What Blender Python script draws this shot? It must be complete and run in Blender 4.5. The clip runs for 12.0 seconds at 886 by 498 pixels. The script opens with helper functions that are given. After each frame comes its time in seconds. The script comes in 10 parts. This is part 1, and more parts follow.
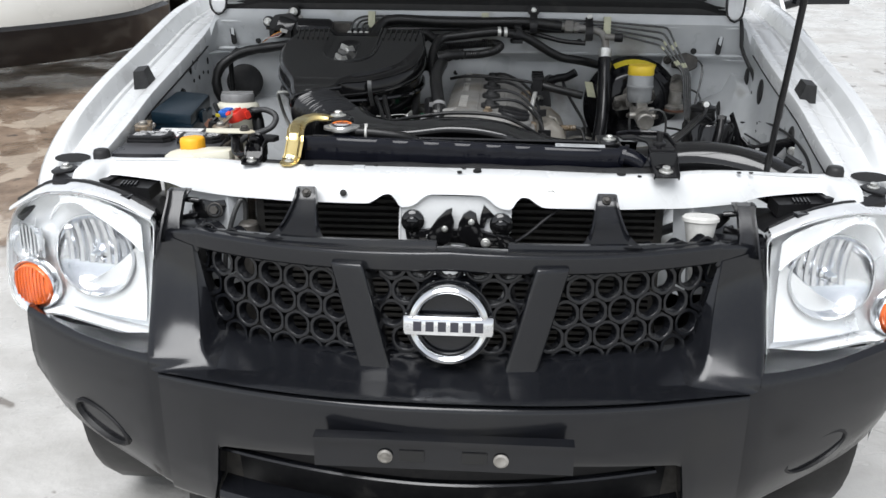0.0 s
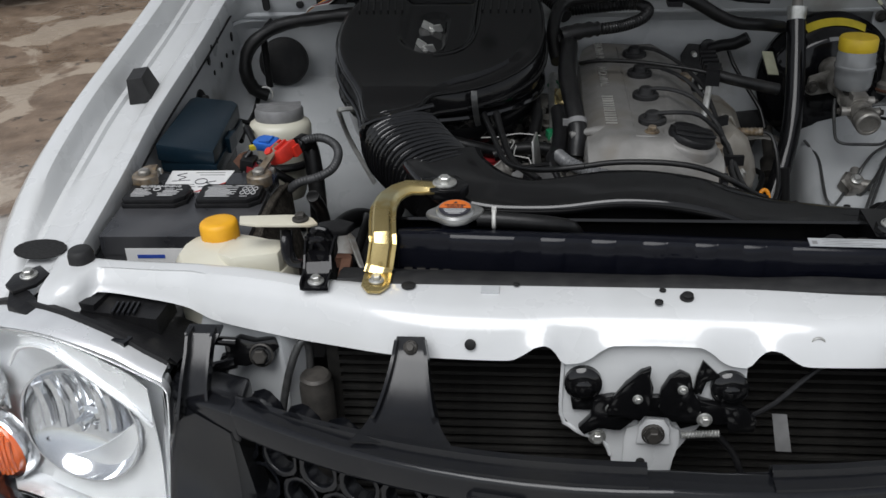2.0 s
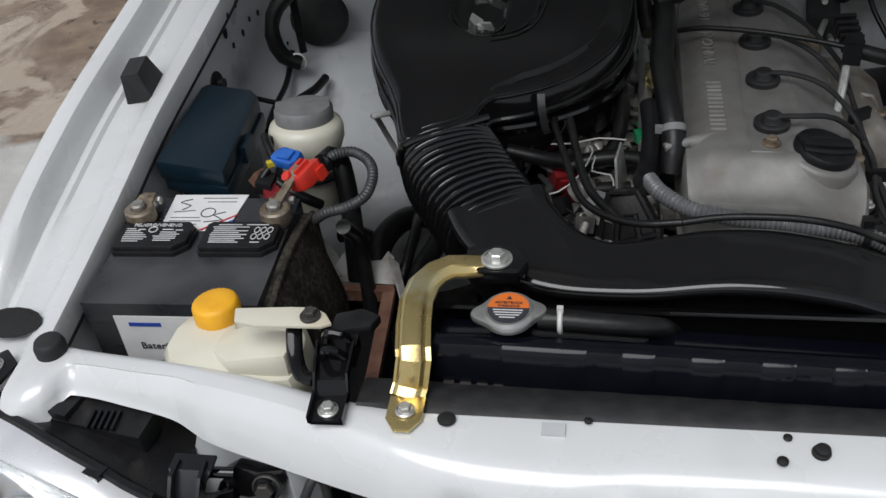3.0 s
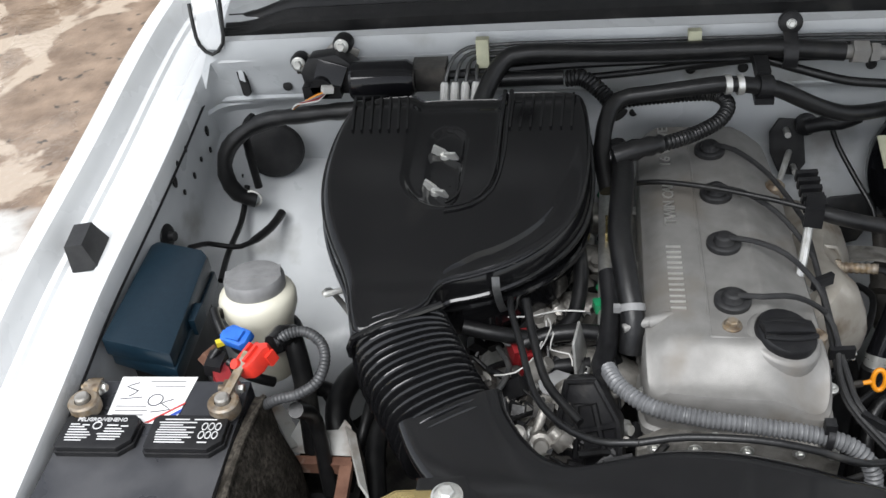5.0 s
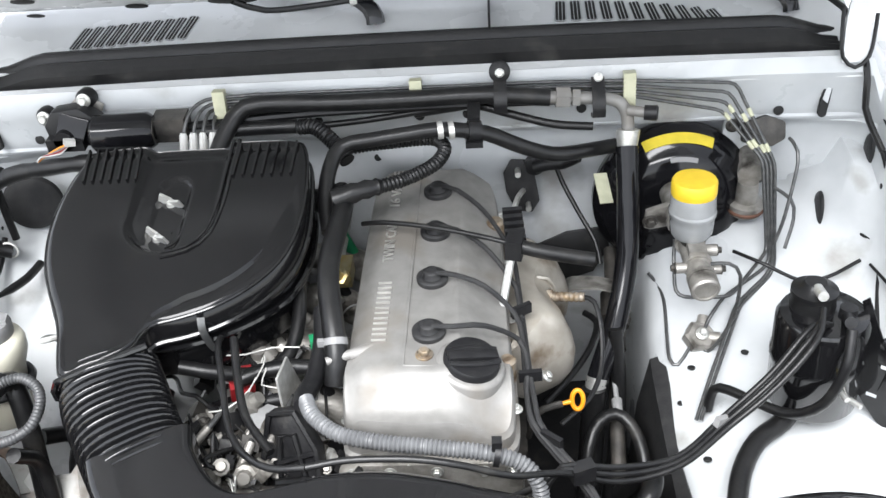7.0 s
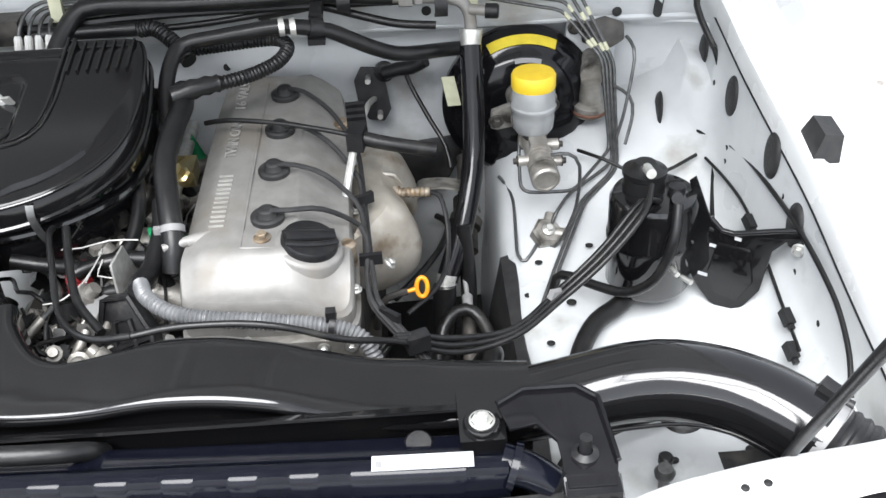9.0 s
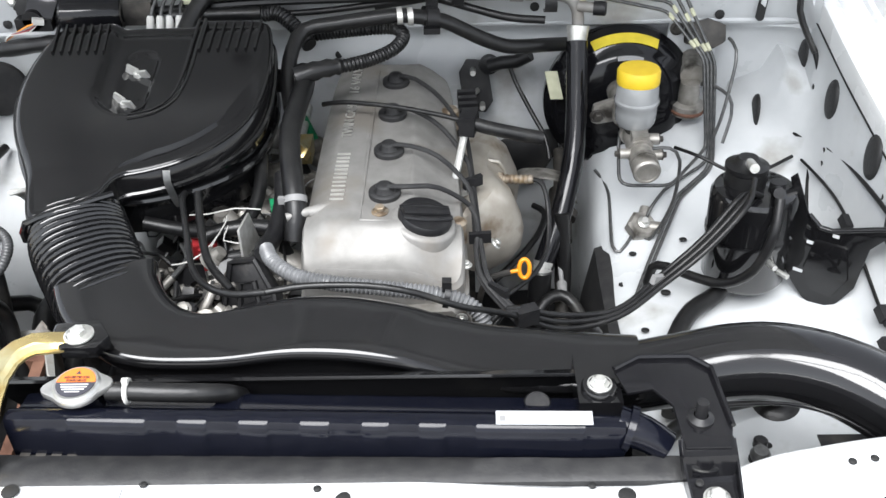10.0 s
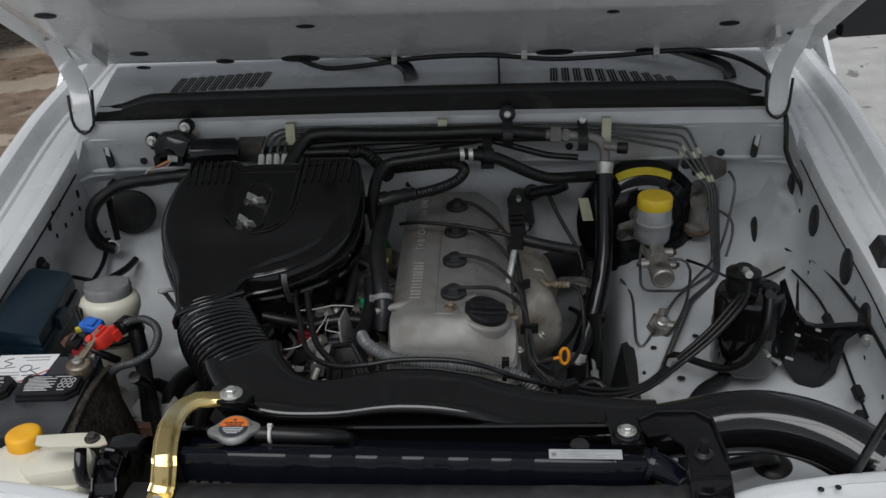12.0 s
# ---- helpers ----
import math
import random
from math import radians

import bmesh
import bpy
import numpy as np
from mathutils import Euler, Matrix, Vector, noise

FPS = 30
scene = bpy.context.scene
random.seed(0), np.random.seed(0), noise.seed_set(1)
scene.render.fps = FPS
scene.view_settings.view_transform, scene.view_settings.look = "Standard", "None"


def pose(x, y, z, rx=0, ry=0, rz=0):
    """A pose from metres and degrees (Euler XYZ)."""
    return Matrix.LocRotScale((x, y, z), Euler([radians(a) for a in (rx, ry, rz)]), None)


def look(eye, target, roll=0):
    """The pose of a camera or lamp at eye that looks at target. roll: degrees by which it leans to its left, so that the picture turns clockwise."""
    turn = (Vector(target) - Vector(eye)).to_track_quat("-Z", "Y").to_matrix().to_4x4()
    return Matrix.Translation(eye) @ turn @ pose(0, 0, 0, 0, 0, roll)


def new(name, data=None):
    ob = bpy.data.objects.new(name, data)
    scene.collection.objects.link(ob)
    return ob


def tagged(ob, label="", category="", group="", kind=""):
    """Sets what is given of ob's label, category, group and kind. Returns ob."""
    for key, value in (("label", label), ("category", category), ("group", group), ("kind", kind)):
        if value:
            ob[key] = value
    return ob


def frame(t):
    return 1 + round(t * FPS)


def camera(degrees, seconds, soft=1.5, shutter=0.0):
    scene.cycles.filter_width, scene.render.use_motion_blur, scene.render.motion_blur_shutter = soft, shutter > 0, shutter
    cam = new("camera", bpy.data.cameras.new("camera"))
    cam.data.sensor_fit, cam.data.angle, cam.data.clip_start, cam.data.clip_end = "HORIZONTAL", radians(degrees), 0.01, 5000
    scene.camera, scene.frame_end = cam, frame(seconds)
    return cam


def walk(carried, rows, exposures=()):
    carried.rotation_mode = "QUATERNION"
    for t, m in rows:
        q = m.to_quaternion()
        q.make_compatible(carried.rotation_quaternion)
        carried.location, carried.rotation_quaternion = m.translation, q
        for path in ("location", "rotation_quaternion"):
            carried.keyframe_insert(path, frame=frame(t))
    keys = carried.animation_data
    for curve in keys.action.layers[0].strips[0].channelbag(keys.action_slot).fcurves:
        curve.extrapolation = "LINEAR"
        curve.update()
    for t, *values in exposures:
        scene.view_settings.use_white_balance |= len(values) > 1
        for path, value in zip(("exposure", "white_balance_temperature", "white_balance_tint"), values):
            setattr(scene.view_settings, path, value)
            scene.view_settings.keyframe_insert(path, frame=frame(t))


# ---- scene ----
# ---- camera and its walk ----
cam = camera(48.1, 12.0)
PATH = [
    (0, (0.078, 0.027, 1.371), (-0.044, 1.885, 0.639), 0.3),
    (0.5, (0.045, 0.176, 1.374), (-0.118, 2.01, 0.593), -1.1),
    (1, (-0.062, 0.369, 1.417), (-0.169, 2.196, 0.611), -0.9),
    (1.5, (-0.124, 0.53, 1.41), (-0.213, 2.329, 0.54), -1.8),
    (2, (-0.12, 0.723, 1.434), (-0.298, 2.452, 0.444), -2.2),
    (2.5, (-0.117, 0.92, 1.455), (-0.404, 2.573, 0.366), -4.3),
    (2.7, (-0.114, 0.986, 1.465), (-0.446, 2.577, 0.299), -5.6),
    (4.3, (-0.117, 1.178, 1.577), (-0.483, 2.651, 0.275), -8.4),
    (4.5, (-0.117, 1.189, 1.589), (-0.463, 2.676, 0.298), -8.2),
    (5, (-0.091, 1.211, 1.615), (-0.409, 2.75, 0.378), -7.2),
    (5.5, (-0.05, 1.21, 1.621), (-0.318, 2.773, 0.403), -5.8),
    (6, (0.009, 1.189, 1.626), (-0.235, 2.761, 0.414), -4.7),
    (6.5, (0.074, 1.175, 1.629), (-0.137, 2.766, 0.435), -5.3),
    (7, (0.133, 1.176, 1.632), (0.003, 2.783, 0.448), -4.9),
    (7.5, (0.182, 1.166, 1.644), (0.084, 2.776, 0.461), -4.5),
    (7.7, (0.192, 1.16, 1.643), (0.123, 2.77, 0.46), -4.0),
    (9.3, (0.203, 1.077, 1.534), (0.265, 2.661, 0.314), -2.4),
    (9.5, (0.189, 1.062, 1.537), (0.221, 2.653, 0.325), -2.8),
    (10, (0.133, 1.037, 1.545), (0.092, 2.642, 0.351), -1.8),
    (10.5, (0.099, 1.001, 1.575), (-0.023, 2.614, 0.398), -1.9),
    (11, (0.101, 0.918, 1.614), (-0.077, 2.565, 0.493), -3.5),
    (11.5, (0.102, 0.835, 1.64), (-0.047, 2.528, 0.586), -3.3),
    (12, (0.093, 0.765, 1.679), (0.004, 2.507, 0.7), -2.4),
]
FADE = [(0, 0.96), (1.5, 0.39), (2.5, 0.15), (4.3, 0.80), (4.5, 0.95), (5.5, 1.84), (6.5, 2.34), (7.5, 2.48), (9.5, 2.21), (10.5, 2.11), (11.0, 2.01), (11.5, 1.68), (11.6, 1.4), (11.8, 0.82), (12.0, 0.02)]
walk(cam, [(t, look(eye, target, roll)) for t, eye, target, roll in PATH], FADE)

# ---- world and sun ----
world = bpy.data.worlds.new("overcast_sky")
scene.world = world
world.use_nodes = True
wn = world.node_tree
sky = wn.nodes.new("ShaderNodeTexSky")
sky.sky_type, sky.sun_disc = "NISHITA", False
sky.sun_elevation, sky.sun_rotation = radians(61), radians(201)
sky.air_density, sky.dust_density = 1.0, 1.0
grey = wn.nodes.new("ShaderNodeHueSaturation")
grey.inputs["Saturation"].default_value = 0.25
wn.links.new(sky.outputs[0], grey.inputs["Color"])
wn.links.new(grey.outputs[0], wn.nodes["Background"].inputs[0])
wn.nodes["Background"].inputs[1].default_value = 0.10
sun = new("sun", bpy.data.lights.new("sun", "SUN"))
sun.data.energy, sun.data.angle, sun.data.color = 2.15, radians(44), (0.975, 0.985, 1.0)
sun.matrix_world = look((-1.0, -1.05, 6.5), (0, 2, 0.8))
# ---- materials ----
def material(name, base, rough, metal=0.0, alt=None, scale=40.0, mix=0.5, bump=0.0, bump_scale=300.0, grime=None, grime_scale=6.0, grime_at=0.62, coat=0.0, vary=0.15, spec=0.5):
    """A surface with fine grain, a second scale of stains, and roughness that follows both."""
    m = bpy.data.materials.new(name)
    m.use_nodes = True
    nt = m.node_tree
    bs = nt.nodes["Principled BSDF"]
    bs.inputs["Metallic"].default_value = metal
    bs.inputs["Coat Weight"].default_value = coat
    bs.inputs["Coat Roughness"].default_value = 0.07
    bs.inputs["Coat IOR"].default_value = 1.65
    bs.inputs["Specular IOR Level"].default_value = spec
    co = nt.nodes.new("ShaderNodeTexCoord")

    def noise_of(s, detail=4.0):
        n = nt.nodes.new("ShaderNodeTexNoise")
        n.inputs["Scale"].default_value, n.inputs["Detail"].default_value = s, detail
        nt.links.new(co.outputs["Object"], n.inputs["Vector"])
        return n.outputs["Fac"]

    def ramp(src, a, b):
        r = nt.nodes.new("ShaderNodeMapRange")
        r.inputs["From Min"].default_value, r.inputs["From Max"].default_value = a, b
        nt.links.new(src, r.inputs["Value"])
        return r.outputs["Result"]

    def blend(fac, a, b):
        x = nt.nodes.new("ShaderNodeMix")
        x.data_type = "RGBA"
        nt.links.new(fac, x.inputs["Factor"])
        for sock, v in ((x.inputs["A"], a), (x.inputs["B"], b)):
            if isinstance(v, tuple):
                sock.default_value = (*v, 1)
            else:
                nt.links.new(v, sock)
        return x.outputs["Result"]

    alt = alt or tuple(c * (1 - mix * 0.5) for c in base)
    fine = noise_of(scale)
    colour = blend(ramp(fine, 0.35, 0.7), base, alt)
    wide = noise_of(grime_scale, 8.0)
    if grime:
        colour = blend(ramp(wide, grime_at, grime_at + 0.14), colour, grime)
    nt.links.new(colour, bs.inputs["Base Color"])
    rr = nt.nodes.new("ShaderNodeMapRange")
    rr.inputs["From Min"].default_value, rr.inputs["From Max"].default_value = 0.3, 0.7
    rr.inputs["To Min"].default_value, rr.inputs["To Max"].default_value = max(0.02, rough * (1 - vary)), min(1.0, rough * (1 + vary * 1.6))
    nt.links.new(wide, rr.inputs["Value"])
    nt.links.new(rr.outputs["Result"], bs.inputs["Roughness"])
    if bump:
        b = nt.nodes.new("ShaderNodeBump")
        b.inputs["Strength"].default_value, b.inputs["Distance"].default_value = bump, 0.002
        nt.links.new(noise_of(bump_scale, 3.0), b.inputs["Height"])
        nt.links.new(b.outputs["Normal"], bs.inputs["Normal"])
    return m


white_paint = material("white_body_paint", (0.60, 0.61, 0.615), 0.26, alt=(0.56, 0.57, 0.57), scale=14, coat=0.5, grime=(0.47, 0.46, 0.43), grime_at=0.66, grime_scale=9, bump=0.03, bump_scale=25)
# the body white with the bay's shade put into its colour, plus grime patches
shaded_white = material("shaded_white_paint", (0.475, 0.490, 0.498), 0.32, alt=(0.415, 0.43, 0.44), scale=16, bump=0.12, bump_scale=38, grime=(0.27, 0.265, 0.25), grime_at=0.59, grime_scale=9, vary=0.3)
dirty_paint = material("dusty_inner_paint", (0.30, 0.30, 0.285), 0.5, alt=(0.23, 0.225, 0.21), scale=25, bump=0.1, bump_scale=80, grime=(0.12, 0.09, 0.07), grime_at=0.52, grime_scale=20)
gloss_black = material("glossy_black_plastic", (0.005, 0.005, 0.0055), 0.075, alt=(0.005, 0.005, 0.0055), scale=160, bump=0.010, bump_scale=420, grime=(0.009, 0.0088, 0.0085), grime_at=0.62, grime_scale=16, spec=0.52)
satin_black = material("satin_black_plastic", (0.0048, 0.0048, 0.0052), 0.11, alt=(0.0062, 0.0062, 0.0066), scale=160, bump=0.015, bump_scale=700, grime=(0.010, 0.0098, 0.0095), grime_at=0.62, grime_scale=16, spec=0.32)
soft_black = material("grained_black_plastic", (0.0050, 0.0056, 0.0076), 0.15, alt=(0.0085, 0.0088, 0.010), scale=220, bump=0.025, bump_scale=900, grime=(0.011, 0.011, 0.011), grime_at=0.60, grime_scale=7, spec=0.46, vary=0.5)
dark_plastic = material("matt_black_plastic", (0.007, 0.007, 0.008), 0.40, spec=0.30, alt=(0.012, 0.012, 0.0125), scale=90, bump=0.15, bump_scale=300, grime=(0.035, 0.033, 0.03), grime_at=0.62, grime_scale=22)
rubber = material("black_rubber", (0.0055, 0.0055, 0.006), 0.34, spec=0.32, alt=(0.010, 0.010, 0.010), scale=70, bump=0.12, bump_scale=260, grime=(0.026, 0.025, 0.023), grime_at=0.60, grime_scale=18)
grey_rubber = material("dusty_rubber", (0.015, 0.015, 0.016), 0.5, spec=0.3, alt=(0.026, 0.026, 0.026), scale=60, bump=0.15, bump_scale=260)
shine_black = material("black_enamel", (0.0045, 0.0045, 0.0055), 0.10, alt=(0.007, 0.007, 0.008), scale=40, bump=0.012, bump_scale=120, spec=0.30)
tank_black = material("blue_black_tank", (0.0025, 0.003, 0.006), 0.15, spec=0.24, alt=(0.004, 0.0045, 0.008), scale=90, bump=0.02, bump_scale=200)
cast_alu = material("cast_aluminium", (0.245, 0.240, 0.229), 0.58, 0.45, alt=(0.195, 0.190, 0.181), scale=45, bump=0.16, bump_scale=900, grime=(0.19, 0.175, 0.155), grime_at=0.54, grime_scale=13)
dull_alu = material("oily_aluminium", (0.36, 0.345, 0.32), 0.46, 0.6, alt=(0.20, 0.19, 0.17), scale=45, bump=0.3, bump_scale=300, grime=(0.045, 0.04, 0.034), grime_at=0.52, grime_scale=24)
engine_dark = material("greasy_iron", (0.035, 0.033, 0.030), 0.55, 0.3, alt=(0.075, 0.068, 0.06), scale=50, bump=0.3, bump_scale=200, grime=(0.012, 0.011, 0.01), grime_at=0.5, grime_scale=18)
zinc = material("zinc_plate", (0.62, 0.62, 0.60), 0.36, 0.75, alt=(0.46, 0.46, 0.43), scale=120, bump=0.05)
gold_zinc = material("gold_passivate", (0.64, 0.51, 0.24), 0.26, 0.92, alt=(0.54, 0.42, 0.18), scale=30, bump=0.05, bump_scale=120, grime=(0.66, 0.62, 0.40), grime_at=0.58, grime_scale=20)
brass = material("tarnished_brass", (0.20, 0.145, 0.085), 0.5, 0.45, alt=(0.26, 0.24, 0.21), scale=120, bump=0.25, bump_scale=300, grime=(0.10, 0.07, 0.045), grime_at=0.5, grime_scale=60)
cap_steel = material("pressed_cap_steel", (0.42, 0.42, 0.41), 0.3, 0.8, alt=(0.34, 0.34, 0.33), scale=110, bump=0.04)
chrome = material("chrome", (0.66, 0.67, 0.68), 0.06, 1.0, alt=(0.82, 0.83, 0.84), scale=20)
reflector = material("lamp_reflector", (0.68, 0.69, 0.70), 0.2, 0.85, alt=(0.62, 0.63, 0.64), scale=30)
bright_reflector = material("mirror_reflector", (0.74, 0.75, 0.77), 0.12, 0.95, alt=(0.68, 0.69, 0.71), scale=30)
silver_paint = material("silvered_plastic", (0.78, 0.79, 0.80), 0.24, 0.55, alt=(0.70, 0.71, 0.72), scale=30)
raised_letter = material("polished_lettering", (0.62, 0.61, 0.58), 0.36, 0.7, scale=60)
heat_shield = material("pale_heat_shield", (0.45, 0.42, 0.37), 0.38, 0.6, alt=(0.33, 0.30, 0.255), scale=30, bump=0.2, bump_scale=120, grime=(0.18, 0.14, 0.10), grime_at=0.54, grime_scale=20)
line_steel = material("brake_line_steel", (0.055, 0.057, 0.058), 0.34, 0.5, alt=(0.10, 0.10, 0.098), scale=120)
yellow_cap = material("yellow_plastic", (0.60, 0.43, 0.022), 0.45, alt=(0.54, 0.37, 0.018), scale=60, bump=0.05)
amber_cap = material("orange_yellow_plastic", (0.80, 0.40, 0.015), 0.42, alt=(0.72, 0.34, 0.01), scale=60, bump=0.05)
warning_orange = material("orange_label_print", (0.62, 0.15, 0.02), 0.4, alt=(0.56, 0.13, 0.02), scale=60)
orange_plastic = material("orange_plastic", (0.75, 0.27, 0.01), 0.4, scale=60)
red_plastic = material("red_plastic", (0.62, 0.035, 0.02), 0.42, alt=(0.5, 0.03, 0.02), scale=70)
dark_red = material("dark_red_plastic", (0.22, 0.012, 0.015), 0.45, scale=70)
blue_plastic = material("blue_plastic", (0.02, 0.13, 0.52), 0.42, scale=70)
green_plastic = material("green_plastic", (0.01, 0.20, 0.08), 0.42, scale=70)
fuse_blue = material("dark_teal_plastic", (0.004, 0.012, 0.020), 0.30, spec=0.28, alt=(0.006, 0.016, 0.025), scale=160, bump=0.06, bump_scale=600)
milky = material("milky_plastic", (0.62, 0.60, 0.50), 0.36, alt=(0.54, 0.51, 0.41), scale=12, grime=(0.42, 0.34, 0.22), grime_at=0.56, grime_scale=9)
cap_grey = material("grey_plastic", (0.20, 0.20, 0.20), 0.5, alt=(0.15, 0.15, 0.15), scale=60, bump=0.1)
battery_case = material("dark_grey_battery_case", (0.022, 0.023, 0.026), 0.26, alt=(0.032, 0.033, 0.037), scale=40, bump=0.05, grime=(0.055, 0.055, 0.058), grime_at=0.5, grime_scale=7)
dull_paper = material("grey_label_film", (0.36, 0.37, 0.38), 0.45, alt=(0.31, 0.32, 0.33), scale=60)
paper = material("paper_label", (0.74, 0.74, 0.73), 0.45, alt=(0.66, 0.66, 0.66), scale=40)
ink = material("printing_ink", (0.03, 0.03, 0.04), 0.5)
blue_ink = material("blue_ink", (0.03, 0.08, 0.42), 0.5)
red_ink = material("red_ink", (0.45, 0.04, 0.04), 0.5)
pale_ink = material("pale_printing", (0.62, 0.62, 0.62), 0.5)
tag_yellow = material("yellow_label", (0.58, 0.46, 0.03), 0.45, scale=40)
clip_cream = material("cream_nylon", (0.46, 0.46, 0.33), 0.45, scale=50)
nylon_white = material("white_nylon", (0.55, 0.545, 0.52), 0.45, scale=50)
conduit_grey = material("grey_conduit", (0.13, 0.133, 0.137), 0.40, alt=(0.085, 0.087, 0.09), scale=60)
dark_conduit = material("dark_grey_conduit", (0.050, 0.051, 0.053), 0.45, alt=(0.034, 0.035, 0.036), scale=60)
felt = material("speckled_felt", (0.022, 0.020, 0.017), 0.95, alt=(0.075, 0.066, 0.055), scale=210, bump=0.9, bump_scale=260, grime=(0.018, 0.016, 0.013), grime_at=0.5, grime_scale=30, spec=0.1)
rust = material("rusty_bracket", (0.095, 0.042, 0.026), 0.75, 0.1, alt=(0.17, 0.085, 0.055), scale=45, bump=0.4, bump_scale=180, grime=(0.36, 0.31, 0.27), grime_at=0.64, grime_scale=30)
amber_lens = material("amber_lens", (0.58, 0.10, 0.012), 0.15, alt=(0.46, 0.07, 0.01), scale=30, coat=0.6)
fin_dark = material("radiator_fin", (0.016, 0.0155, 0.0145), 0.6, 0.3, alt=(0.030, 0.028, 0.025), scale=80, bump=0.2)
glass_dark = material("dark_glass", (0.012, 0.015, 0.017), 0.05, scale=10, coat=0.5)
cream_paint = material("cream_car_paint", (0.72, 0.72, 0.68), 0.25, alt=(0.69, 0.69, 0.65), scale=4, coat=0.5, grime=(0.55, 0.54, 0.50), grime_scale=3)

clear_lens = bpy.data.materials.new("clear_lens")
clear_lens.use_nodes = True
_p = clear_lens.node_tree.nodes["Principled BSDF"]
_p.inputs["Base Color"].default_value = (0.97, 0.98, 0.98, 1)
_p.inputs["Roughness"].default_value, _p.inputs["IOR"].default_value, _p.inputs["Transmission Weight"].default_value = 0.02, 1.12, 1.0


def wet_ground():
    """Pale wet concrete with brown mud, stones and puddles."""
    m = bpy.data.materials.new("wet_yard")
    m.use_nodes = True
    nt = m.node_tree
    bs = nt.nodes["Principled BSDF"]
    co = nt.nodes.new("ShaderNodeTexCoord")

    def nz(s, d=6.0, dist=0.0):
        n = nt.nodes.new("ShaderNodeTexNoise")
        n.inputs["Scale"].default_value, n.inputs["Detail"].default_value, n.inputs["Distortion"].default_value = s, d, dist
        nt.links.new(co.outputs["Object"], n.inputs["Vector"])
        return n.outputs["Fac"]

    def rng(src, a, b, lo=0.0, hi=1.0):
        r = nt.nodes.new("ShaderNodeMapRange")
        for k, v in (("From Min", a), ("From Max", b), ("To Min", lo), ("To Max", hi)):
            r.inputs[k].default_value = v
        nt.links.new(src, r.inputs["Value"])
        return r.outputs["Result"]

    def mixc(f, a, b):
        x = nt.nodes.new("ShaderNodeMix")
        x.data_type = "RGBA"
        nt.links.new(f, x.inputs["Factor"])
        for s, v in ((x.inputs["A"], a), (x.inputs["B"], b)):
            if isinstance(v, tuple):
                s.default_value = (*v, 1)
            else:
                nt.links.new(v, s)
        return x.outputs["Result"]

    concrete = mixc(rng(nz(7.0, 8), 0.35, 0.7), (0.46, 0.45, 0.43), (0.36, 0.35, 0.33))
    mud = mixc(rng(nz(9.0, 8), 0.35, 0.7), (0.13, 0.090, 0.062), (0.24, 0.175, 0.125))
    mud = mixc(rng(nz(16.0, 4), 0.62, 0.68), mud, (0.05, 0.04, 0.032))
    # mud lies in a band beside the truck, with a ragged border
    sep = nt.nodes.new("ShaderNodeSeparateXYZ")
    nt.links.new(co.outputs["Object"], sep.inputs[0])
    wob = nt.nodes.new("ShaderNodeMath")
    wob.operation = "MULTIPLY_ADD"
    nt.links.new(nz(1.3, 5, 0.4), wob.inputs[0])
    wob.inputs[1].default_value = 1.6
    nt.links.new(sep.outputs["Y"], wob.inputs[2])
    muddy = rng(wob.outputs[0], 4.05, 4.15)
    pool = rng(nz(2.4, 5, 1.0), 0.53, 0.57)
    sway = nt.nodes.new("ShaderNodeMath")
    sway.operation = "MULTIPLY_ADD"
    nt.links.new(nz(1.1, 5, 0.4), sway.inputs[0])
    sway.inputs[1].default_value = 1.8
    nt.links.new(sep.outputs["X"], sway.inputs[2])
    west = nt.nodes.new("ShaderNodeMath")
    west.operation = "MULTIPLY"
    nt.links.new(muddy, west.inputs[0])
    nt.links.new(rng(sway.outputs[0], 0.9, 0.7), west.inputs[1])
    muddy = west.outputs[0]
    spots = rng(nz(5.5, 3, 0.5), 0.66, 0.69)
    concrete = mixc(spots, concrete, (0.17, 0.155, 0.14))
    base = mixc(muddy, concrete, mixc(pool, mud, (0.33, 0.27, 0.21)))
    nt.links.new(base, bs.inputs["Base Color"])
    nt.links.new(rng(nz(2.3, 5, 0.4), 0.42, 0.6, 0.55, 0.10), bs.inputs["Roughness"])
    b = nt.nodes.new("ShaderNodeBump")
    b.inputs["Strength"].default_value, b.inputs["Distance"].default_value = 0.35, 0.01
    nt.links.new(nz(35.0, 6), b.inputs["Height"])
    nt.links.new(b.outputs["Normal"], bs.inputs["Normal"])
    return m


# ---- mesh helpers ----
def lerp(a, b, k):
    return a + (b - a) * k


def smooth(a, b, v):
    k = min(1.0, max(0.0, (v - a) / (b - a)))
    return k * k * (3 - 2 * k)


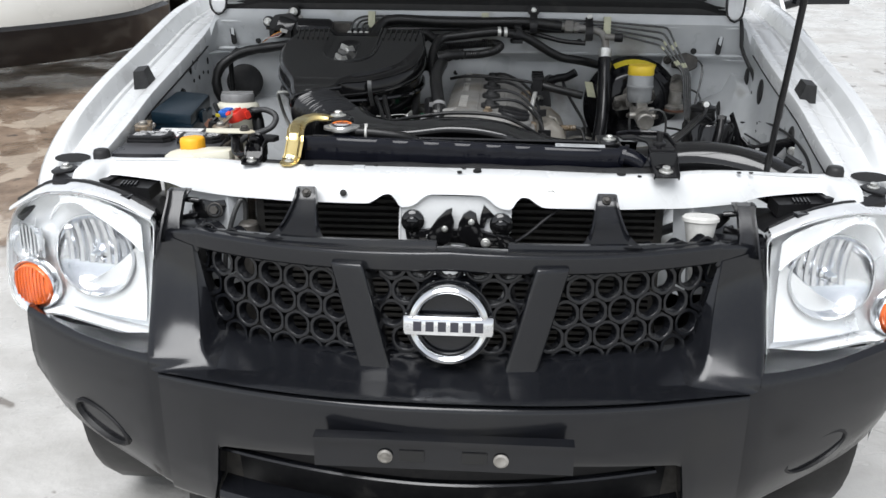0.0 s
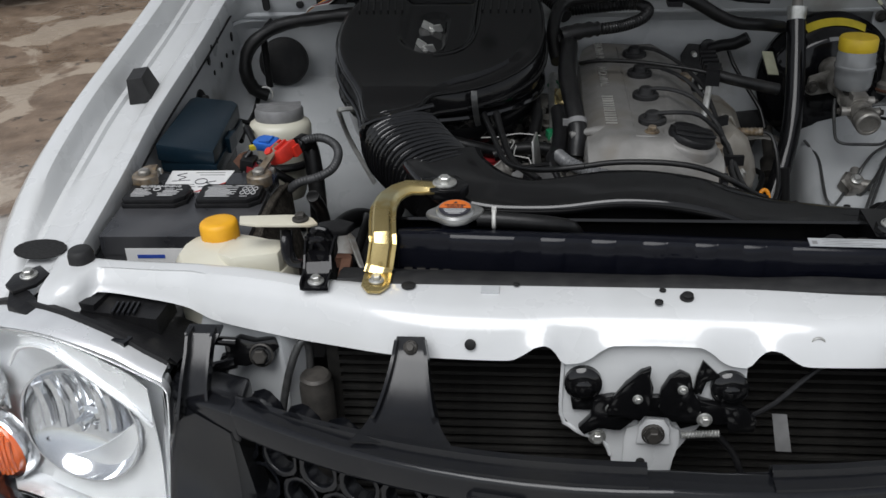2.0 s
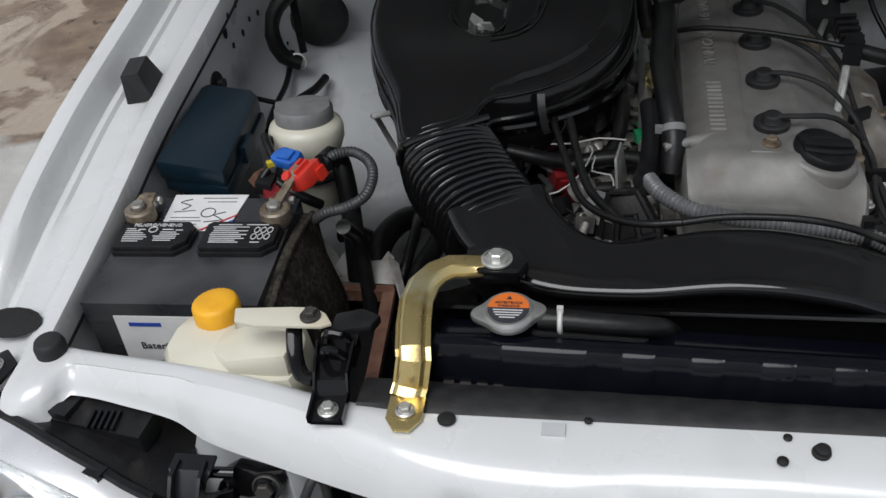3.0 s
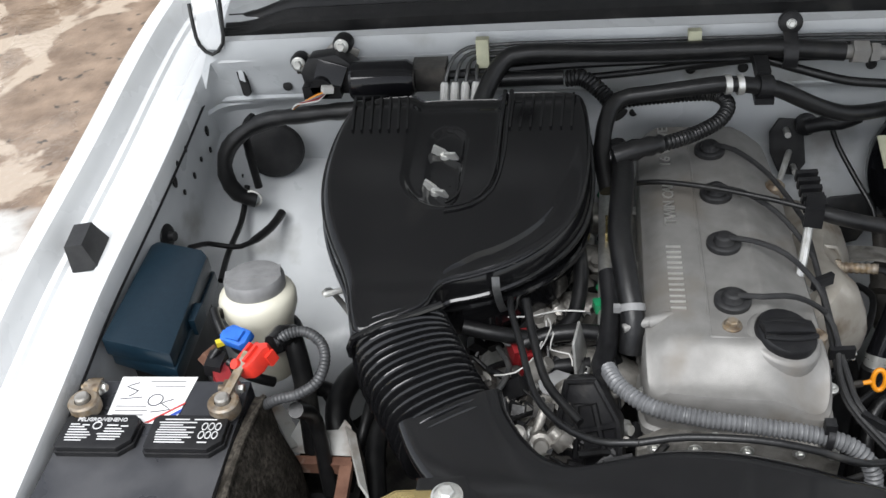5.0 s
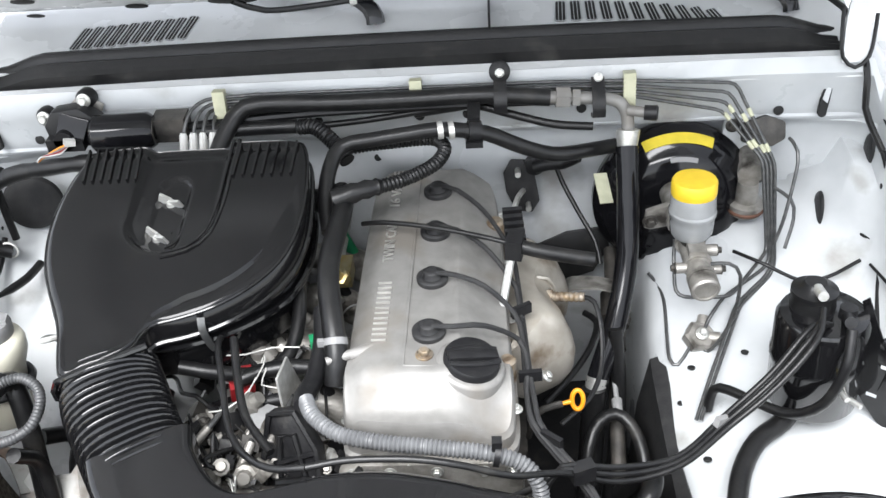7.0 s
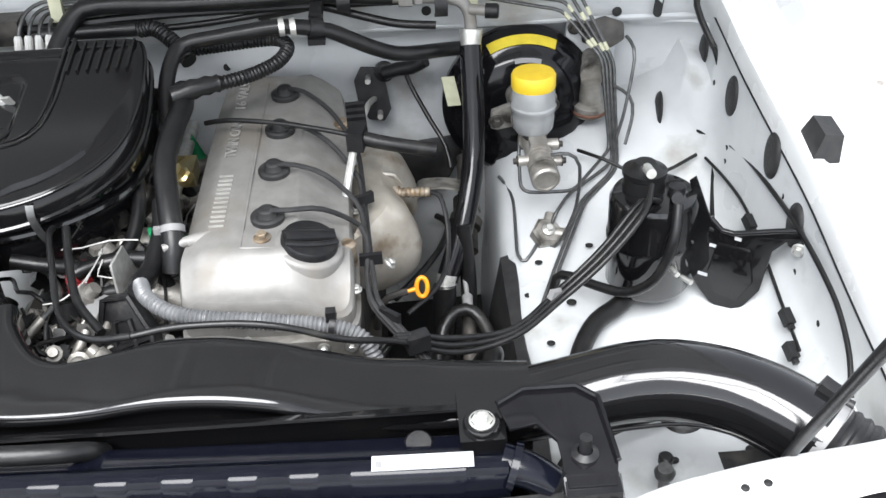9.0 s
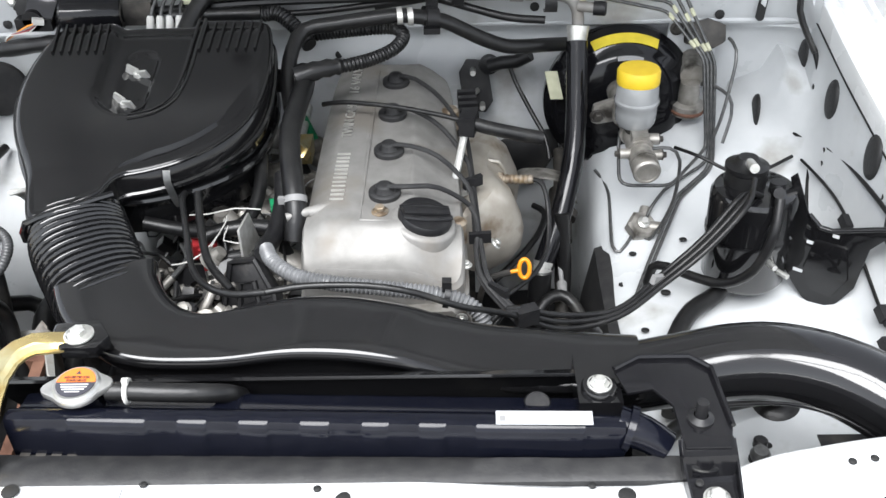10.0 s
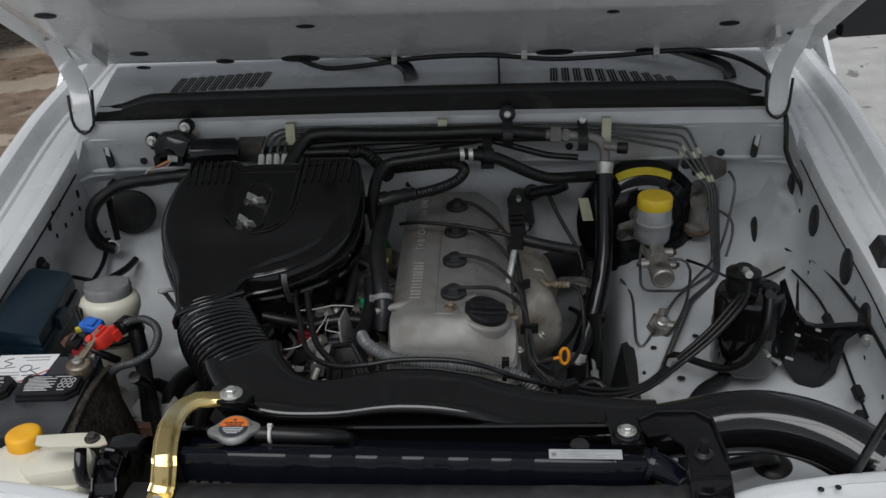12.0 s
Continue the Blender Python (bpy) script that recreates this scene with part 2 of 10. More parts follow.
def curve_at(pairs, v):
    """Value at v of a smooth curve through (v, value) pairs, with no overshoot."""
    if v <= pairs[0][0]:
        return pairs[0][1]
    if v >= pairs[-1][0]:
        return pairs[-1][1]
    n = len(pairs)
    i = max(k for k in range(n - 1) if pairs[k][0] <= v)

    def pitch(k):
        return (pairs[k + 1][1] - pairs[k][1]) / (pairs[k + 1][0] - pairs[k][0])

    def tangent(k):
        if k == 0:
            return pitch(0)
        if k == n - 1:
            return pitch(n - 2)
        p, q = pitch(k - 1), pitch(k)
        return 0.0 if p * q <= 0 else 2 * p * q / (p + q)

    (x0, y0), (x1, y1) = pairs[i], pairs[i + 1]
    w = x1 - x0
    t = (v - x0) / w
    return y0 * (1 + 2 * t) * (1 - t) ** 2 + tangent(i) * w * t * (1 - t) ** 2 + y1 * t * t * (3 - 2 * t) + tangent(i + 1) * w * t * t * (t - 1)


def spline(points, step=0.012):
    """Evenly stepped Catmull-Rom line through the points."""
    p = [Vector(q) for q in points]
    if len(p) < 3:
        return p
    ends = [p[0] * 2 - p[1]] + p + [p[-1] * 2 - p[-2]]
    out = []
    for i in range(1, len(ends) - 2):
        a, b, c, d = ends[i - 1:i + 3]
        n = max(2, int((c - b).length / step))
        for k in range(n):
            t = k / n
            out.append(0.5 * ((2 * b) + (c - a) * t + (2 * a - 5 * b + 4 * c - d) * t * t + (3 * b - a - 3 * c + d) * t ** 3))
    out.append(p[-1])
    return out


def frame_of(axis):
    """A turn that takes z to the axis."""
    return Vector(axis).to_track_quat("Z", "Y").to_matrix().to_4x4()


class Shape:
    """A bmesh with a few ways to add solid pieces to it."""

    def __init__(self):
        self.bm = bmesh.new()

    def add(self, verts, faces):
        vs = [self.bm.verts.new(v) for v in verts]
        for f in faces:
            try:
                self.bm.faces.new([vs[i] for i in f])
            except ValueError:
                pass
        return self

    def box(self, lo, hi, m=None, bevel=0.0, taper=0.0):
        x0, y0, z0 = lo
        x1, y1, z1 = hi
        t = taper
        v = [(x0, y0, z0), (x1, y0, z0), (x1, y1, z0), (x0, y1, z0),
             (x0 + t, y0 + t, z1), (x1 - t, y0 + t, z1), (x1 - t, y1 - t, z1), (x0 + t, y1 - t, z1)]
        f = [(3, 2, 1, 0), (4, 5, 6, 7), (0, 1, 5, 4), (1, 2, 6, 5), (2, 3, 7, 6), (3, 0, 4, 7)]
        one = Shape().add(v, f)
        if bevel:
            one.bevel(bevel)
        return self.take(one, m)

    def bevel(self, w, seg=2, angle=28):
        edges = [e for e in self.bm.edges if len(e.link_faces) == 2 and e.calc_face_angle(0) > radians(angle)]
        if edges:
            bmesh.ops.bevel(self.bm, geom=edges, offset=w, segments=seg, profile=0.6, affect="EDGES", clamp_overlap=True)
        return self

    def take(self, other, m=None):
        me = bpy.data.meshes.new("tmp")
        other.bm.to_mesh(me)
        other.bm.free()
        if m is not None:
            me.transform(m)
        self.bm.from_mesh(me)
        bpy.data.meshes.remove(me)
        return self

    def tube(self, points, r, seg=12, step=0.012, ribs=0.0, depth=0.0, flat=1.0, caps=True, straight=False):
        """A pipe along a smooth line. r: a radius or a function of 0..1. ribs: length of one corrugation, depth its height. flat: height over width."""
        if ribs:
            step = ribs / 4
        line = [Vector(q) for q in points] if straight else spline(points, step)
        n = len(line)
        side = None
        rings, run = [], 0.0
        for i, p in enumerate(line):
            d = (line[min(i + 1, n - 1)] - line[max(i - 1, 0)]).normalized()
            if i:
                run += (p - line[i - 1]).length
            if side is None:
                side = d.cross(Vector((0, 0, 1)))
                if side.length < 0.1:
                    side = d.cross(Vector((0, 1, 0)))
            side = (side - d * side.dot(d)).normalized()
            up = side.cross(d)
            rad = r(i / max(1, n - 1)) if callable(r) else r
            if ribs:
                rad += depth * (0.5 + 0.5 * math.cos(2 * math.pi * run / ribs)) ** 0.7 - depth * 0.5
            rings.append([p + (side * math.cos(a) + up * math.sin(a) * flat) * rad for a in (2 * math.pi * k / seg for k in range(seg))])
        verts = [v for ring in rings for v in ring]
        faces = [(i * seg + k, i * seg + (k + 1) % seg, (i + 1) * seg + (k + 1) % seg, (i + 1) * seg + k) for i in range(n - 1) for k in range(seg)]
        if caps:
            faces += [tuple(range(seg))[::-1], tuple((n - 1) * seg + k for k in range(seg))]
        return self.add(verts, faces)

    def rod(self, a, b, r0, r1=None, seg=16):
        r1 = r0 if r1 is None else r1
        a, b = Vector(a), Vector(b)
        return self.lathe([(0, 0), (r0, 0), (r1, (b - a).length), (0, (b - a).length)], Matrix.Translation(a) @ frame_of(b - a), seg)

    def lathe(self, profile, m=None, seg=24):
        """Turned solid: (radius, height) pairs about z."""
        verts, faces, rows = [], [], []
        for r, h in profile:
            if r <= 1e-6:
                rows.append([len(verts)])
                verts.append(Vector((0, 0, h)))
            else:
                rows.append(list(range(len(verts), len(verts) + seg)))
                verts += [Vector((r * math.cos(2 * math.pi * k / seg), r * math.sin(2 * math.pi * k / seg), h)) for k in range(seg)]
        for a, b in zip(rows, rows[1:]):
            for k in range(seg):
                q = [a[k % len(a)], a[(k + 1) % len(a)], b[(k + 1) % len(b)], b[k % len(b)]]
                q = [v for i, v in enumerate(q) if v not in q[:i]]
                if len(q) > 2:
                    faces.append(q)
        if m is not None:
            verts = [m @ v for v in verts]
        return self.add(verts, faces)

    def slab(self, outline, z0, z1, m=None, bevel=0.0, seg=2):
        """An upright block over a flat outline of (x, y); z0 and z1 may be functions of x, y."""
        n = len(outline)
        lo = [(x, y, z0(x, y) if callable(z0) else z0) for x, y in outline]
        hi = [(x, y, z1(x, y) if callable(z1) else z1) for x, y in outline]
        faces = [tuple(range(n))[::-1], tuple(range(n, 2 * n))] + [(i, (i + 1) % n, n + (i + 1) % n, n + i) for i in range(n)]
        one = Shape().add(lo + hi, faces)
        bmesh.ops.recalc_face_normals(one.bm, faces=one.bm.faces)
        if bevel:
            one.bevel(bevel, seg, 40)
        return self.take(one, m)

    def sheet(self, rows, thick=0.0, loop=False):
        """A skin over rows of points, as thick as given."""
        n, c = len(rows), len(rows[0])
        one = Shape()
        faces = [(i * c + k, i * c + (k + 1) % c, (i + 1) * c + (k + 1) % c, (i + 1) * c + k) for i in range(n - 1) for k in range(c if loop else c - 1)]
        one.add([p for row in rows for p in row], faces)
        if thick:
            bm = one.bm
            bmesh.ops.recalc_face_normals(bm, faces=bm.faces)
            bm.normal_update()
            skin, rim = bm.faces[:], [e for e in bm.edges if len(e.link_faces) == 1]
            twin = {v: bm.verts.new(v.co - v.normal * thick) for v in bm.verts[:]}
            for f in skin:
                bm.faces.new([twin[v] for v in reversed(f.verts)])
            for e in rim:
                a, b = e.verts
                bm.faces.new((a, b, twin[b], twin[a]))
        return self.take(one)

    def ribbon(self, points, width, thick, side=(1, 0, 0), step=0.01, bevel=0.0, straight=False):
        """A strap bent along a line; side: the way of its width."""
        line = [Vector(q) for q in points] if straight else spline(points, step)
        rows = []
        for i, p in enumerate(line):
            d = (line[min(i + 1, len(line) - 1)] - line[max(i - 1, 0)]).normalized()
            s = Vector(side[i] if isinstance(side, list) else side)
            s = (s - d * s.dot(d)).normalized()
            u = s.cross(d).normalized()
            w = width[i] if isinstance(width, list) else width
            rows.append([p - s * w / 2 - u * thick / 2, p + s * w / 2 - u * thick / 2, p + s * w / 2 + u * thick / 2, p - s * w / 2 + u * thick / 2])
        one = Shape()
        n = len(rows)
        faces = [(i * 4 + k, i * 4 + (k + 1) % 4, (i + 1) * 4 + (k + 1) % 4, (i + 1) * 4 + k) for i in range(n - 1) for k in range(4)] + [(3, 2, 1, 0), tuple((n - 1) * 4 + k for k in range(4))]
        one.add([v for r in rows for v in r], faces)
        if bevel:
            one.bevel(bevel)
        return self.take(one)

    def mesh(self, name, angle=38):
        bmesh.ops.recalc_face_normals(self.bm, faces=self.bm.faces)
        me = bpy.data.meshes.new(name)
        self.bm.to_mesh(me)
        self.bm.free()
        me.polygons.foreach_set("use_smooth", [True] * len(me.polygons))
        me.set_sharp_from_angle(angle=radians(angle))
        return me


def thing(name, at, label, category, group="", kind=""):
    ob = new(name)
    ob.empty_display_size = 0.05
    ob.location = at
    return tagged(ob, label, category, group, kind)


def under(ob, parent):
    ob.parent = parent
    if parent.parent is None:
        ob.matrix_parent_inverse = parent.matrix_basis.inverted()
    elif ob.parent.data is not None:
        ob.matrix_parent_inverse = parent.matrix_basis.inverted()
    return ob


def part(name, shape, material, parent, label="", angle=38):
    """One mesh object, in world metres, under a thing or a part."""
    me = shape.mesh(name, angle) if isinstance(shape, Shape) else shape
    if material is not None and not me.materials:
        me.materials.append(material)
    ob = under(new(name, me), parent)
    return tagged(ob, label)


def piece(name, me, m, parent, label=""):
    """An object on a shared mesh, at the pose m."""
    ob = under(new(name, me), parent)
    ob.matrix_basis = m
    return tagged(ob, label)


def solo(name, shape, material, label, category, group="", kind="", angle=38):
    """A thing that is one mesh."""
    me = shape.mesh(name, angle) if isinstance(shape, Shape) else shape
    if not me.materials:
        me.materials.append(material)
    return tagged(new(name, me), label, category, group, kind)


def shared(shape, material, name="piece", angle=38):
    me = shape.mesh(name, angle)
    me.materials.append(material)
    return me


def lettering(text, size, depth=0.0006, align="CENTER"):
    """The built-in font as a mesh in the xy plane."""
    cu = bpy.data.curves.new("lettering", "FONT")
    cu.body, cu.size, cu.extrude, cu.align_x, cu.align_y = text, size, depth, align, "CENTER"
    cu.resolution_u = 2
    ob = bpy.data.objects.new("lettering", cu)
    scene.collection.objects.link(ob)
    me = bpy.data.meshes.new_from_object(ob.evaluated_get(bpy.context.evaluated_depsgraph_get()))
    bpy.data.objects.remove(ob)
    me.name = "lettering"
    return me


def rounded_box(a, b, r):
    """Outline of a box of half sizes a and b with cut corners."""
    return [(-a, -b + r), (-a + r, -b), (a - r, -b), (a, -b + r), (a, b - r), (a - r, b), (-a + r, b), (-a, b - r)]


def place(at, xaxis, zaxis):
    """A pose whose z points along zaxis and x nearly along xaxis."""
    z = Vector(zaxis).normalized()
    x = Vector(xaxis)
    x = (x - z * x.dot(z)).normalized()
    y = z.cross(x)
    m = Matrix((x, y, z)).transposed().to_4x4()
    m.translation = Vector(at)
    return m


# ---- ground ----
def ground_sheet():
    n = 40
    half = 400.0
    lines = [math.copysign(half * (abs(i) / n) ** 3.2, i) for i in range(-n, n + 1)]
    rows = [[(x, 2.0 + y, 0.012 * noise.noise(Vector((x * 0.7, y * 0.7, 0.3))) if abs(x) + abs(y) < 30 else 0.0) for x in lines] for y in lines]
    return Shape().sheet(rows)


solo("ground", ground_sheet(), wet_ground(), "wet pale concrete yard with brown muddy patches and puddles", "ground", kind="structure")

# ---- the truck's body ----
truck = thing("pickup_truck", (0, 2.0, 0), "white pickup truck with raised hood and black grille and bumper", "truck")

bolt_s = Shape().lathe([(0, 0), (0.010, 0), (0.010, 0.0018), (0.0085, 0.0026)], seg=16)
bolt_s.lathe([(0.0085, 0.0022), (0.0062, 0.0026), (0.0062, 0.0075), (0.0052, 0.0085), (0.003, 0.0085), (0, 0.0078)], seg=6)
BOLT = shared(bolt_s, zinc, "bolt")
big_s = Shape().lathe([(0, 0), (0.0165, 0), (0.0165, 0.002), (0.014, 0.003)], seg=20)
big_s.lathe([(0.0145, 0.0025), (0.0085, 0.003), (0.0085, 0.009), (0.007, 0.0105), (0.0045, 0.0105), (0, 0.0098)], seg=6)
BIG_BOLT = shared(big_s, zinc, "bolt")
DARK_BOLT = BOLT.copy()
DARK_BOLT.materials.clear()
DARK_BOLT.materials.append(engine_dark)
HOLE = shared(Shape().lathe([(0, -0.0004), (1.0, -0.0004), (1.12, 0.0), (1.12, 0.0012), (1.0, 0.0010), (0.97, 0.0011), (0, 0.0011)], seg=16), material("hole_shadow", (0.006, 0.006, 0.006), 0.7), "hole")
PLUG = shared(Shape().lathe([(0, 0.0045), (0.7, 0.004), (0.95, 0.0025), (1.0, 0.0)], seg=20), grey_rubber, "grommet")


def hole(parent, at, normal, r, stretch=1.0, name="hole", me=None, along=(0, 0, 1)):
    m = place(at, along if abs(Vector(along).dot(Vector(normal).normalized())) < 0.95 else (1, 0, 0), normal)
    return piece(name, me or HOLE, m @ Matrix.Diagonal((r * stretch, r, 1 if me is None else 1, 1)), parent)


def bolt(parent, at, normal=(0, 0, 1), size=1.0, me=None, name="bolt"):
    return piece(name, me or BOLT, place(at, (1, 0.3, 0) if abs(normal[0]) < 0.9 else (0, 0, 1), normal) @ Matrix.Scale(size, 4), parent)


# radiator support, the white beam across the front
def support_section(x):
    a = abs(x)
    rear = (-0.008 * smooth(0.08, 0.22, x) * smooth(0.40, 0.31, x)) + curve_at([(0.28, 1.583), (0.34, 1.592), (0.42, 1.614), (0.50, 1.634), (0.60, 1.652), (0.70, 1.672)], a)
    low_y = curve_at([(0.0, 1.512), (0.09, 1.510), (0.15, 1.505), (0.205, 1.507), (0.253, 1.514), (0.309, 1.530), (0.378, 1.553), (0.455, 1.576), (0.492, 1.594), (0.53, 1.602), (0.595, 1.612), (0.604, 1.604), (0.612, 1.588), (0.640, 1.578), (0.68, 1.604)], a)
    low_z = curve_at([(0.0, 0.8745), (0.040, 0.8740), (0.052, 0.8680), (0.063, 0.8580), (0.074, 0.8530), (0.088, 0.8520), (0.093, 0.8600), (0.100, 0.8705), (0.107, 0.8740), (0.115, 0.8725), (0.126, 0.8650), (0.140, 0.8585), (0.205, 0.8580), (0.253, 0.8560), (0.309, 0.8530), (0.378, 0.8490), (0.45, 0.8510), (0.492, 0.8560), (0.53, 0.8590), (0.595, 0.8610), (0.604, 0.8560), (0.612, 0.8470), (0.640, 0.8460), (0.66, 0.852), (0.68, 0.864)], a) + 0.004
    z = 0.902 - 0.016 * smooth(0.36, 0.62, a) - 0.010 * smooth(0.625, 0.656, a)
    fold = low_y + 0.016 - 0.006 * smooth(0.44, 0.52, a)
    return [(x, rear + 0.006, z - 0.035), (x, rear + 0.003, z - 0.006), (x, rear - 0.004, z), (x, lerp(rear, fold, 0.30), z + 0.0005), (x, lerp(rear, fold, 0.65), z - 0.001), (x, fold + 0.010, z - 0.003),
            (x, fold + 0.002, z - 0.008), (x, fold - 0.004, z - 0.016), (x, low_y + 0.004, lerp(z - 0.016, low_z, 0.6)), (x, low_y, low_z), (x, low_y + 0.010, low_z - 0.003)]


support = part("radiator_support", Shape().sheet([support_section(-0.656 + 1.312 * i / 260) for i in range(261)], 0.0025), white_paint, truck, "white painted radiator support beam")
for x, y, z, r, n in [(-0.244, 1.572, 0.9045, 0.0066, (0, 0, 1)), (0.032, 1.560, 0.9030, 0.0062, (0, -0.1, 1)), (-0.178, 1.522, 0.883, 0.0055, (0, -0.6, 0.8)), (-0.392, 1.578, 0.882, 0.0055, (0, -0.6, 0.8)),
                      (0.01, 1.572, 0.9035, 0.003, (0, 0, 1)), (0.262, 1.562, 0.9035, 0.0066, (0, 0, 1)), (0.29, 1.555, 0.9025, 0.003, (0, 0, 1)), (0.36, 1.592, 0.879, 0.0055, (0, -0.6, 0.8)), (0.455, 1.598, 0.8995, 0.0032, (0, 0, 1)),
                      (0.475, 1.602, 0.8985, 0.0032, (0, 0, 1)), (0.235, 1.572, 0.904, 0.003, (0, 0, 1)), (0.13, 1.53, 0.884, 0.005, (0, -0.6, 0.8)), (-0.135, 1.578, 0.904, 0.003, (0, 0, 1))]:
    hole(support, (x, y, z), n, r)
for x, y, z, n, r in ((0.004, 1.549, 0.9042, (0, -0.09, 1), 0.0038), (0.033, 1.561, 0.9052, (0, -0.09, 1), 0.0050), (-0.178, 1.5095, 0.8775, (-0.09, -0.94, 0.34), 0.0050), (-0.394, 1.5645, 0.8645, (-0.15, -0.92, 0.36), 0.0045)):
    hole(support, (x, y, z), n, r)
part("clip", Shape().box((-0.170, 1.562, 0.9020), (-0.152, 1.574, 0.9048), bevel=0.001), shaded_white, support, "small white clip")
ring = Shape().tube([(0.150 + 0.006 * math.cos(a), 1.517, 0.882 + 0.006 * math.sin(a)) for a in [k * math.pi / 6 for k in range(13)]], 0.0012, 6)
part("wire_ring", ring, zinc, support)
for s in (-1, 1):
    part("rubber_stop", Shape().lathe([(0.0145, -0.004), (0.0145, 0.008), (0.0125, 0.0135), (0.011, 0.0145), (0, 0.0145)], pose(s * 0.622, 1.645, 0.886)), grey_rubber, support, "round rubber hood stop")


# fenders
def fender_rail(y):
    """Height of the gutter along the fender."""
    return curve_at([(1.55, 0.848), (1.66, 0.860), (1.85, 0.890), (2.05, 0.931), (2.25, 0.971), (2.5, 1.002), (4.0, 1.04)], y)


def draw_in(y):
    return 0.017 * smooth(1.95, 2.25, y)


def fender_section(y, s):
    g = fender_rail(y)
    drop = 0.075 * (1 - smooth(1.60, 1.95, y)) ** 2
    nose = 0.05 * (1 - smooth(1.56, 1.80, y)) ** 2
    top = g + 0.030 - drop
    o = 0.800 - nose
    pts = [(0.652, g - 0.030), (0.6515, g - 0.004), (0.653, g + 0.0005), (0.656, g + 0.001), (0.666, g + 0.0005), (0.6735, g - 0.0005), (0.6765, g - 0.0035), (0.682, g - 0.0075), (0.700, g - 0.0085), (0.713, g - 0.0075), (0.7165, g - 0.003 - drop * 0.3), (0.7205, g - 0.0025 - drop * 0.4), (0.7245, g - 0.003 - drop * 0.4), (0.7275, g + 0.004 - drop * 0.6), (0.7325, g + 0.020 - drop * 0.85), (0.737, top - 0.002),
           (0.746, top), (0.760 - nose * 0.5, top - 0.004), (0.777 - nose, top - 0.022), (o - 0.012, top - 0.06), (o, top - 0.12), (o + 0.006, top - 0.20), (o, top - 0.30), (o - 0.02, top - 0.42)]
    return [(s * (x - draw_in(y)), y, z) for x, z in pts]


for s in (-1, 1):
    ys = [1.625 + 0.025 * i for i in range(38)] + [2.7, 2.9, 3.2]
    fender = part("fender", Shape().sheet([fender_section(y, s) for y in ys], -0.0012 * s), white_paint, truck, "white front fender")
    stop_y = 2.058 if s < 0 else 2.05
    stopper = Shape().box((-0.018, -0.026, 0.0), (0.0165, 0.024, 0.036), bevel=0.006, taper=0.006)
    me = shared(stopper, grey_rubber, "rubber_buffer")
    piece("rubber_buffer", me, pose(s * (0.686 if s < 0 else 0.674), stop_y, fender_rail(stop_y) - 0.009, 6, s * 8, 3), fender, "dark grey rubber hood buffer block")
    part("panel_gap", Shape().tube([(s * (0.6508 - draw_in(1.70 + 0.05 * i)), 1.70 + 0.05 * i, fender_rail(1.70 + 0.05 * i) - 0.030) for i in range(14)], 0.0018, 6), dark_plastic, fender)
    # front corner: opening and mounting bracket
    hole(fender, (s * 0.700, 1.70, fender_rail(1.70) + 0.0015), (0, -0.15, 1), 0.017, 1.7)
    br = Shape().slab([(s * x, y) for x, y in ((0.664, 1.646), (0.684, 1.664), (0.706, 1.644), (0.705, 1.620), (0.690, 1.606), (0.670, 1.622))], 0.863, 0.8675, None, 0.0012)
    br.slab([(s * x, y) for x, y in ((0.702, 1.624), (0.676, 1.616), (0.640, 1.584), (0.650, 1.568), (0.692, 1.592))], 0.846, lambda x, y: 0.8640 - 0.15 * (1.62 - y), None, 0.002)
    bracket = part("mounting_bracket", br, dark_plastic, truck, "black bracket at the fender's front corner")
    bolt(bracket, (s * 0.686, 1.640, 0.8675), (0, -0.05, 1), 1.0)


# inner aprons with the wheelhouse shelf
def apron_section(y, s):
    g = fender_rail(y)
    lift = 0.11 * smooth(2.12, 2.42, y) + 0.02 * smooth(1.85, 2.1, y)
    inset = 0.05 * smooth(2.22, 2.42, y) if s > 0 else 0.02 * smooth(2.30, 2.42, y)
    base = 0.690
    cut = 0.115 * smooth(2.20, 2.13, y) + 0.10 * smooth(2.12, 2.05, y) if s < 0 else 0.0
    d = draw_in(y)
    pts = [(0.655 - d, g - 0.006), (0.652 - d, g - 0.05), (0.648 - d, lerp(g, base + lift, 0.55)), (0.6465 - d * 0.9 - (inset * 0.5 + 0.0065 if s > 0 else 0.0), base + lift + 0.085), (0.622 - inset * 0.8, base + lift + 0.042), (0.590 - inset, base + lift + 0.018), (0.54 + cut * 0.2, base + lift + 0.008), (0.47 + cut * 0.6, base + lift), (0.40 + cut, base + lift - 0.010),
           (0.355 + cut, base + lift - 0.020), (0.335 + cut, base + lift - 0.035), (0.325 + cut, base + lift - 0.07), (0.318 + cut * 0.8, lerp(0.50, 0.60, min(1.0, cut / 0.1))), (0.315 + cut, lerp(0.34, 0.59, min(1.0, cut / 0.1)))]
    return [(s * x, y, z) for x, z in pts]


def apron_x(y, z, s):
    """How far out the apron stands at a height."""
    pts = apron_section(y, s)
    for (xa, _, za), (xb, _, zb) in zip(pts, pts[1:]):
        if zb <= z <= za:
            return lerp(xa, xb, (za - z) / (za - zb))
    return s * 0.65


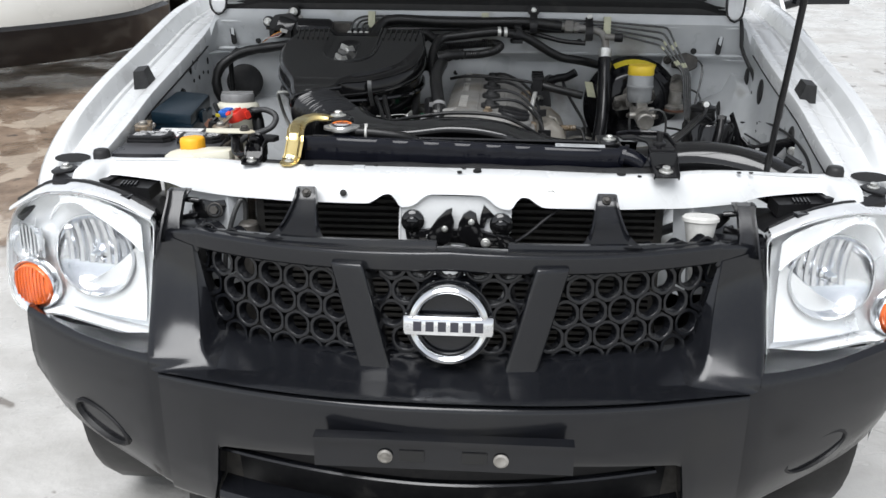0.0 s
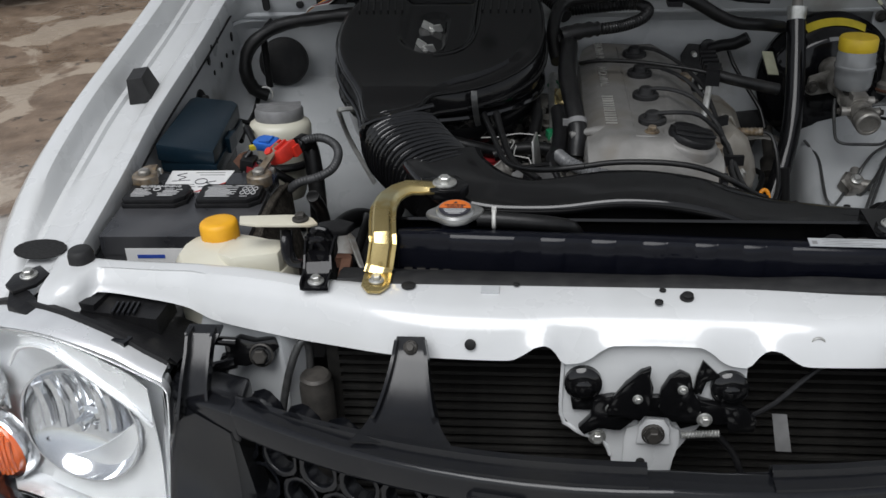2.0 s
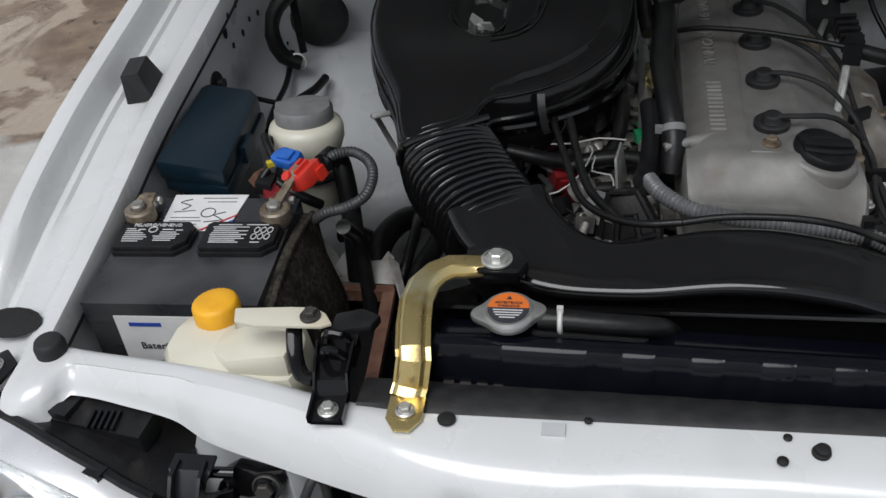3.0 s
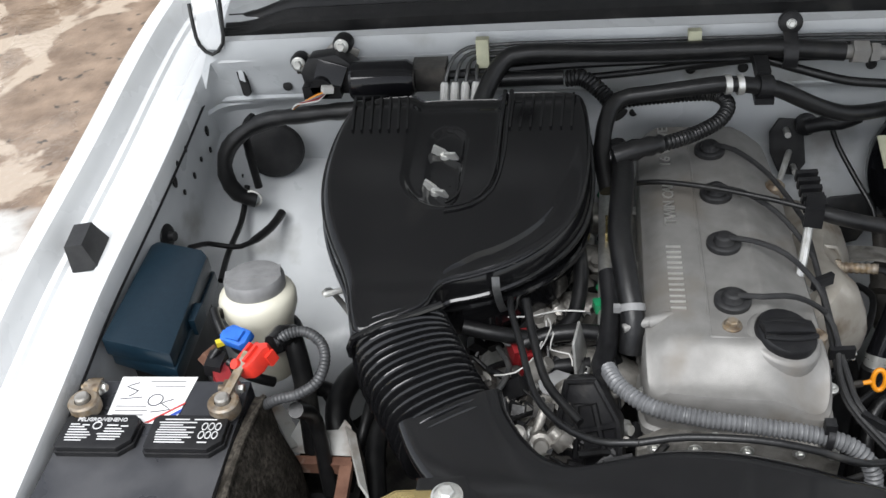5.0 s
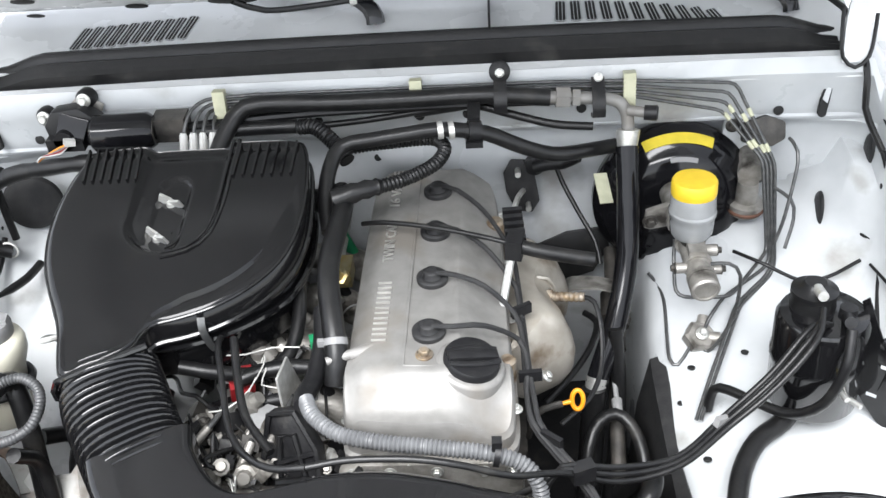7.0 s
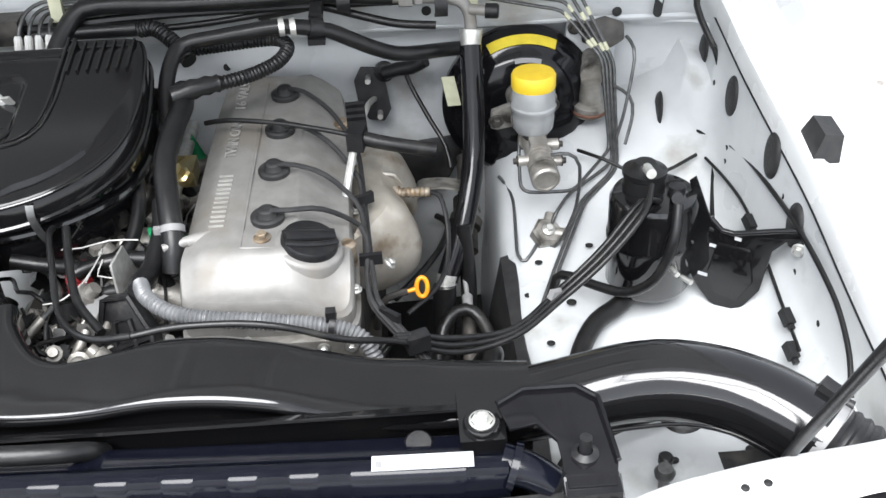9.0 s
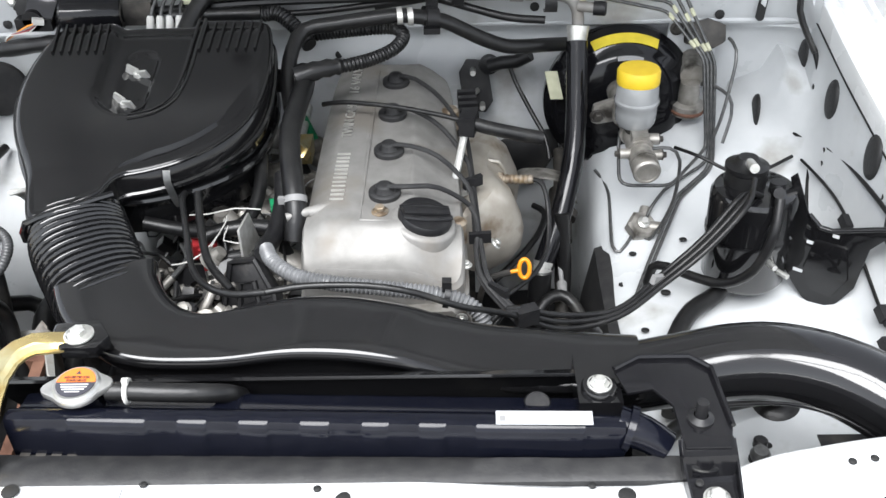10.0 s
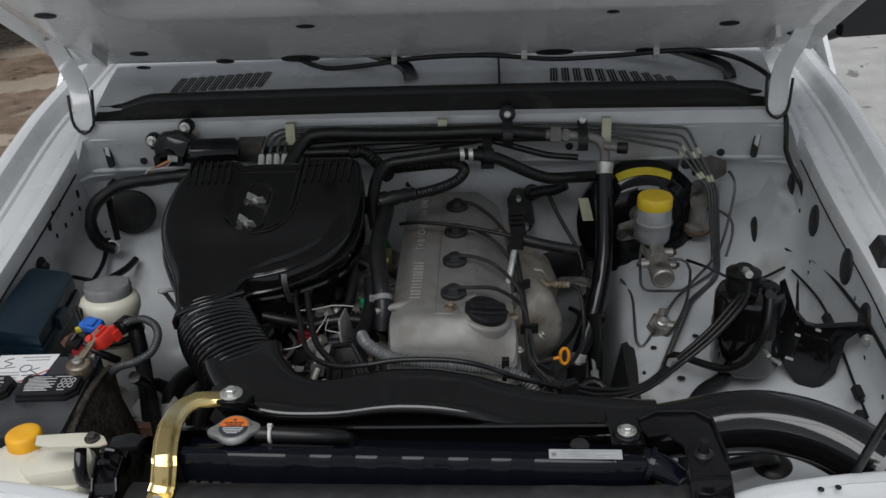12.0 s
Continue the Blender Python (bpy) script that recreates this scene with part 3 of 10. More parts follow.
for s, word in ((-1, "passenger"), (1, "driver")):
    apron = part("inner_apron", Shape().sheet([apron_section(1.66 + 0.02 * i, s) for i in range(40)], 0.002 * s), shaded_white, truck, "white inner wing panel with holes, bay shade in its colour", angle=75)
    if s < 0:
        for y, z, r, st in [(2.331, 0.924, 0.0062, 1.6), (2.206, 0.926, 0.0075, 1.5), (2.257, 0.900, 0.0042, 1.5), (2.346, 0.838, 0.0030, 1.4), (2.259, 0.941, 0.0042, 1.5), (2.289, 0.905, 0.0038, 1.3), (2.322, 0.899, 0.0040, 1.4), (2.226, 0.940, 0.0042, 1.4), (2.199, 0.955, 0.0045, 1.5), (2.219, 0.900, 0.0038, 1.4)]:
            hole(apron, (apron_x(y, z, s) + 0.0010, y, z), (1, 0, 0.02), r * 0.72, st)
    else:
        for y, z, r in [(2.232, 0.896, 0.023), (2.095, 0.889, 0.025), (2.362, 0.899, 0.020), (2.335, 0.822, 0.023), (2.008, 0.847, 0.024)]:
            x = apron_x(y, z, s) - 0.0012
            piece("rubber_plug", PLUG, place((x, y, z), (0, 0, 1), (-1, 0, 0.04)) @ Matrix.Diagonal((r * 1.25, r * 0.9, 1, 1)), apron, "oval grey rubber plug")
        for y, z in [(2.21, 0.83), (2.20, 0.815), (2.30, 0.88), (2.05, 0.86), (1.98, 0.80), (1.90, 0.79)]:
            hole(apron, (apron_x(y, z, s) - 0.0010, y, z), (-1, 0, 0.05), 0.0035)

for x, y, z, r in [(0.555, 1.80, 0.7005, 0.006), (0.56, 1.765, 0.701, 0.006), (0.47, 1.80, 0.6925, 0.004), (0.50, 1.70, 0.694, 0.004), (0.56, 1.72, 0.7015, 0.004), (0.585, 1.70, 0.708, 0.004), (0.46, 1.97, 0.694, 0.003), (0.40, 2.06, 0.703, 0.005), (0.365, 2.0, 0.690, 0.004), (0.35, 2.10, 0.685, 0.004), (0.37, 2.15, 0.700, 0.004), (0.44, 2.16, 0.716, 0.004), (0.58, 1.90, 0.712, 0.003)]:
    hole(apron, (x, y, z + 0.003), (0, 0, 1), r, 1.2)

# firewall and cowl
WALL = [(2.372, 1.040), (2.366, 1.020), (2.374, 1.000), (2.379, 0.985), (2.383, 0.965), (2.385, 0.952), (2.392, 0.942), (2.408, 0.936), (2.414, 0.930), (2.416, 0.92), (2.417, 0.89), (2.418, 0.86), (2.418, 0.83), (2.417, 0.80), (2.415, 0.77), (2.412, 0.74), (2.412, 0.70), (2.40, 0.62), (2.43, 0.50), (2.46, 0.34)]


def wall_y(x, z):
    for (ya, za), (yb, zb) in zip(WALL, WALL[1:]):
        if zb <= z <= za:
            y = lerp(ya, yb, (za - z) / (za - zb))
            return y - 0.03 * smooth(0.42, 0.66, abs(x)) * (1 if z < 0.94 else 0.2)
    return 2.40


rows = []
for i in range(89):
    x = -0.643 + 1.286 * i / 88
    row = []
    for y, z in WALL:
        bend = 0.03 * smooth(0.42, 0.66, abs(x)) * (1 if z < 0.94 else 0.2)
        ripple = (0.010 * noise.noise(Vector((x * 6, z * 8, 1.7))) + 0.006 * smooth(0.35, 0.6, abs(math.sin(x * 9.0)))) * (1 if 0.6 < z < 0.93 else 0.15)
        tunnel = 0.10 * smooth(0.72, 0.5, z) * smooth(0.22, 0.10, abs(x)) if z < 0.72 else 0
        turn = 1 - math.sqrt(max(0.0, 1 - (max(0.0, abs(x) - 0.600) / 0.044) ** 2))
        row.append((x, y - bend + ripple + tunnel - 0.045 * turn * smooth(0.70, 0.80, z), z - 0.062 * smooth(0.607, 0.642, abs(x)) * smooth(0.93, 1.02, z)))
    rows.append(row)
firewall = part("firewall", Shape().sheet(rows, 0.003), shaded_white, truck, "white firewall panel, bay shade in its colour")
for x, z, r in [(-0.12, 0.975, 0.005), (-0.33, 0.975, 0.005), (0.02, 0.975, 0.006), (0.085, 0.975, 0.006), (0.505, 0.957, 0.0062), (-0.52, 0.965, 0.006), (0.24, 0.975, 0.006), (-0.05, 0.89, 0.005)]:
    y = wall_y(x, z)
    hole(firewall, (x, y - 0.003, z), (0, -1, 0.15), r)
for s in (-1, 1):
    oblong = [(0.0056 * math.cos(a), (0.0235 if math.sin(a) > 0 else -0.0235) + 0.0056 * math.sin(a)) for a in [2 * math.pi * (k + 0.5) / 20 for k in range(20)]]
    SM = place((-0.579 if s < 0 else 0.562, 2.3715, 0.986 if s < 0 else 0.980), (1, 0, -s * 0.13), (-s * 0.06, -1, 0.18))
    slot = part("slot", Shape().slab(oblong, -0.004, 0.0030, SM), HOLE.materials[0], firewall)
    part("lever", Shape().slab([(-0.004, -0.004), (0.0035, -0.009), (0.0045, 0.010), (-0.002, 0.017)], 0.0024, 0.0042, SM, 0.0008), shaded_white, slot, "pale lever behind the slot")
# stamped ribs of the wall
for pts, r in [([(-0.66, 2.378, 0.946), (-0.45, 2.388, 0.947), (-0.2, 2.390, 0.948), (0.2, 2.390, 0.948), (0.45, 2.388, 0.947), (0.66, 2.378, 0.946)], 0.006)]:
    part("stamped_rib", Shape().tube(pts, r, 8), shaded_white, firewall)
# cowl top, ledge to the windscreen
ledge = Shape().sheet([[(x, y - 0.006 * smooth(0.52, 0.60, abs(x)), z) for y, z in ((2.366, 1.012), (2.368, 1.024), (2.374, 1.032), (2.385, 1.037), (2.41, 1.040), (2.44, 1.052), (2.52, 1.070), (2.62, 1.085), (2.66, 1.09))] for x in [-0.605 + 1.21 * i / 54 for i in range(55)]], 0.003)
cowl = part("cowl_panel", ledge, white_paint, truck, "white cowl panel with two slotted vents")
seam = Shape().box((0.118, 2.44, 1.048), (0.121, 2.66, 1.0935), pose(0, 0, 0))
weather = Shape()
rows = []
for i in range(61):
    x = -0.60 + 1.178 * i / 60
    end = smooth(0.50, 0.578, abs(x))
    y, z = 2.420 - 0.012 * (abs(x) / 0.6) ** 2, 1.050 - 0.012 * end
    k = 1.0 - 0.35 * end
    rows.append([(x, y + dy, z + dz * k) for dy, dz in ((-0.022, -0.014), (-0.021, 0.003), (-0.016, 0.008), (-0.011, 0.005), (-0.007, 0.0095), (-0.002, 0.0065), (0.003, 0.012), (0.009, 0.010), (0.013, 0.006), (0.016, 0.014), (0.021, 0.019), (0.027, 0.019), (0.031, 0.010), (0.032, -0.006))])
weather.sheet(rows, 0.002)
part("weather_strip", weather, rubber, truck, "black rubber hood seal along the cowl")
slot_me = shared(Shape().slab(rounded_box(0.0076, 0.0275, 0.003), -0.0008, 0.0014), HOLE.materials[0], "vent_slot")
grid = Shape()
for dx in (-0.0026, 0.0026):
    grid.box((dx - 0.00045, -0.0262, 0.0), (dx + 0.00045, 0.0262, 0.0022))
edge = [(u, v, 0.0014) for u, v in rounded_box(0.0076, 0.0275, 0.003)]
grid.tube(edge + edge[:1], 0.0009, 6, straight=True)
grid_me = shared(grid, shaded_white, "vent_grid")
for n, foot0, foot1, head0, head1, short in ((10, (-0.483, 2.462), (-0.312, 2.477), (-0.470, 2.515), (-0.299, 2.533), 0.0), (11, (0.207, 2.472), (0.446, 2.446), (0.210, 2.521), (0.432, 2.480), 0.35)):
    for i in range(n):
        k = (i + 0.5) / n
        foot = Vector((lerp(foot0[0], foot1[0], k), lerp(foot0[1], foot1[1], k * k if short else k), 0))
        head = Vector((lerp(head0[0], head1[0], k), lerp(head0[1], head1[1], k * k if short else k), 0))
        mid, way = (foot + head) / 2, head - foot
        m = place((mid.x, mid.y, 1.0618 + (mid.y - 2.484) * 0.21), (way.y, -way.x, 0), (0, -0.21, 1)) @ Matrix.Diagonal((1.0, way.length / 0.057, 1, 1))
        piece("vent_slot", slot_me, m, cowl)
        piece("vent_grid", grid_me, m, cowl)
part("cowl_seam", seam, dark_plastic, cowl)
# windscreen, wipers
screen = Shape().sheet([[(x, 2.63 + 0.62 * k - 0.05 * (x / 0.7) ** 2 * -1, 1.086 + 0.46 * k) for x in [-0.68 + 1.36 * i / 12 for i in range(13)]] for k in (0, 0.25, 0.5, 0.75, 1.0)], 0.005)
part("windscreen", screen, glass_dark, truck, "dark windscreen behind the open hood")
wip = Shape().tube([(-0.040, 2.485, 1.066), (-0.046, 2.494, 1.084), (-0.085, 2.528, 1.094), (-0.18, 2.580, 1.102), (-0.42, 2.66, 1.125)], lambda k: lerp(0.0135, 0.006, k), 8, flat=0.7)
wip.tube([(0.530, 2.468, 1.060), (0.522, 2.480, 1.078), (0.47, 2.520, 1.088), (0.38, 2.57, 1.098), (0.10, 2.67, 1.130)], lambda k: lerp(0.0125, 0.006, k), 8, flat=0.7)
part("wiper_arm", wip, soft_black, truck, "black wiper arms on the cowl")
roof = Shape().sheet([[(x, y, z - 0.05 * (abs(x) / 0.7) ** 3) for x in [-0.72 + 1.44 * i / 12 for i in range(13)]] for y, z in ((3.25, 1.55), (3.4, 1.60), (3.9, 1.64), (4.5, 1.62))], 0.01)
roof.sheet([[(sx * 0.80, 2.7, 0.45), (sx * 0.80, 2.7, 0.98), (sx * 0.74, 3.3, 1.5), (sx * 0.72, 3.4, 1.58)] for sx in (-1,)] + [[(-0.80, 4.5, 0.45), (-0.80, 4.5, 0.98), (-0.74, 4.5, 1.5), (-0.72, 4.5, 1.6)]], 0.01)
roof.sheet([[(0.80, 2.7, 0.45), (0.80, 2.7, 0.98), (0.74, 3.3, 1.5), (0.72, 3.4, 1.58)], [(0.80, 4.5, 0.45), (0.80, 4.5, 0.98), (0.74, 4.5, 1.5), (0.72, 4.5, 1.6)]], 0.01)
part("cab", roof, white_paint, truck, "white cab with doors")
mir = Shape().box((-0.075, -0.035, -0.05), (0.075, 0.045, 0.05), pose(0.925, 2.90, 1.055, 0, 0, 8) @ Matrix.Scale(1.0, 4), bevel=0.034)
mir.rod((0.78, 2.90, 0.985), (0.88, 2.90, 1.015), 0.018)
part("door_mirror", mir, soft_black, truck, "black door mirror")

# hood, open on its prop
HOOD_BASE = Vector((0, 2.540, 1.079))
HOOD_TURN = Matrix.Translation(HOOD_BASE) @ pose(0, 0, 0, -36, 0, 0)


def hood_pt(u, v, w):
    """u across, v from the hinge edge to the nose, w above the underside."""
    return HOOD_TURN @ Vector((u, -v, w))


rows = []
for j in range(25):
    v = 1.14 * j / 24
    half = 0.69 + 0.02 * smooth(0, 0.5, v / 1.14) - 0.05 * smooth(0.8, 1.0, v / 1.14)
    rows.append([hood_pt(half * k / 12, v + 0.03 * (k / 12) ** 2 * (-1 if j > 20 else 0), 0.028 + 0.02 * (1 - (k / 12) ** 2) - 0.02 * smooth(0.85, 1.0, abs(k) / 12)) for k in range(-12, 13)])
hood = part("hood", Shape().sheet(rows, 0.0015), white_paint, truck, "white hood standing open")
# pressed inner frame of the hood
BAYS = [(-0.47, -0.17, 0.30, 0.62), (-0.14, 0.14, 0.30, 0.60), (0.17, 0.47, 0.30, 0.62), (-0.50, -0.06, 0.68, 0.98), (0.06, 0.50, 0.68, 0.98)]
rows = []
for j in range(58):
    v = 0.005 + 1.115 * j / 57
    half = 0.683 + 0.018 * smooth(0, 0.5, v / 1.14) - 0.06 * smooth(0.8, 1.0, v / 1.14)
    row = []
    for k in range(-34, 35):
        u = half * k / 34
        deep = max(smooth(a - 0.02, a + 0.02, u) * smooth(b + 0.02, b - 0.02, u) * smooth(c - 0.02, c + 0.02, v) * smooth(d + 0.02, d - 0.02, v) if a - 0.02 < u < b + 0.02 and c - 0.02 < v < d + 0.02 else 0.0 for a, b, c, d in BAYS)
        edge = smooth(0.0, 0.05, half - abs(u)) * smooth(0, 0.04, v) * smooth(1.12, 1.07, v)
        row.append(hood_pt(u, v, 0.026 - 0.026 * edge + 0.024 * deep))
    rows.append(row)
inner_panel = part("hood_inner_panel", Shape().sheet(rows, 0.001), white_paint, hood, "pressed white inner hood panel")
UNDER = HOOD_TURN.to_3x3() @ Vector((0, 0, -1))
for u, v, r, st in [(-0.60, 0.30, 0.010, 1.6), (-0.52, 0.10, 0.010, 1.5), (-0.38, 0.045, 0.010, 1.5), (-0.24, 0.05, 0.016, 2.0), (0.10, 0.045, 0.008, 1.8), (0.22, 0.05, 0.014, 2.2), (0.38, 0.05, 0.009, 1.6), (0.50, 0.18, 0.010, 1.5), (-0.20, 0.22, 0.007, 2.0), (0.62, 0.12, 0.005, 1.6), (0.30, 0.25, 0.006, 1.5), (-0.54, 0.02, 0.008, 1.5)]:
    hole(inner_panel, hood_pt(u, v, -0.0015), UNDER, r, st, along=(1, 0, 0))
wash = Shape().tube([hood_pt(-0.24, 0.05, -0.004), hood_pt(-0.20, 0.02, -0.012), hood_pt(-0.12, 0.02, -0.008), hood_pt(-0.02, 0.055, -0.008), hood_pt(0.10, 0.06, -0.008), hood_pt(0.22, 0.035, -0.010), hood_pt(0.33, 0.04, -0.008), hood_pt(0.45, 0.06, -0.008), hood_pt(0.54, 0.03, -0.012), (0.585, 2.43, 1.078), (0.600, 2.385, 1.052), (0.604, 2.352, 1.015), (0.606, 2.345, 0.975), (0.618, 2.330, 0.945), (0.628, 2.315, 0.925)], 0.0045, 8, 0.02)
part("washer_hose", wash, rubber, truck, "thin black washer hose clipped to the hood and inner wing")
clip_me = shared(Shape().box((-0.005, -0.010, -0.007), (0.005, 0.010, 0.007), bevel=0.001), nylon_white, "hose_clip")
for u, v in ((-0.07, 0.035), (0.165, 0.05), (0.40, 0.05)):
    piece("hose_clip", clip_me, HOOD_TURN @ pose(u, -v, -0.008), hood)
for s in (-1, 1):
    hx = -0.605 if s < 0 else 0.586
    hin = Shape().ribbon([(hx, 2.360, 1.034), (hx, 2.364, 1.052), (hx + s * 0.004, 2.380, 1.082), (hx + s * 0.018, 2.405, 1.110), (hx + s * 0.042, 2.430, 1.138), (hx + s * 0.050, 2.425, 1.178)], 0.031, 0.007, (1, 0, 0), bevel=0.0025)
    hin.box((-0.004, -0.018, 0), (0.004, 0.018, 0.07), place(hood_pt(s * 0.585, 0.09, -0.002), (1, 0, 0), hood_pt(0, 1, 0) - hood_pt(0, 0, 0)), bevel=0.002)
    hinge = part("hood_hinge", hin, white_paint, truck, "white hood hinge")
    part("hinge_boot", Shape().tube([(hx - s * 0.016, 2.384, 1.098), (hx - s * 0.019, 2.366, 1.068), (hx - s * 0.016, 2.358, 1.042), (hx, 2.353, 1.029), (hx + s * 0.016, 2.356, 1.042), (hx + s * 0.021, 2.364, 1.064), (hx + s * 0.026, 2.380, 1.090)], 0.0026, 8), rubber, hinge, "black rubber edging round the hinge")
top = hood_pt(0.47, 1.09, -0.004)
rod = Shape().tube([(0.53, 1.650, 0.850), (0.5115, 1.650, 0.868), (0.494, 1.497, 1.20), (0.482, 1.40, 1.42), (0.476, 1.42, 1.60), tuple(top)], 0.0052, 10, 0.03)
part("prop_rod", rod, dark_plastic, truck, "black hood prop rod")
# ---- the truck's nose ----
def grille_y(x, z):
    return 1.345 + 0.165 * (abs(x) / 0.49) ** 2 - 0.12 * (0.80 - z) - 0.35 * max(0.0, 0.66 - z)


def bumper_y(x):
    return 1.25 + 0.26 * (abs(x) / 0.72) ** 1.8


def lamp_y(x, z):
    return 1.478 + 0.125 * max(0.0, (abs(x) - 0.49) / 0.31) ** 1.7 + 0.15 * (z - 0.65)


def seam_z(x):
    return 0.654 - 0.025 * (abs(x) / 0.45) ** 1.3


def strip(shape, tl, tr, br, bl, surface, depth, n=8, k=4, out=0.0):
    """A panel between four (x, z) corners on a surface y(x, z), with depth behind it."""
    front = []
    for i in range(n + 1):
        u = i / n
        t = (lerp(tl[0], tr[0], u), lerp(tl[1], tr[1], u))
        b = (lerp(bl[0], br[0], u), lerp(bl[1], br[1], u))
        front.append([(lerp(t[0], b[0], j / k), lerp(t[1], b[1], j / k)) for j in range(k + 1)])
    vf = [(x, surface(x, z) - out, z) for col in front for x, z in col]
    vb = [(x, surface(x, z) + depth, z) for col in front for x, z in col]
    c = k + 1
    m = len(vf)
    faces = []
    for i in range(n):
        for j in range(k):
            a = i * c + j
            faces += [(a, a + 1, a + c + 1, a + c), (m + a, m + a + c, m + a + c + 1, m + a + 1)]
    for i in range(n):
        for j in (0, k):
            a = i * c + j
            faces.append((a, a + c, m + a + c, m + a))
    for i in (0, n):
        if i == n and abs(tr[0]) < 1e-6:
            continue
        for j in range(k):
            a = i * c + j
            faces.append((a, a + 1, m + a + 1, m + a))
    one = Shape().add(vf + vb, faces)
    bmesh.ops.recalc_face_normals(one.bm, faces=one.bm.faces)
    one.bevel(0.006, 3, 50)
    return shape.take(one)


grille = part("grille", Shape(), soft_black, truck, "black plastic grille with round mesh and chrome emblem")
frame_shape = Shape()
for s in (-1, 1):
    strip(frame_shape, (s * 0.415, 0.824), (0.0, 0.845), (0.0, 0.815), (s * 0.409, 0.795), grille_y, 0.03, 10, 2)
    strip(frame_shape, (s * 0.499, 0.806), (s * 0.405, 0.824), (s * 0.402, 0.788), (s * 0.497, 0.784), grille_y, 0.06, 4, 3)
    strip(frame_shape, (s * 0.175, 0.822), (s * 0.126, 0.824), (s * 0.079, 0.650), (s * 0.128, 0.648), grille_y, 0.03, 2, 8, 0.014)
# the surround runs down one side, under the mesh and up the other: opening, bevelled funnel, outer edge
STATIONS = [((0.409, 0.797), (0.412, 0.799), (0.499, 0.806)), ((0.397, 0.757), (0.405, 0.757), (0.494, 0.760)), ((0.386, 0.717), (0.399, 0.714), (0.487, 0.715)), ((0.377, 0.685), (0.393, 0.678), (0.478, 0.672)), ((0.371, 0.670), (0.385, 0.655), (0.470, 0.645)), ((0.360, 0.662), (0.371, 0.640), (0.463, 0.626)), ((0.338, 0.661), (0.345, 0.636), (0.415, 0.631)), ((0.257, 0.667), (0.255, 0.650), (0.280, 0.641)), ((0.143, 0.676), (0.145, 0.658), (0.150, 0.649)), ((0.0, 0.680), (0.0, 0.663), (0.0, 0.655))]
PULL = (0.0, 0.04, 0.16, 0.34, 0.48, 0.56, 0.56, 0.56, 0.56, 0.56)
edge_rows = [[], [], []]
for (a, b, c), pull in zip(STATIONS, PULL):
    edge_rows[0].append(Vector((a[0], grille_y(*a) + 0.004, a[1])))
    edge_rows[1].append(Vector((b[0], lerp(grille_y(*b), bumper_y(b[0]) + 0.006, pull), b[1])))
    edge_rows[2].append(Vector((c[0], lerp(grille_y(*c), bumper_y(c[0]) - 0.001, min(1.0, pull * 2)), c[1])))


def dense(line, n=5):
    out = []
    for i in range(len(line) - 1):
        p = [line[max(i - 1, 0)], line[i], line[i + 1], line[min(i + 2, len(line) - 1)]]
        for j in range(n):
            t = j / n
            out.append(0.5 * (2 * p[1] + (p[2] - p[0]) * t + (2 * p[0] - 5 * p[1] + 4 * p[2] - p[3]) * t * t + (3 * p[1] - p[0] - 3 * p[2] + p[3]) * t ** 3))
    return out + [line[-1]]


skirt = []
for a, b, c in zip(*[dense(e) for e in edge_rows]):
    back = Vector((0, 1, 0))
    skirt.append([a + back * 0.035, a + back * 0.003, a.lerp(b, 0.06), a.lerp(b, 0.96) + back * 0.001, b.lerp(c, 0.02) - back * 0.002, b.lerp(c, 0.12) - back * 0.002, b.lerp(c, 0.5) - back * 0.004, b.lerp(c, 0.88) - back * 0.003, c - back * 0.001, c + back * 0.004 + (c - b).normalized() * 0.003, c + back * 0.05 + (c - b).normalized() * 0.003])
skirt += [[Vector((-p.x, p.y, p.z)) for p in row] for row in reversed(skirt[:-1])]
frame_shape.sheet(skirt, 0.0)
part("grille_surround", frame_shape, soft_black, grille, angle=46)
ledge_shape = Shape()
for s in (-1, 1):
    cols = []
    for i in range(25):
        x = s * (0.020 + 0.470 * i / 24) if s < 0 else 0.085 + 0.405 * i / 24
        top = 0.846 - 0.040 * (abs(x) / 0.5) ** 1.5
        y = grille_y(x, top)
        cols.append([(x, y + 0.002, top - 0.012), (x, y + 0.004, top), (x, y + 0.018, top + 0.001), (x, y + 0.020, top + 0.007), (x, y + 0.027, top + 0.007), (x, y + 0.030, top + 0.001), (x, y + 0.034, top), (x, y + 0.035, top - 0.01)])
    ledge_shape.sheet(cols, 0.003)
low = [[(x, grille_y(x, 0.84) + 0.006, 0.838 - 0.040 * (abs(x) / 0.5) ** 1.5), (x, grille_y(x, 0.84) + 0.032, 0.838)] for x in (-0.03, 0.0, 0.03, 0.06, 0.09)]
ledge_shape.sheet(low, 0.003)
part("grille_ledge", ledge_shape, soft_black, grille)

# round-holed mesh, one cell after another
cell = Shape()
N = 18
outer = []
for k in range(N):
    a = 2 * math.pi * k / N
    c = 0.0215 / max(0.3, math.cos((a + math.pi / 6) % (math.pi / 3) - math.pi / 6))
    outer.append((c * math.cos(a), c * math.sin(a)))
rings = [[(x, y, 0.0010) for x, y in outer]] + [[(r * math.cos(2 * math.pi * k / N), r * math.sin(2 * math.pi * k / N), h) for k in range(N)] for r, h in ((0.0200, 0.0010), (0.0180, 0.0010), (0.0173, 0.0004), (0.0168, -0.0012), (0.0160, -0.016))] + [[(x * 0.985, y * 0.985, -0.016) for x, y in outer]]
cell.sheet(rings, loop=True)
CELL = shared(cell, soft_black, "mesh_cell", 50)


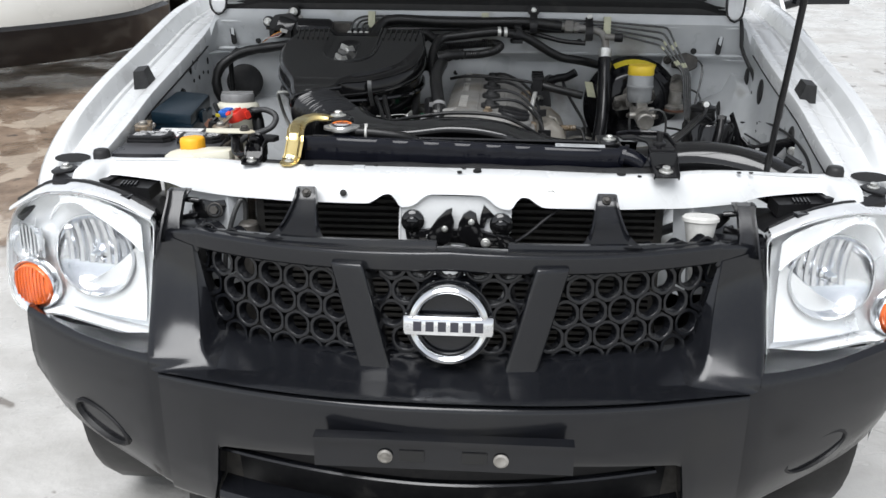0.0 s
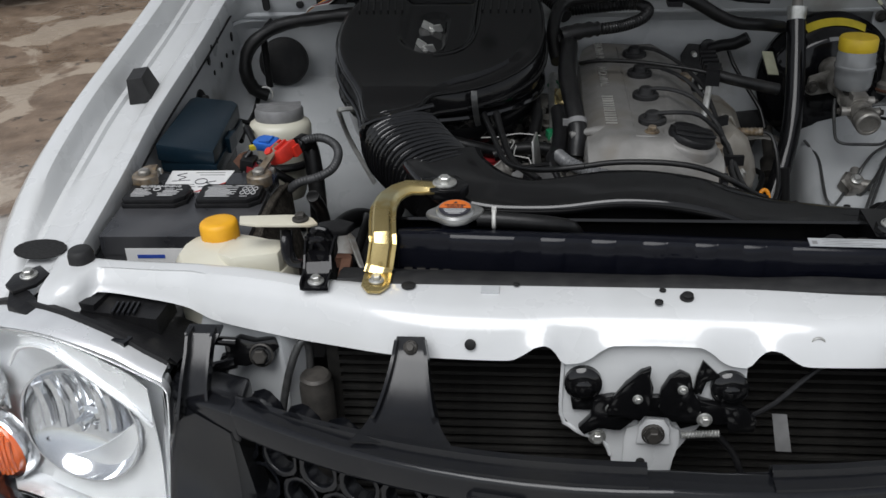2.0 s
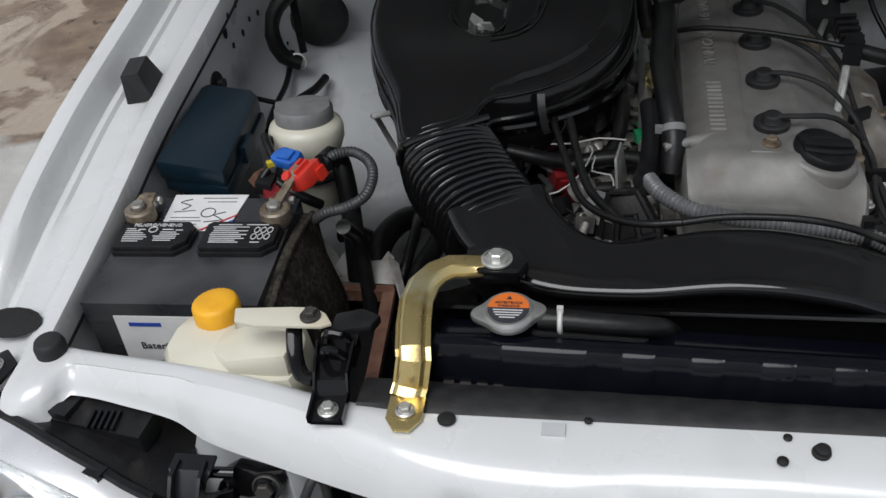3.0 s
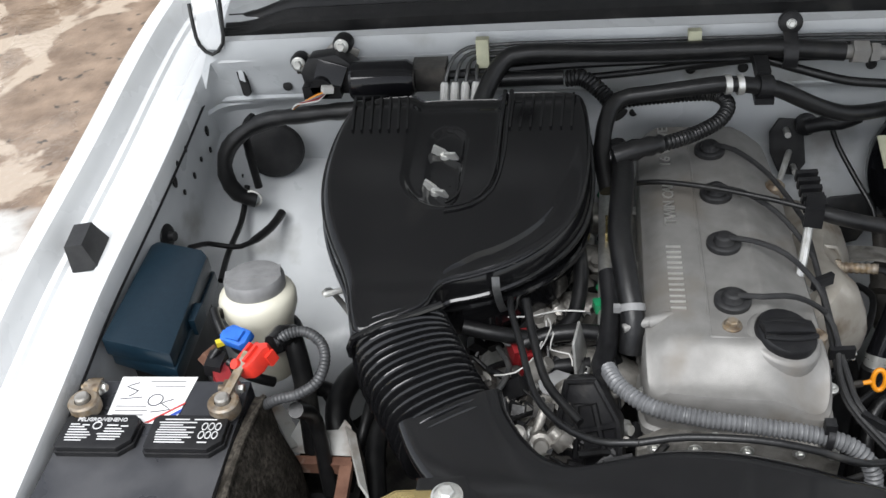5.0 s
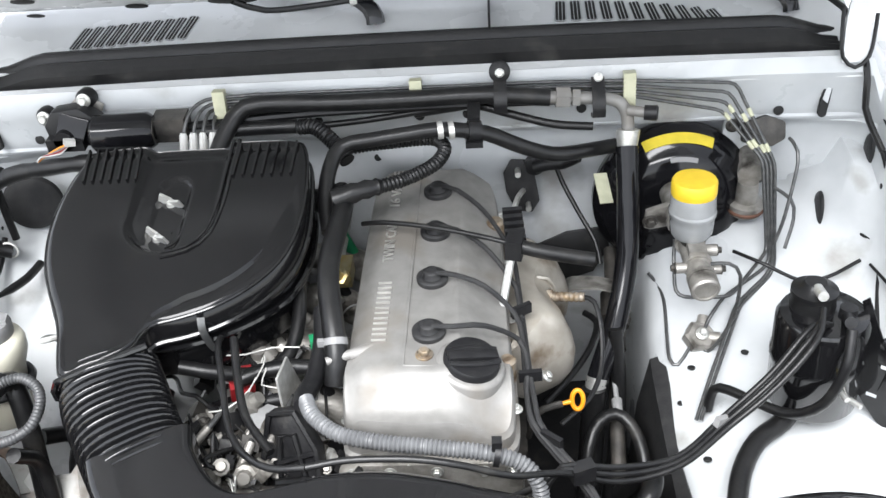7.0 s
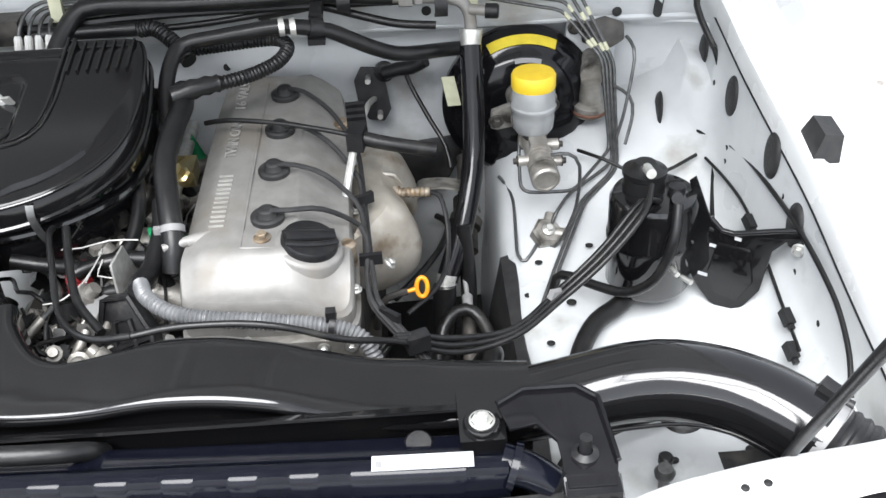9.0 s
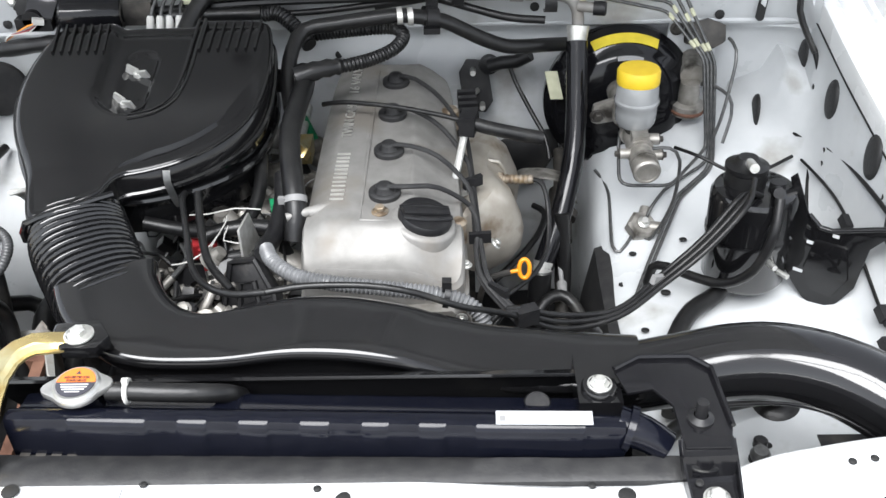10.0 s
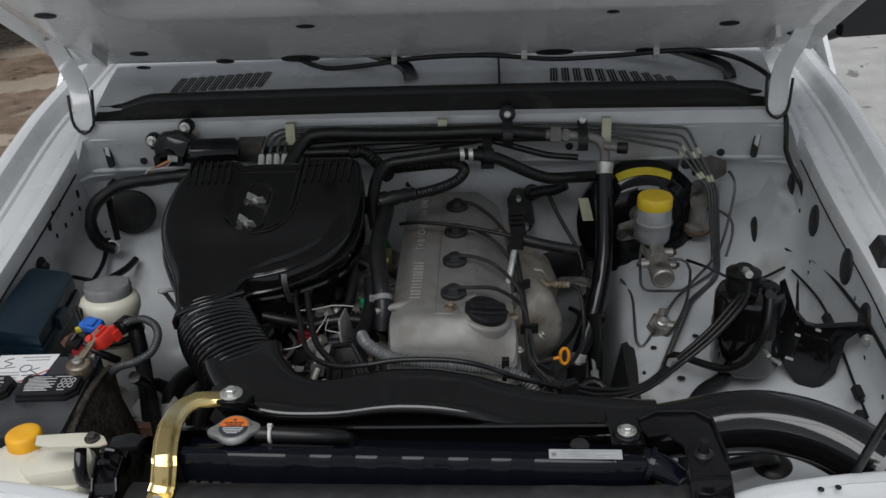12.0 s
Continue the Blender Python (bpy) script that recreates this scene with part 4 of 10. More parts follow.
def inside(x, z):
    a = abs(x)
    if a > 0.10:
        left = lerp(0.140, 0.172, (z - 0.683) / 0.13) - 0.005
        right = lerp(0.372, 0.409, (z - 0.657) / 0.138) + 0.008
        ok = left < a < right and 0.652 < z < 0.818
        if ok:
            return True
    return a < lerp(0.081, 0.126, (z - 0.664) / 0.15) + 0.006 and 0.655 < z < 0.822


for r in range(-3, 8):
    for c in range(-13, 14):
        x, z = (c + 0.5 * (r % 2)) * 0.0430, 0.664 + r * 0.0372
        if inside(x, z):
            y = grille_y(x, z) + 0.022
            slope = 2 * 0.165 * x / 0.49 ** 2
            piece("mesh_cell", CELL, place((x, y, z), (1, slope, 0), (slope, -1, 0.1)), grille)

# chrome emblem
EMB = place((0.002, grille_y(0, 0.745) - 0.016, 0.745), (1, 0, 0), (0, -1, 0.14))
em = Shape()
prof = [(0.0445, 0.0), (0.0448, 0.004), (0.0465, 0.0095), (0.0495, 0.0140), (0.053, 0.0155), (0.0565, 0.0140), (0.0592, 0.0095), (0.0608, 0.004), (0.061, 0.0), (0.0445, 0.0)]
em.lathe(prof, EMB @ Matrix.Diagonal((1, 1, 1, 1)), 48)
emblem = part("emblem", em, chrome, grille, "chrome ring emblem with a crossbar")
bar = [[EMB @ Vector((u * (0.0645 if abs(v) < 1 else 0.063), v * 0.0145, h if abs(u) < 1 else h - 0.0015)) for u in (-1, -0.97, -0.5, 0, 0.5, 0.97, 1)] for v, h in ((-1, 0.002), (-1, 0.0125), (-0.93, 0.0145), (-0.6, 0.0163), (-0.25, 0.0172), (0.1, 0.0172), (0.45, 0.0166), (0.75, 0.0154), (0.93, 0.0138), (1, 0.0115), (1, 0.002))]
part("emblem_bar", Shape().sheet(bar, 0.002), chrome, emblem)
backing = Shape().slab([(0.058 * math.cos(a) * 1.12, 0.058 * math.sin(a) * 1.1) for a in [2 * math.pi * k / 32 for k in range(32)]], -0.012, -0.006, EMB)
part("emblem_backing", backing, soft_black, emblem)
bar_me = shared(Shape().box((-0.0058, -0.0072, -0.001), (0.0058, 0.0072, 0.0012), bevel=0.0004), ink, "emblem_stroke")
for i in range(6):
    piece("emblem_stroke", bar_me, EMB @ pose((i - 2.5) * 0.0178, 0, 0.0172), emblem)

# brackets that hold the grille to the beam
for s in (-1, 1):
    b = Shape()
    pts = [(s * 0.235, 1.506, 0.888), (s * 0.235, 1.498, 0.874), (s * 0.235, 1.47, 0.855), (s * 0.236, 1.44, 0.842), (s * 0.237, 1.412, 0.834)]
    wide = [curve_at([(0.0, 0.027), (0.25, 0.034), (0.6, 0.052), (0.85, 0.073), (1.0, 0.094)], i / 14) for i in range(15)]
    lane = [Vector(pts[0]).lerp(Vector(pts[1]), i / 3) for i in range(3)] + [Vector(pts[1]).lerp(Vector(pts[-1]), i / 11) + Vector((0, 0, -0.006 * math.sin(math.pi * i / 11))) for i in range(12)]
    b.ribbon([tuple(p) for p in lane], wide, 0.003, (1, 0, 0), straight=True)
    for e in (-1, 1):
        b.ribbon([(p.x + e * w / 2, p.y - 0.006, p.z) for p, w in list(zip(lane, wide))[:11]], 0.012, 0.003, (0, -1, 0.2), straight=True)
    br = part("grille_bracket", b, soft_black, grille, "black tapered grille bracket")
    bolt(br, (s * 0.235, 1.499, 0.880), (0, -0.75, 0.6), 0.7, DARK_BOLT)
    e = Shape()
    pts = [(s * 0.456, 1.556, 0.862), (s * 0.456, 1.540, 0.862), (s * 0.456, 1.530, 0.852), (s * 0.457, 1.508, 0.828), (s * 0.458, 1.494, 0.796)]
    e.ribbon(pts, [0.036, 0.037, 0.024, 0.026, 0.032], 0.003, (1, 0, 0), straight=True)
    for k in (-1, 1):
        e.ribbon([(x + k * w, y - 0.008, z - 0.002) for (x, y, z), w in zip(pts, (0.012, 0.0125, 0.012, 0.013, 0.016))], 0.014, 0.003, (0, -1, 0.4), straight=True)
    part("end_bracket", e, soft_black, grille, "black end bracket of the grille")

# bumper
def bumper_sheet(xs, profile):
    return [[(x, bumper_y(x) + dy, z) for dy, z in profile] for x in xs]


def mouth_z(x):
    return lerp(0.549 - 0.036 * (abs(x) / 0.36) ** 1.5, 0.392, smooth(0.354, 0.374, abs(x)))


bump = Shape()
xs = [-0.455 + 0.91 * i / 40 for i in range(41)]
rows = []
for i in range(93):
    x = -0.455 + 0.91 * i / 92
    y, sz, mz = bumper_y(x), seam_z(x), mouth_z(x)
    rows.append([(x, y + 0.06, sz - 0.010), (x, y + 0.014, sz - 0.006), (x, y + 0.006, sz - 0.0065), (x, y + 0.001, sz - 0.010), (x, y - 0.001, sz - 0.016), (x, y, 0.60), (x, y + 0.002, lerp(0.60, mz, 0.55)), (x, y + 0.003 + 0.012 * smooth(0.5, 0.4, mz), mz + 0.014), (x, y + 0.008 + 0.015 * smooth(0.5, 0.4, mz), mz + 0.003), (x, y + 0.016 + 0.015 * smooth(0.5, 0.4, mz), mz), (x, y + 0.06, mz - 0.002)])
bump.sheet(rows, 0.004)
bump.sheet(bumper_sheet(xs[4:-4], [(0.06, 0.430), (0.014, 0.428), (0.008, 0.420), (0.022, 0.37), (0.07, 0.32)]), 0.004)
bumper = part("bumper", bump, soft_black, truck, "black unpainted plastic front bumper")
bump = Shape().sheet([[(x, bumper_y(x) + 0.08, 0.61), (x, bumper_y(x) + 0.09, 0.30)] for x in xs], 0.004)
part("air_opening", bump, dark_plastic, bumper)
bump = Shape().tube([(x, bumper_y(x) + 0.03, 0.500) for x in xs[4:-4:3]], 0.008, 8, 0.03, flat=0.5)
part("opening_slat", bump, soft_black, bumper)
for s in (-1, 1):
    sec = []
    for i in range(21):
        a = 0.452 + 0.283 * min(1.0, i / 16)
        y = bumper_y(a) + 0.055 * max(0, i - 16) + 0.010 * (1 - smooth(0, 1.5, i))
        x = s * (a + 0.020 * max(0, i - 16))
        zt = curve_at([(0.45, 0.649), (0.52, 0.642), (0.60, 0.640), (0.66, 0.645), (0.735, 0.652)], a)
        zb = curve_at([(0.45, 0.372), (0.529, 0.393), (0.657, 0.428), (0.71, 0.462), (0.735, 0.505)], a)
        zt -= 0.016 * max(0, i - 16)
        rear = 0.626 - 0.004 * smooth(0.5, 0.7, a) - 0.016 * max(0, i - 16)
        sec.append([(x - s * 0.03 * smooth(12, 18, i), y + lerp(0.12, 0.035, smooth(0.60, 0.70, a)), rear), (x - s * 0.01, y + lerp(0.05, 0.028, smooth(0.60, 0.70, a)), lerp(rear, zt, 0.5)), (x, y + 0.022, zt - 0.004), (x, y + 0.010, zt), (x, y + 0.003, zt - 0.006), (x, y, zt - 0.022), (x, y, 0.57), (x, y + 0.008, lerp(0.57, zb, 0.5)), (x - s * 0.006, y + 0.02, lerp(0.57, zb, 0.85)), (x - s * 0.015, y + 0.04, zb), (x - s * 0.03, y + 0.08, zb - 0.015)])
    corner = part("bumper_end", Shape().sheet(sec, 0.004 * s), soft_black, bumper)
    m = place((s * 0.590, bumper_y(0.590) + 0.010, 0.482), (s * 0.099, 0.055, 0.039), (s * 0.52, -1, -0.10))
    fog = Shape().lathe([(0.058, -0.004), (0.055, 0.004), (0.051, 0.005), (0.047, -0.004), (0.043, -0.008), (0, -0.009)], m @ Matrix.Diagonal((1.15, 0.52, 1, 1)), 36)
    part("fog_lamp_cover", fog, dark_plastic, corner, "round black fog lamp blank")
    rib = Shape().tube([m @ Vector((u, 0.006 + 0.008 * v, -0.006)) for u, v in ((-0.04, 0), (0, 0.4), (0.04, 0))], 0.003, 6)
    rib.tube([m @ Vector((u, -0.010 + 0.008 * v, -0.006)) for u, v in ((-0.04, 0), (0, 0.4), (0.04, 0))], 0.003, 6)
    part("cover_rib", rib, soft_black, corner)
holder = Shape().box((-0.186, 1.236, 0.553), (0.186, 1.250, 0.601), bevel=0.003)
holder.box((-0.186, 1.231, 0.596), (0.186, 1.252, 0.603), bevel=0.002)
plate_holder = part("plate_holder", holder, soft_black, bumper, "black number plate holder without a plate")
for s in (-1, 1):
    m = place((s * 0.083, 1.234, 0.574), (1, 0, 0), (0, -1, 0))
    part("washer", Shape().lathe([(0, 0), (0.011, 0), (0.011, 0.0015), (0.008, 0.003), (0.005, 0.0015), (0, 0.0015)], m, 20), dull_alu, plate_holder)
    part("slot", Shape().box((s * 0.045 - 0.018, 1.2335, 0.567), (s * 0.045 + 0.018, 1.238, 0.584), bevel=0.001), HOLE.materials[0], plate_holder)

# headlights
LAMP = [(0.775, 0.800), (0.735, 0.826), (0.690, 0.846), (0.62, 0.857), (0.555, 0.847), (0.500, 0.826), (0.490, 0.817), (0.489, 0.805), (0.502, 0.645), (0.503, 0.628), (0.504, 0.624), (0.520, 0.626), (0.595, 0.634), (0.68, 0.638), (0.735, 0.622), (0.780, 0.618), (0.806, 0.640), (0.812, 0.70), (0.798, 0.76)]


def rounded(poly, n=3):
    out = poly
    for _ in range(n - 1):
        nxt = []
        for (ax, ay), (bx, by) in zip(out, out[1:] + out[:1]):
            nxt += [(0.75 * ax + 0.25 * bx, 0.75 * ay + 0.25 * by), (0.25 * ax + 0.75 * bx, 0.25 * ay + 0.75 * by)]
        out = nxt
    return out


for s in (-1, 1):
    lamp = part("headlight", Shape(), None, truck, "large clear headlight with amber turn signal")
    cx, cz = 0.64, 0.735
    ol = rounded(LAMP)

    def ring(k, dy):
        pts = [(s * lerp(cx, x, k), lerp(cz, z, k)) for x, z in ol]
        return [(x, lamp_y(x, z) + dy, z) for x, z in pts]

    part("housing", Shape().sheet([ring(1.0, 0.002), ring(1.0, 0.012), ring(0.985, 0.014), ring(0.96, 0.032), ring(0.6, 0.044), ring(0.02, 0.046)], 0.002, loop=True), silver_paint, lamp, "bright reflector housing")
    part("bezel", Shape().sheet([ring(1.0, 0.004), ring(0.985, 0.016), ring(0.97, 0.022)], 0.002, loop=True), silver_paint, lamp)
    lens = part("lens", Shape().sheet([ring(1.0, 0.001), ring(0.985, -0.004), ring(0.93, -0.007), ring(0.75, -0.009), ring(0.45, -0.010), ring(0.02, -0.010)], 0.0025, loop=True), clear_lens, lamp, "clear ribbed plastic lens")
    lens.visible_shadow = False
    m = place((s * 0.604, 1.516, 0.752), (1, 0, 0), (s * 0.16, -1, 0.10)) @ Matrix.Scale(0.80, 4)
    bowl = Shape().lathe([(0.0905, -0.012), (0.0895, -0.006), (0.087, -0.006), (0.082, -0.016), (0.066, -0.030), (0.044, -0.040), (0.018, -0.045), (0.0, -0.046)], m, 44)
    part("reflector_bowl", bowl, bright_reflector, lamp)
    for k in range(6):
        u = -0.062 + 0.019 * k
        top = math.sqrt(0.083 ** 2 - u * u)
        col = [(u, top * v, -0.018 - 0.026 * (1 - (u * u + (top * v) ** 2) / 0.083 ** 2)) for v in (0.98, 0.6, 0.15, -0.3)]
        part("reflector_flute", Shape().tube([m @ Vector(q) for q in col], 0.0075, 8), bright_reflector, lamp)
    bulb = Shape().lathe([(0.016, -0.045), (0.016, -0.034), (0.010, -0.030), (0.010, -0.008), (0.007, -0.002), (0, 0.0)], m, 16)
    part("bulb_shield", bulb, chrome, lamp)
    rows = []
    for i in range(13):
        u = i / 12
        a, b = (lerp(0.650, 0.517, u), lerp(0.690, 0.782, u) - 0.012 * math.sin(math.pi * u)), (lerp(0.668, 0.516, u), lerp(0.652, 0.648, u))
        rows.append([(s * lerp(a[0], b[0], v), lamp_y(lerp(a[0], b[0], v), lerp(a[1], b[1], v)) + 0.009 + 0.016 * math.sin(math.pi * (0.15 + 0.7 * v)), lerp(a[1], b[1], v)) for v in (0, 0.08, 0.3, 0.5, 0.7, 0.9, 1.0)])
    part("lower_reflector", Shape().sheet(rows, 0.0015 * s), silver_paint, lamp, "smooth bright lower reflector")
    arch = [(0.690, 0.800), (0.668, 0.828), (0.632, 0.838), (0.598, 0.826), (0.562, 0.808), (0.530, 0.788), (0.512, 0.770)]
    part("inner_bezel", Shape().tube([(s * x, lamp_y(x, z) + 0.004, z) for x, z in arch], 0.0028, 8), silver_paint, lamp)
    rows = [[(s * x, lamp_y(x, z) + 0.006, z), (s * x, lamp_y(x, z + 0.5 * t) + 0.007, z + 0.5 * t), (s * x, lamp_y(x, z + t) + 0.004, z + t)] for (x, z), t in zip(arch[1:], (0.014, 0.012, 0.022, 0.032, 0.040, 0.044))]
    part("upper_shade", Shape().sheet(rows, 0.001 * s), silver_paint, lamp, "pale upper panel inside the lens")
    m2 = place((s * 0.755, 1.600, 0.742), (1, 0, 0), (s * 0.45, -1, 0.05))
    part("side_reflector", Shape().lathe([(0.036, 0.006), (0.034, 0.0), (0.028, -0.014), (0.014, -0.022), (0, -0.024)], m2, 28), reflector, lamp)
    ribs = Shape()
    for k in range(-3, 4):
        ribs.tube([m2 @ Vector((k * 0.009, v, -0.008)) for v in (-0.028, 0, 0.028)], 0.003, 6)
    part("optic_rib", ribs, reflector, lamp)
    m3 = place((s * 0.742, 1.578, 0.672), (1, 0, 0), (s * 0.42, -1, 0.05))
    part("turn_signal", Shape().lathe([(0.046, -0.012), (0.046, 0.002), (0.042, 0.008), (0.030, 0.011), (0.0, 0.012)], m3 @ Matrix.Diagonal((1.0, 0.85, 1, 1)), 32), amber_lens, lamp, "amber turn signal")
    for k in range(-4, 5):
        half = math.sqrt(max(0.0, 1 - (k / 5.2) ** 2))
        part("signal_rib", Shape().tube([m3 @ Vector((k * 0.0082, v * half * 0.034, 0.0098 + 0.002 * (1 - v * v) * half)) for v in (-1, -0.5, 0, 0.5, 1)], 0.0022, 6), amber_lens, lamp)
    part("signal_bezel", Shape().lathe([(0.046, -0.012), (0.047, 0.004), (0.050, 0.006), (0.053, 0.002), (0.053, -0.012)], m3 @ Matrix.Diagonal((1.0, 0.86, 1, 1)), 32), bright_reflector, lamp)
    # shelf behind the lamp, under the beam
    sh, flange = [], []
    for i in range(13):
        k = i / 12
        x = lerp(0.495, 0.79, k)
        zt = curve_at([(0.495, 0.826), (0.56, 0.852), (0.62, 0.858), (0.69, 0.848), (0.79, 0.795)], x)
        back = lerp(0.026, 0.040, smooth(0.5, 0.7, x))
        flange.append([(s * x, lamp_y(x, zt) + 0.003, zt - 0.003), (s * x, lamp_y(x, zt) + 0.008, zt + 0.001), (s * x, lamp_y(x, zt) + back, zt + 0.003), (s * x, lamp_y(x, zt) + back + 0.002, zt - 0.004)])
        sh.append([(s * x, lamp_y(x, zt) + back - 0.004, zt - 0.004), (s * x, lamp_y(x, zt) + back + 0.001, zt + 0.006), (s * x, lamp_y(x, zt) + back + 0.004, zt + 0.006), (s * (x - 0.005), lamp_y(x, zt) + back + 0.008, zt - 0.004), (s * (x - 0.006), lerp(lamp_y(x, zt) + back, 1.62, 0.5), zt - 0.010), (s * (x - 0.012), 1.622, zt - 0.016), (s * (x - 0.012), 1.640, zt - 0.030), (s * (x - 0.014), 1.72, 0.800)])
    part("lens_flange", Shape().sheet(flange, 0.002 * s), silver_paint, lamp, "pale top edge of the lens")
    part("lamp_shelf", Shape().sheet(sh, 0.003 * s), dark_plastic, lamp, "black top of the headlight housing")
    cav = Shape().box((-0.045, -0.018, -0.012), (0.045, 0.022, 0.010), pose(s * 0.560, 1.603, 0.846, 6, 0, s * 10), bevel=0.004)
    cav.box((-0.020, -0.022, -0.010), (0.024, 0.012, 0.020), pose(s * 0.610, 1.617, 0.842, 0, 0, s * 14), bevel=0.004)
    part("adjuster_box", cav, dark_plastic, lamp, "black adjuster box behind the lens")
    for k in range(5):
        part("vent_rib", Shape().box((-0.0012, -0.010, 0.0), (0.0012, 0.010, 0.004), pose(s * (0.545 + 0.006 * k), 1.592, 0.8555, 4)), soft_black, lamp)
    part("lens_clip", Shape().box((-0.010, -0.006, -0.002), (0.010, 0.008, 0.004), pose(s * 0.545, lamp_y(0.545, 0.846) + 0.026, 0.850, 0, 0, s * 20), bevel=0.001), soft_black, lamp)

# hood latch on its white panel
plate = [(-0.087, 0.016), (-0.089, -0.063), (-0.080, -0.078), (-0.066, -0.088), (-0.046, -0.095), (-0.038, -0.112), (-0.034, -0.142), (0.022, -0.142), (0.026, -0.108), (0.036, -0.092), (0.052, -0.070), (0.070, -0.056), (0.089, -0.042), (0.089, 0.016)]
m = place((0.0, 1.519, 0.858), (1, 0, 0), (0, -1, 0.10))
latch = part("latch_panel", Shape().slab([(x, y) for x, y in plate], -0.002, 0.001, m, 0.0009), white_paint, truck, "white panel with the black hood latch")
part("panel_hem", Shape().tube([m @ Vector((x, y, 0.001)) for x, y in plate[:6]], 0.0022, 8), white_paint, latch)
tower = Shape().slab([(-0.026, -0.090), (-0.024, -0.078), (-0.014, -0.075), (-0.008, -0.060), (0.016, -0.060), (0.021, -0.074), (0.029, -0.078), (0.030, -0.092), (0.018, -0.140), (-0.026, -0.140)], 0.001, 0.0055, m, 0.002)
tower.slab([(-0.014, -0.092), (-0.012, -0.072), (-0.006, -0.063), (0.013, -0.063), (0.018, -0.072), (0.020, -0.092)], 0.0055, 0.0105, m, 0.003)
part("latch_stem", tower, white_paint, latch)
lt = Shape()
lt.slab([(-0.058, -0.040), (-0.040, -0.036), (0.040, -0.036), (0.066, -0.044), (0.084, -0.052), (0.080, -0.066), (0.046, -0.066), (0.028, -0.072), (0.020, -0.060), (-0.012, -0.058), (-0.030, -0.076), (-0.052, -0.074), (-0.066, -0.082), (-0.072, -0.074), (-0.060, -0.060)], 0.003, 0.012, m, 0.002)
lt.slab([(-0.046, -0.052), (-0.040, -0.036), (-0.028, -0.018), (-0.014, -0.004), (-0.004, 0.000), (-0.005, -0.010), (-0.001, -0.022), (-0.003, -0.046), (-0.012, -0.060)], 0.010, 0.019, m, 0.0025)
lt.slab([(0.003, -0.044), (0.006, -0.024), (0.013, -0.010), (0.023, -0.003), (0.033, -0.008), (0.036, -0.022), (0.045, -0.040), (0.047, -0.060), (0.018, -0.060)], 0.010, 0.019, m, 0.0025)
lt.slab([(0.045, 0.004), (0.063, -0.014), (0.050, -0.020), (0.046, -0.034), (0.038, -0.034), (0.040, -0.014)], 0.004, 0.008, m, 0.001)
lt.slab([(0.064, -0.040), (0.088, -0.044), (0.100, -0.056), (0.098, -0.070), (0.074, -0.072)], 0.006, 0.018, m, 0.003)
part("latch_mechanism", lt, gloss_black, latch, "black hood latch mechanism")
for x, y in ((-0.068, -0.026), (0.073, -0.028)):
    pad = Shape().lathe([(0.0, 0.0), (0.0185, 0.0), (0.0185, 0.006), (0.015, 0.010), (0.010, 0.011), (0.009, 0.016), (0.006, 0.018), (0, 0.018)], m @ pose(x, y, 0.001), 24)
    pad.slab([(x - 0.014, y - 0.004), (x + 0.014, y - 0.004), (x + 0.012, y - 0.030), (x - 0.010, y - 0.030)], 0.001, 0.007, m, 0.002)
    part("mount_pad", pad, gloss_black, latch)
for x, y, z, k in ((-0.016, -0.034, 0.019, 0.5), (0.026, -0.022, 0.019, 0.5), (-0.040, -0.050, 0.012, 0.6), (0.049, -0.055, 0.019, 0.75), (-0.052, -0.090, 0.001, 0.9)):
    piece("bolt", BOLT, m @ pose(x, y, z) @ Matrix.Scale(k, 4), latch)
piece("bolt", DARK_BOLT, m @ pose(0.002, -0.079, 0.0105) @ Matrix.Scale(1.15, 4), latch)
piece("hole", HOLE, m @ pose(-0.008, -0.116, 0.0056) @ Matrix.Diagonal((0.0042, 0.0042, 1, 1)), latch)
part("return_spring", Shape().tube([m @ Vector(v) for v in ((0.030, -0.080, 0.010), (0.048, -0.078, 0.010), (0.066, -0.077, 0.010))], 0.0036, 8, ribs=0.003, depth=0.001), zinc, latch)
cab = Shape().tube([m @ Vector((0.090, -0.058, 0.010)), (0.115, 1.505, 0.818), (0.150, 1.518, 0.846), (0.185, 1.535, 0.862)], 0.0028, 8)
cab.tube([m @ Vector((0.062, -0.078, 0.008)), (0.080, 1.505, 0.760), (0.092, 1.500, 0.735), (0.098, 1.500, 0.700)], 0.0035, 8)
part("release_cable", cab, dark_plastic, latch, "black hood release cable")
part("strap_tag", Shape().slab([(-0.007, -0.020), (0.008, -0.024), (0.010, 0.018), (-0.004, 0.022)], -0.001, 0.001, place((0.128, 1.515, 0.775), (1, 0, 0.25), (0, -1, 0.2)), 0.0005), cap_grey, latch, "grey plastic cable tag")

# washer filler and small fittings behind the grille
wf = Shape().lathe([(0.0, 0.044), (0.030, 0.044), (0.034, 0.040), (0.034, 0.034), (0.030, 0.032), (0.026, 0.010), (0.018, -0.03), (0.016, -0.08), (0, -0.08)], pose(0.385, 1.512, 0.816, -10, 0, 0) @ Matrix.Scale(0.85, 4))
solo("washer_filler", wf, nylon_white, "milky plastic washer filler neck with its cap", "filler neck")
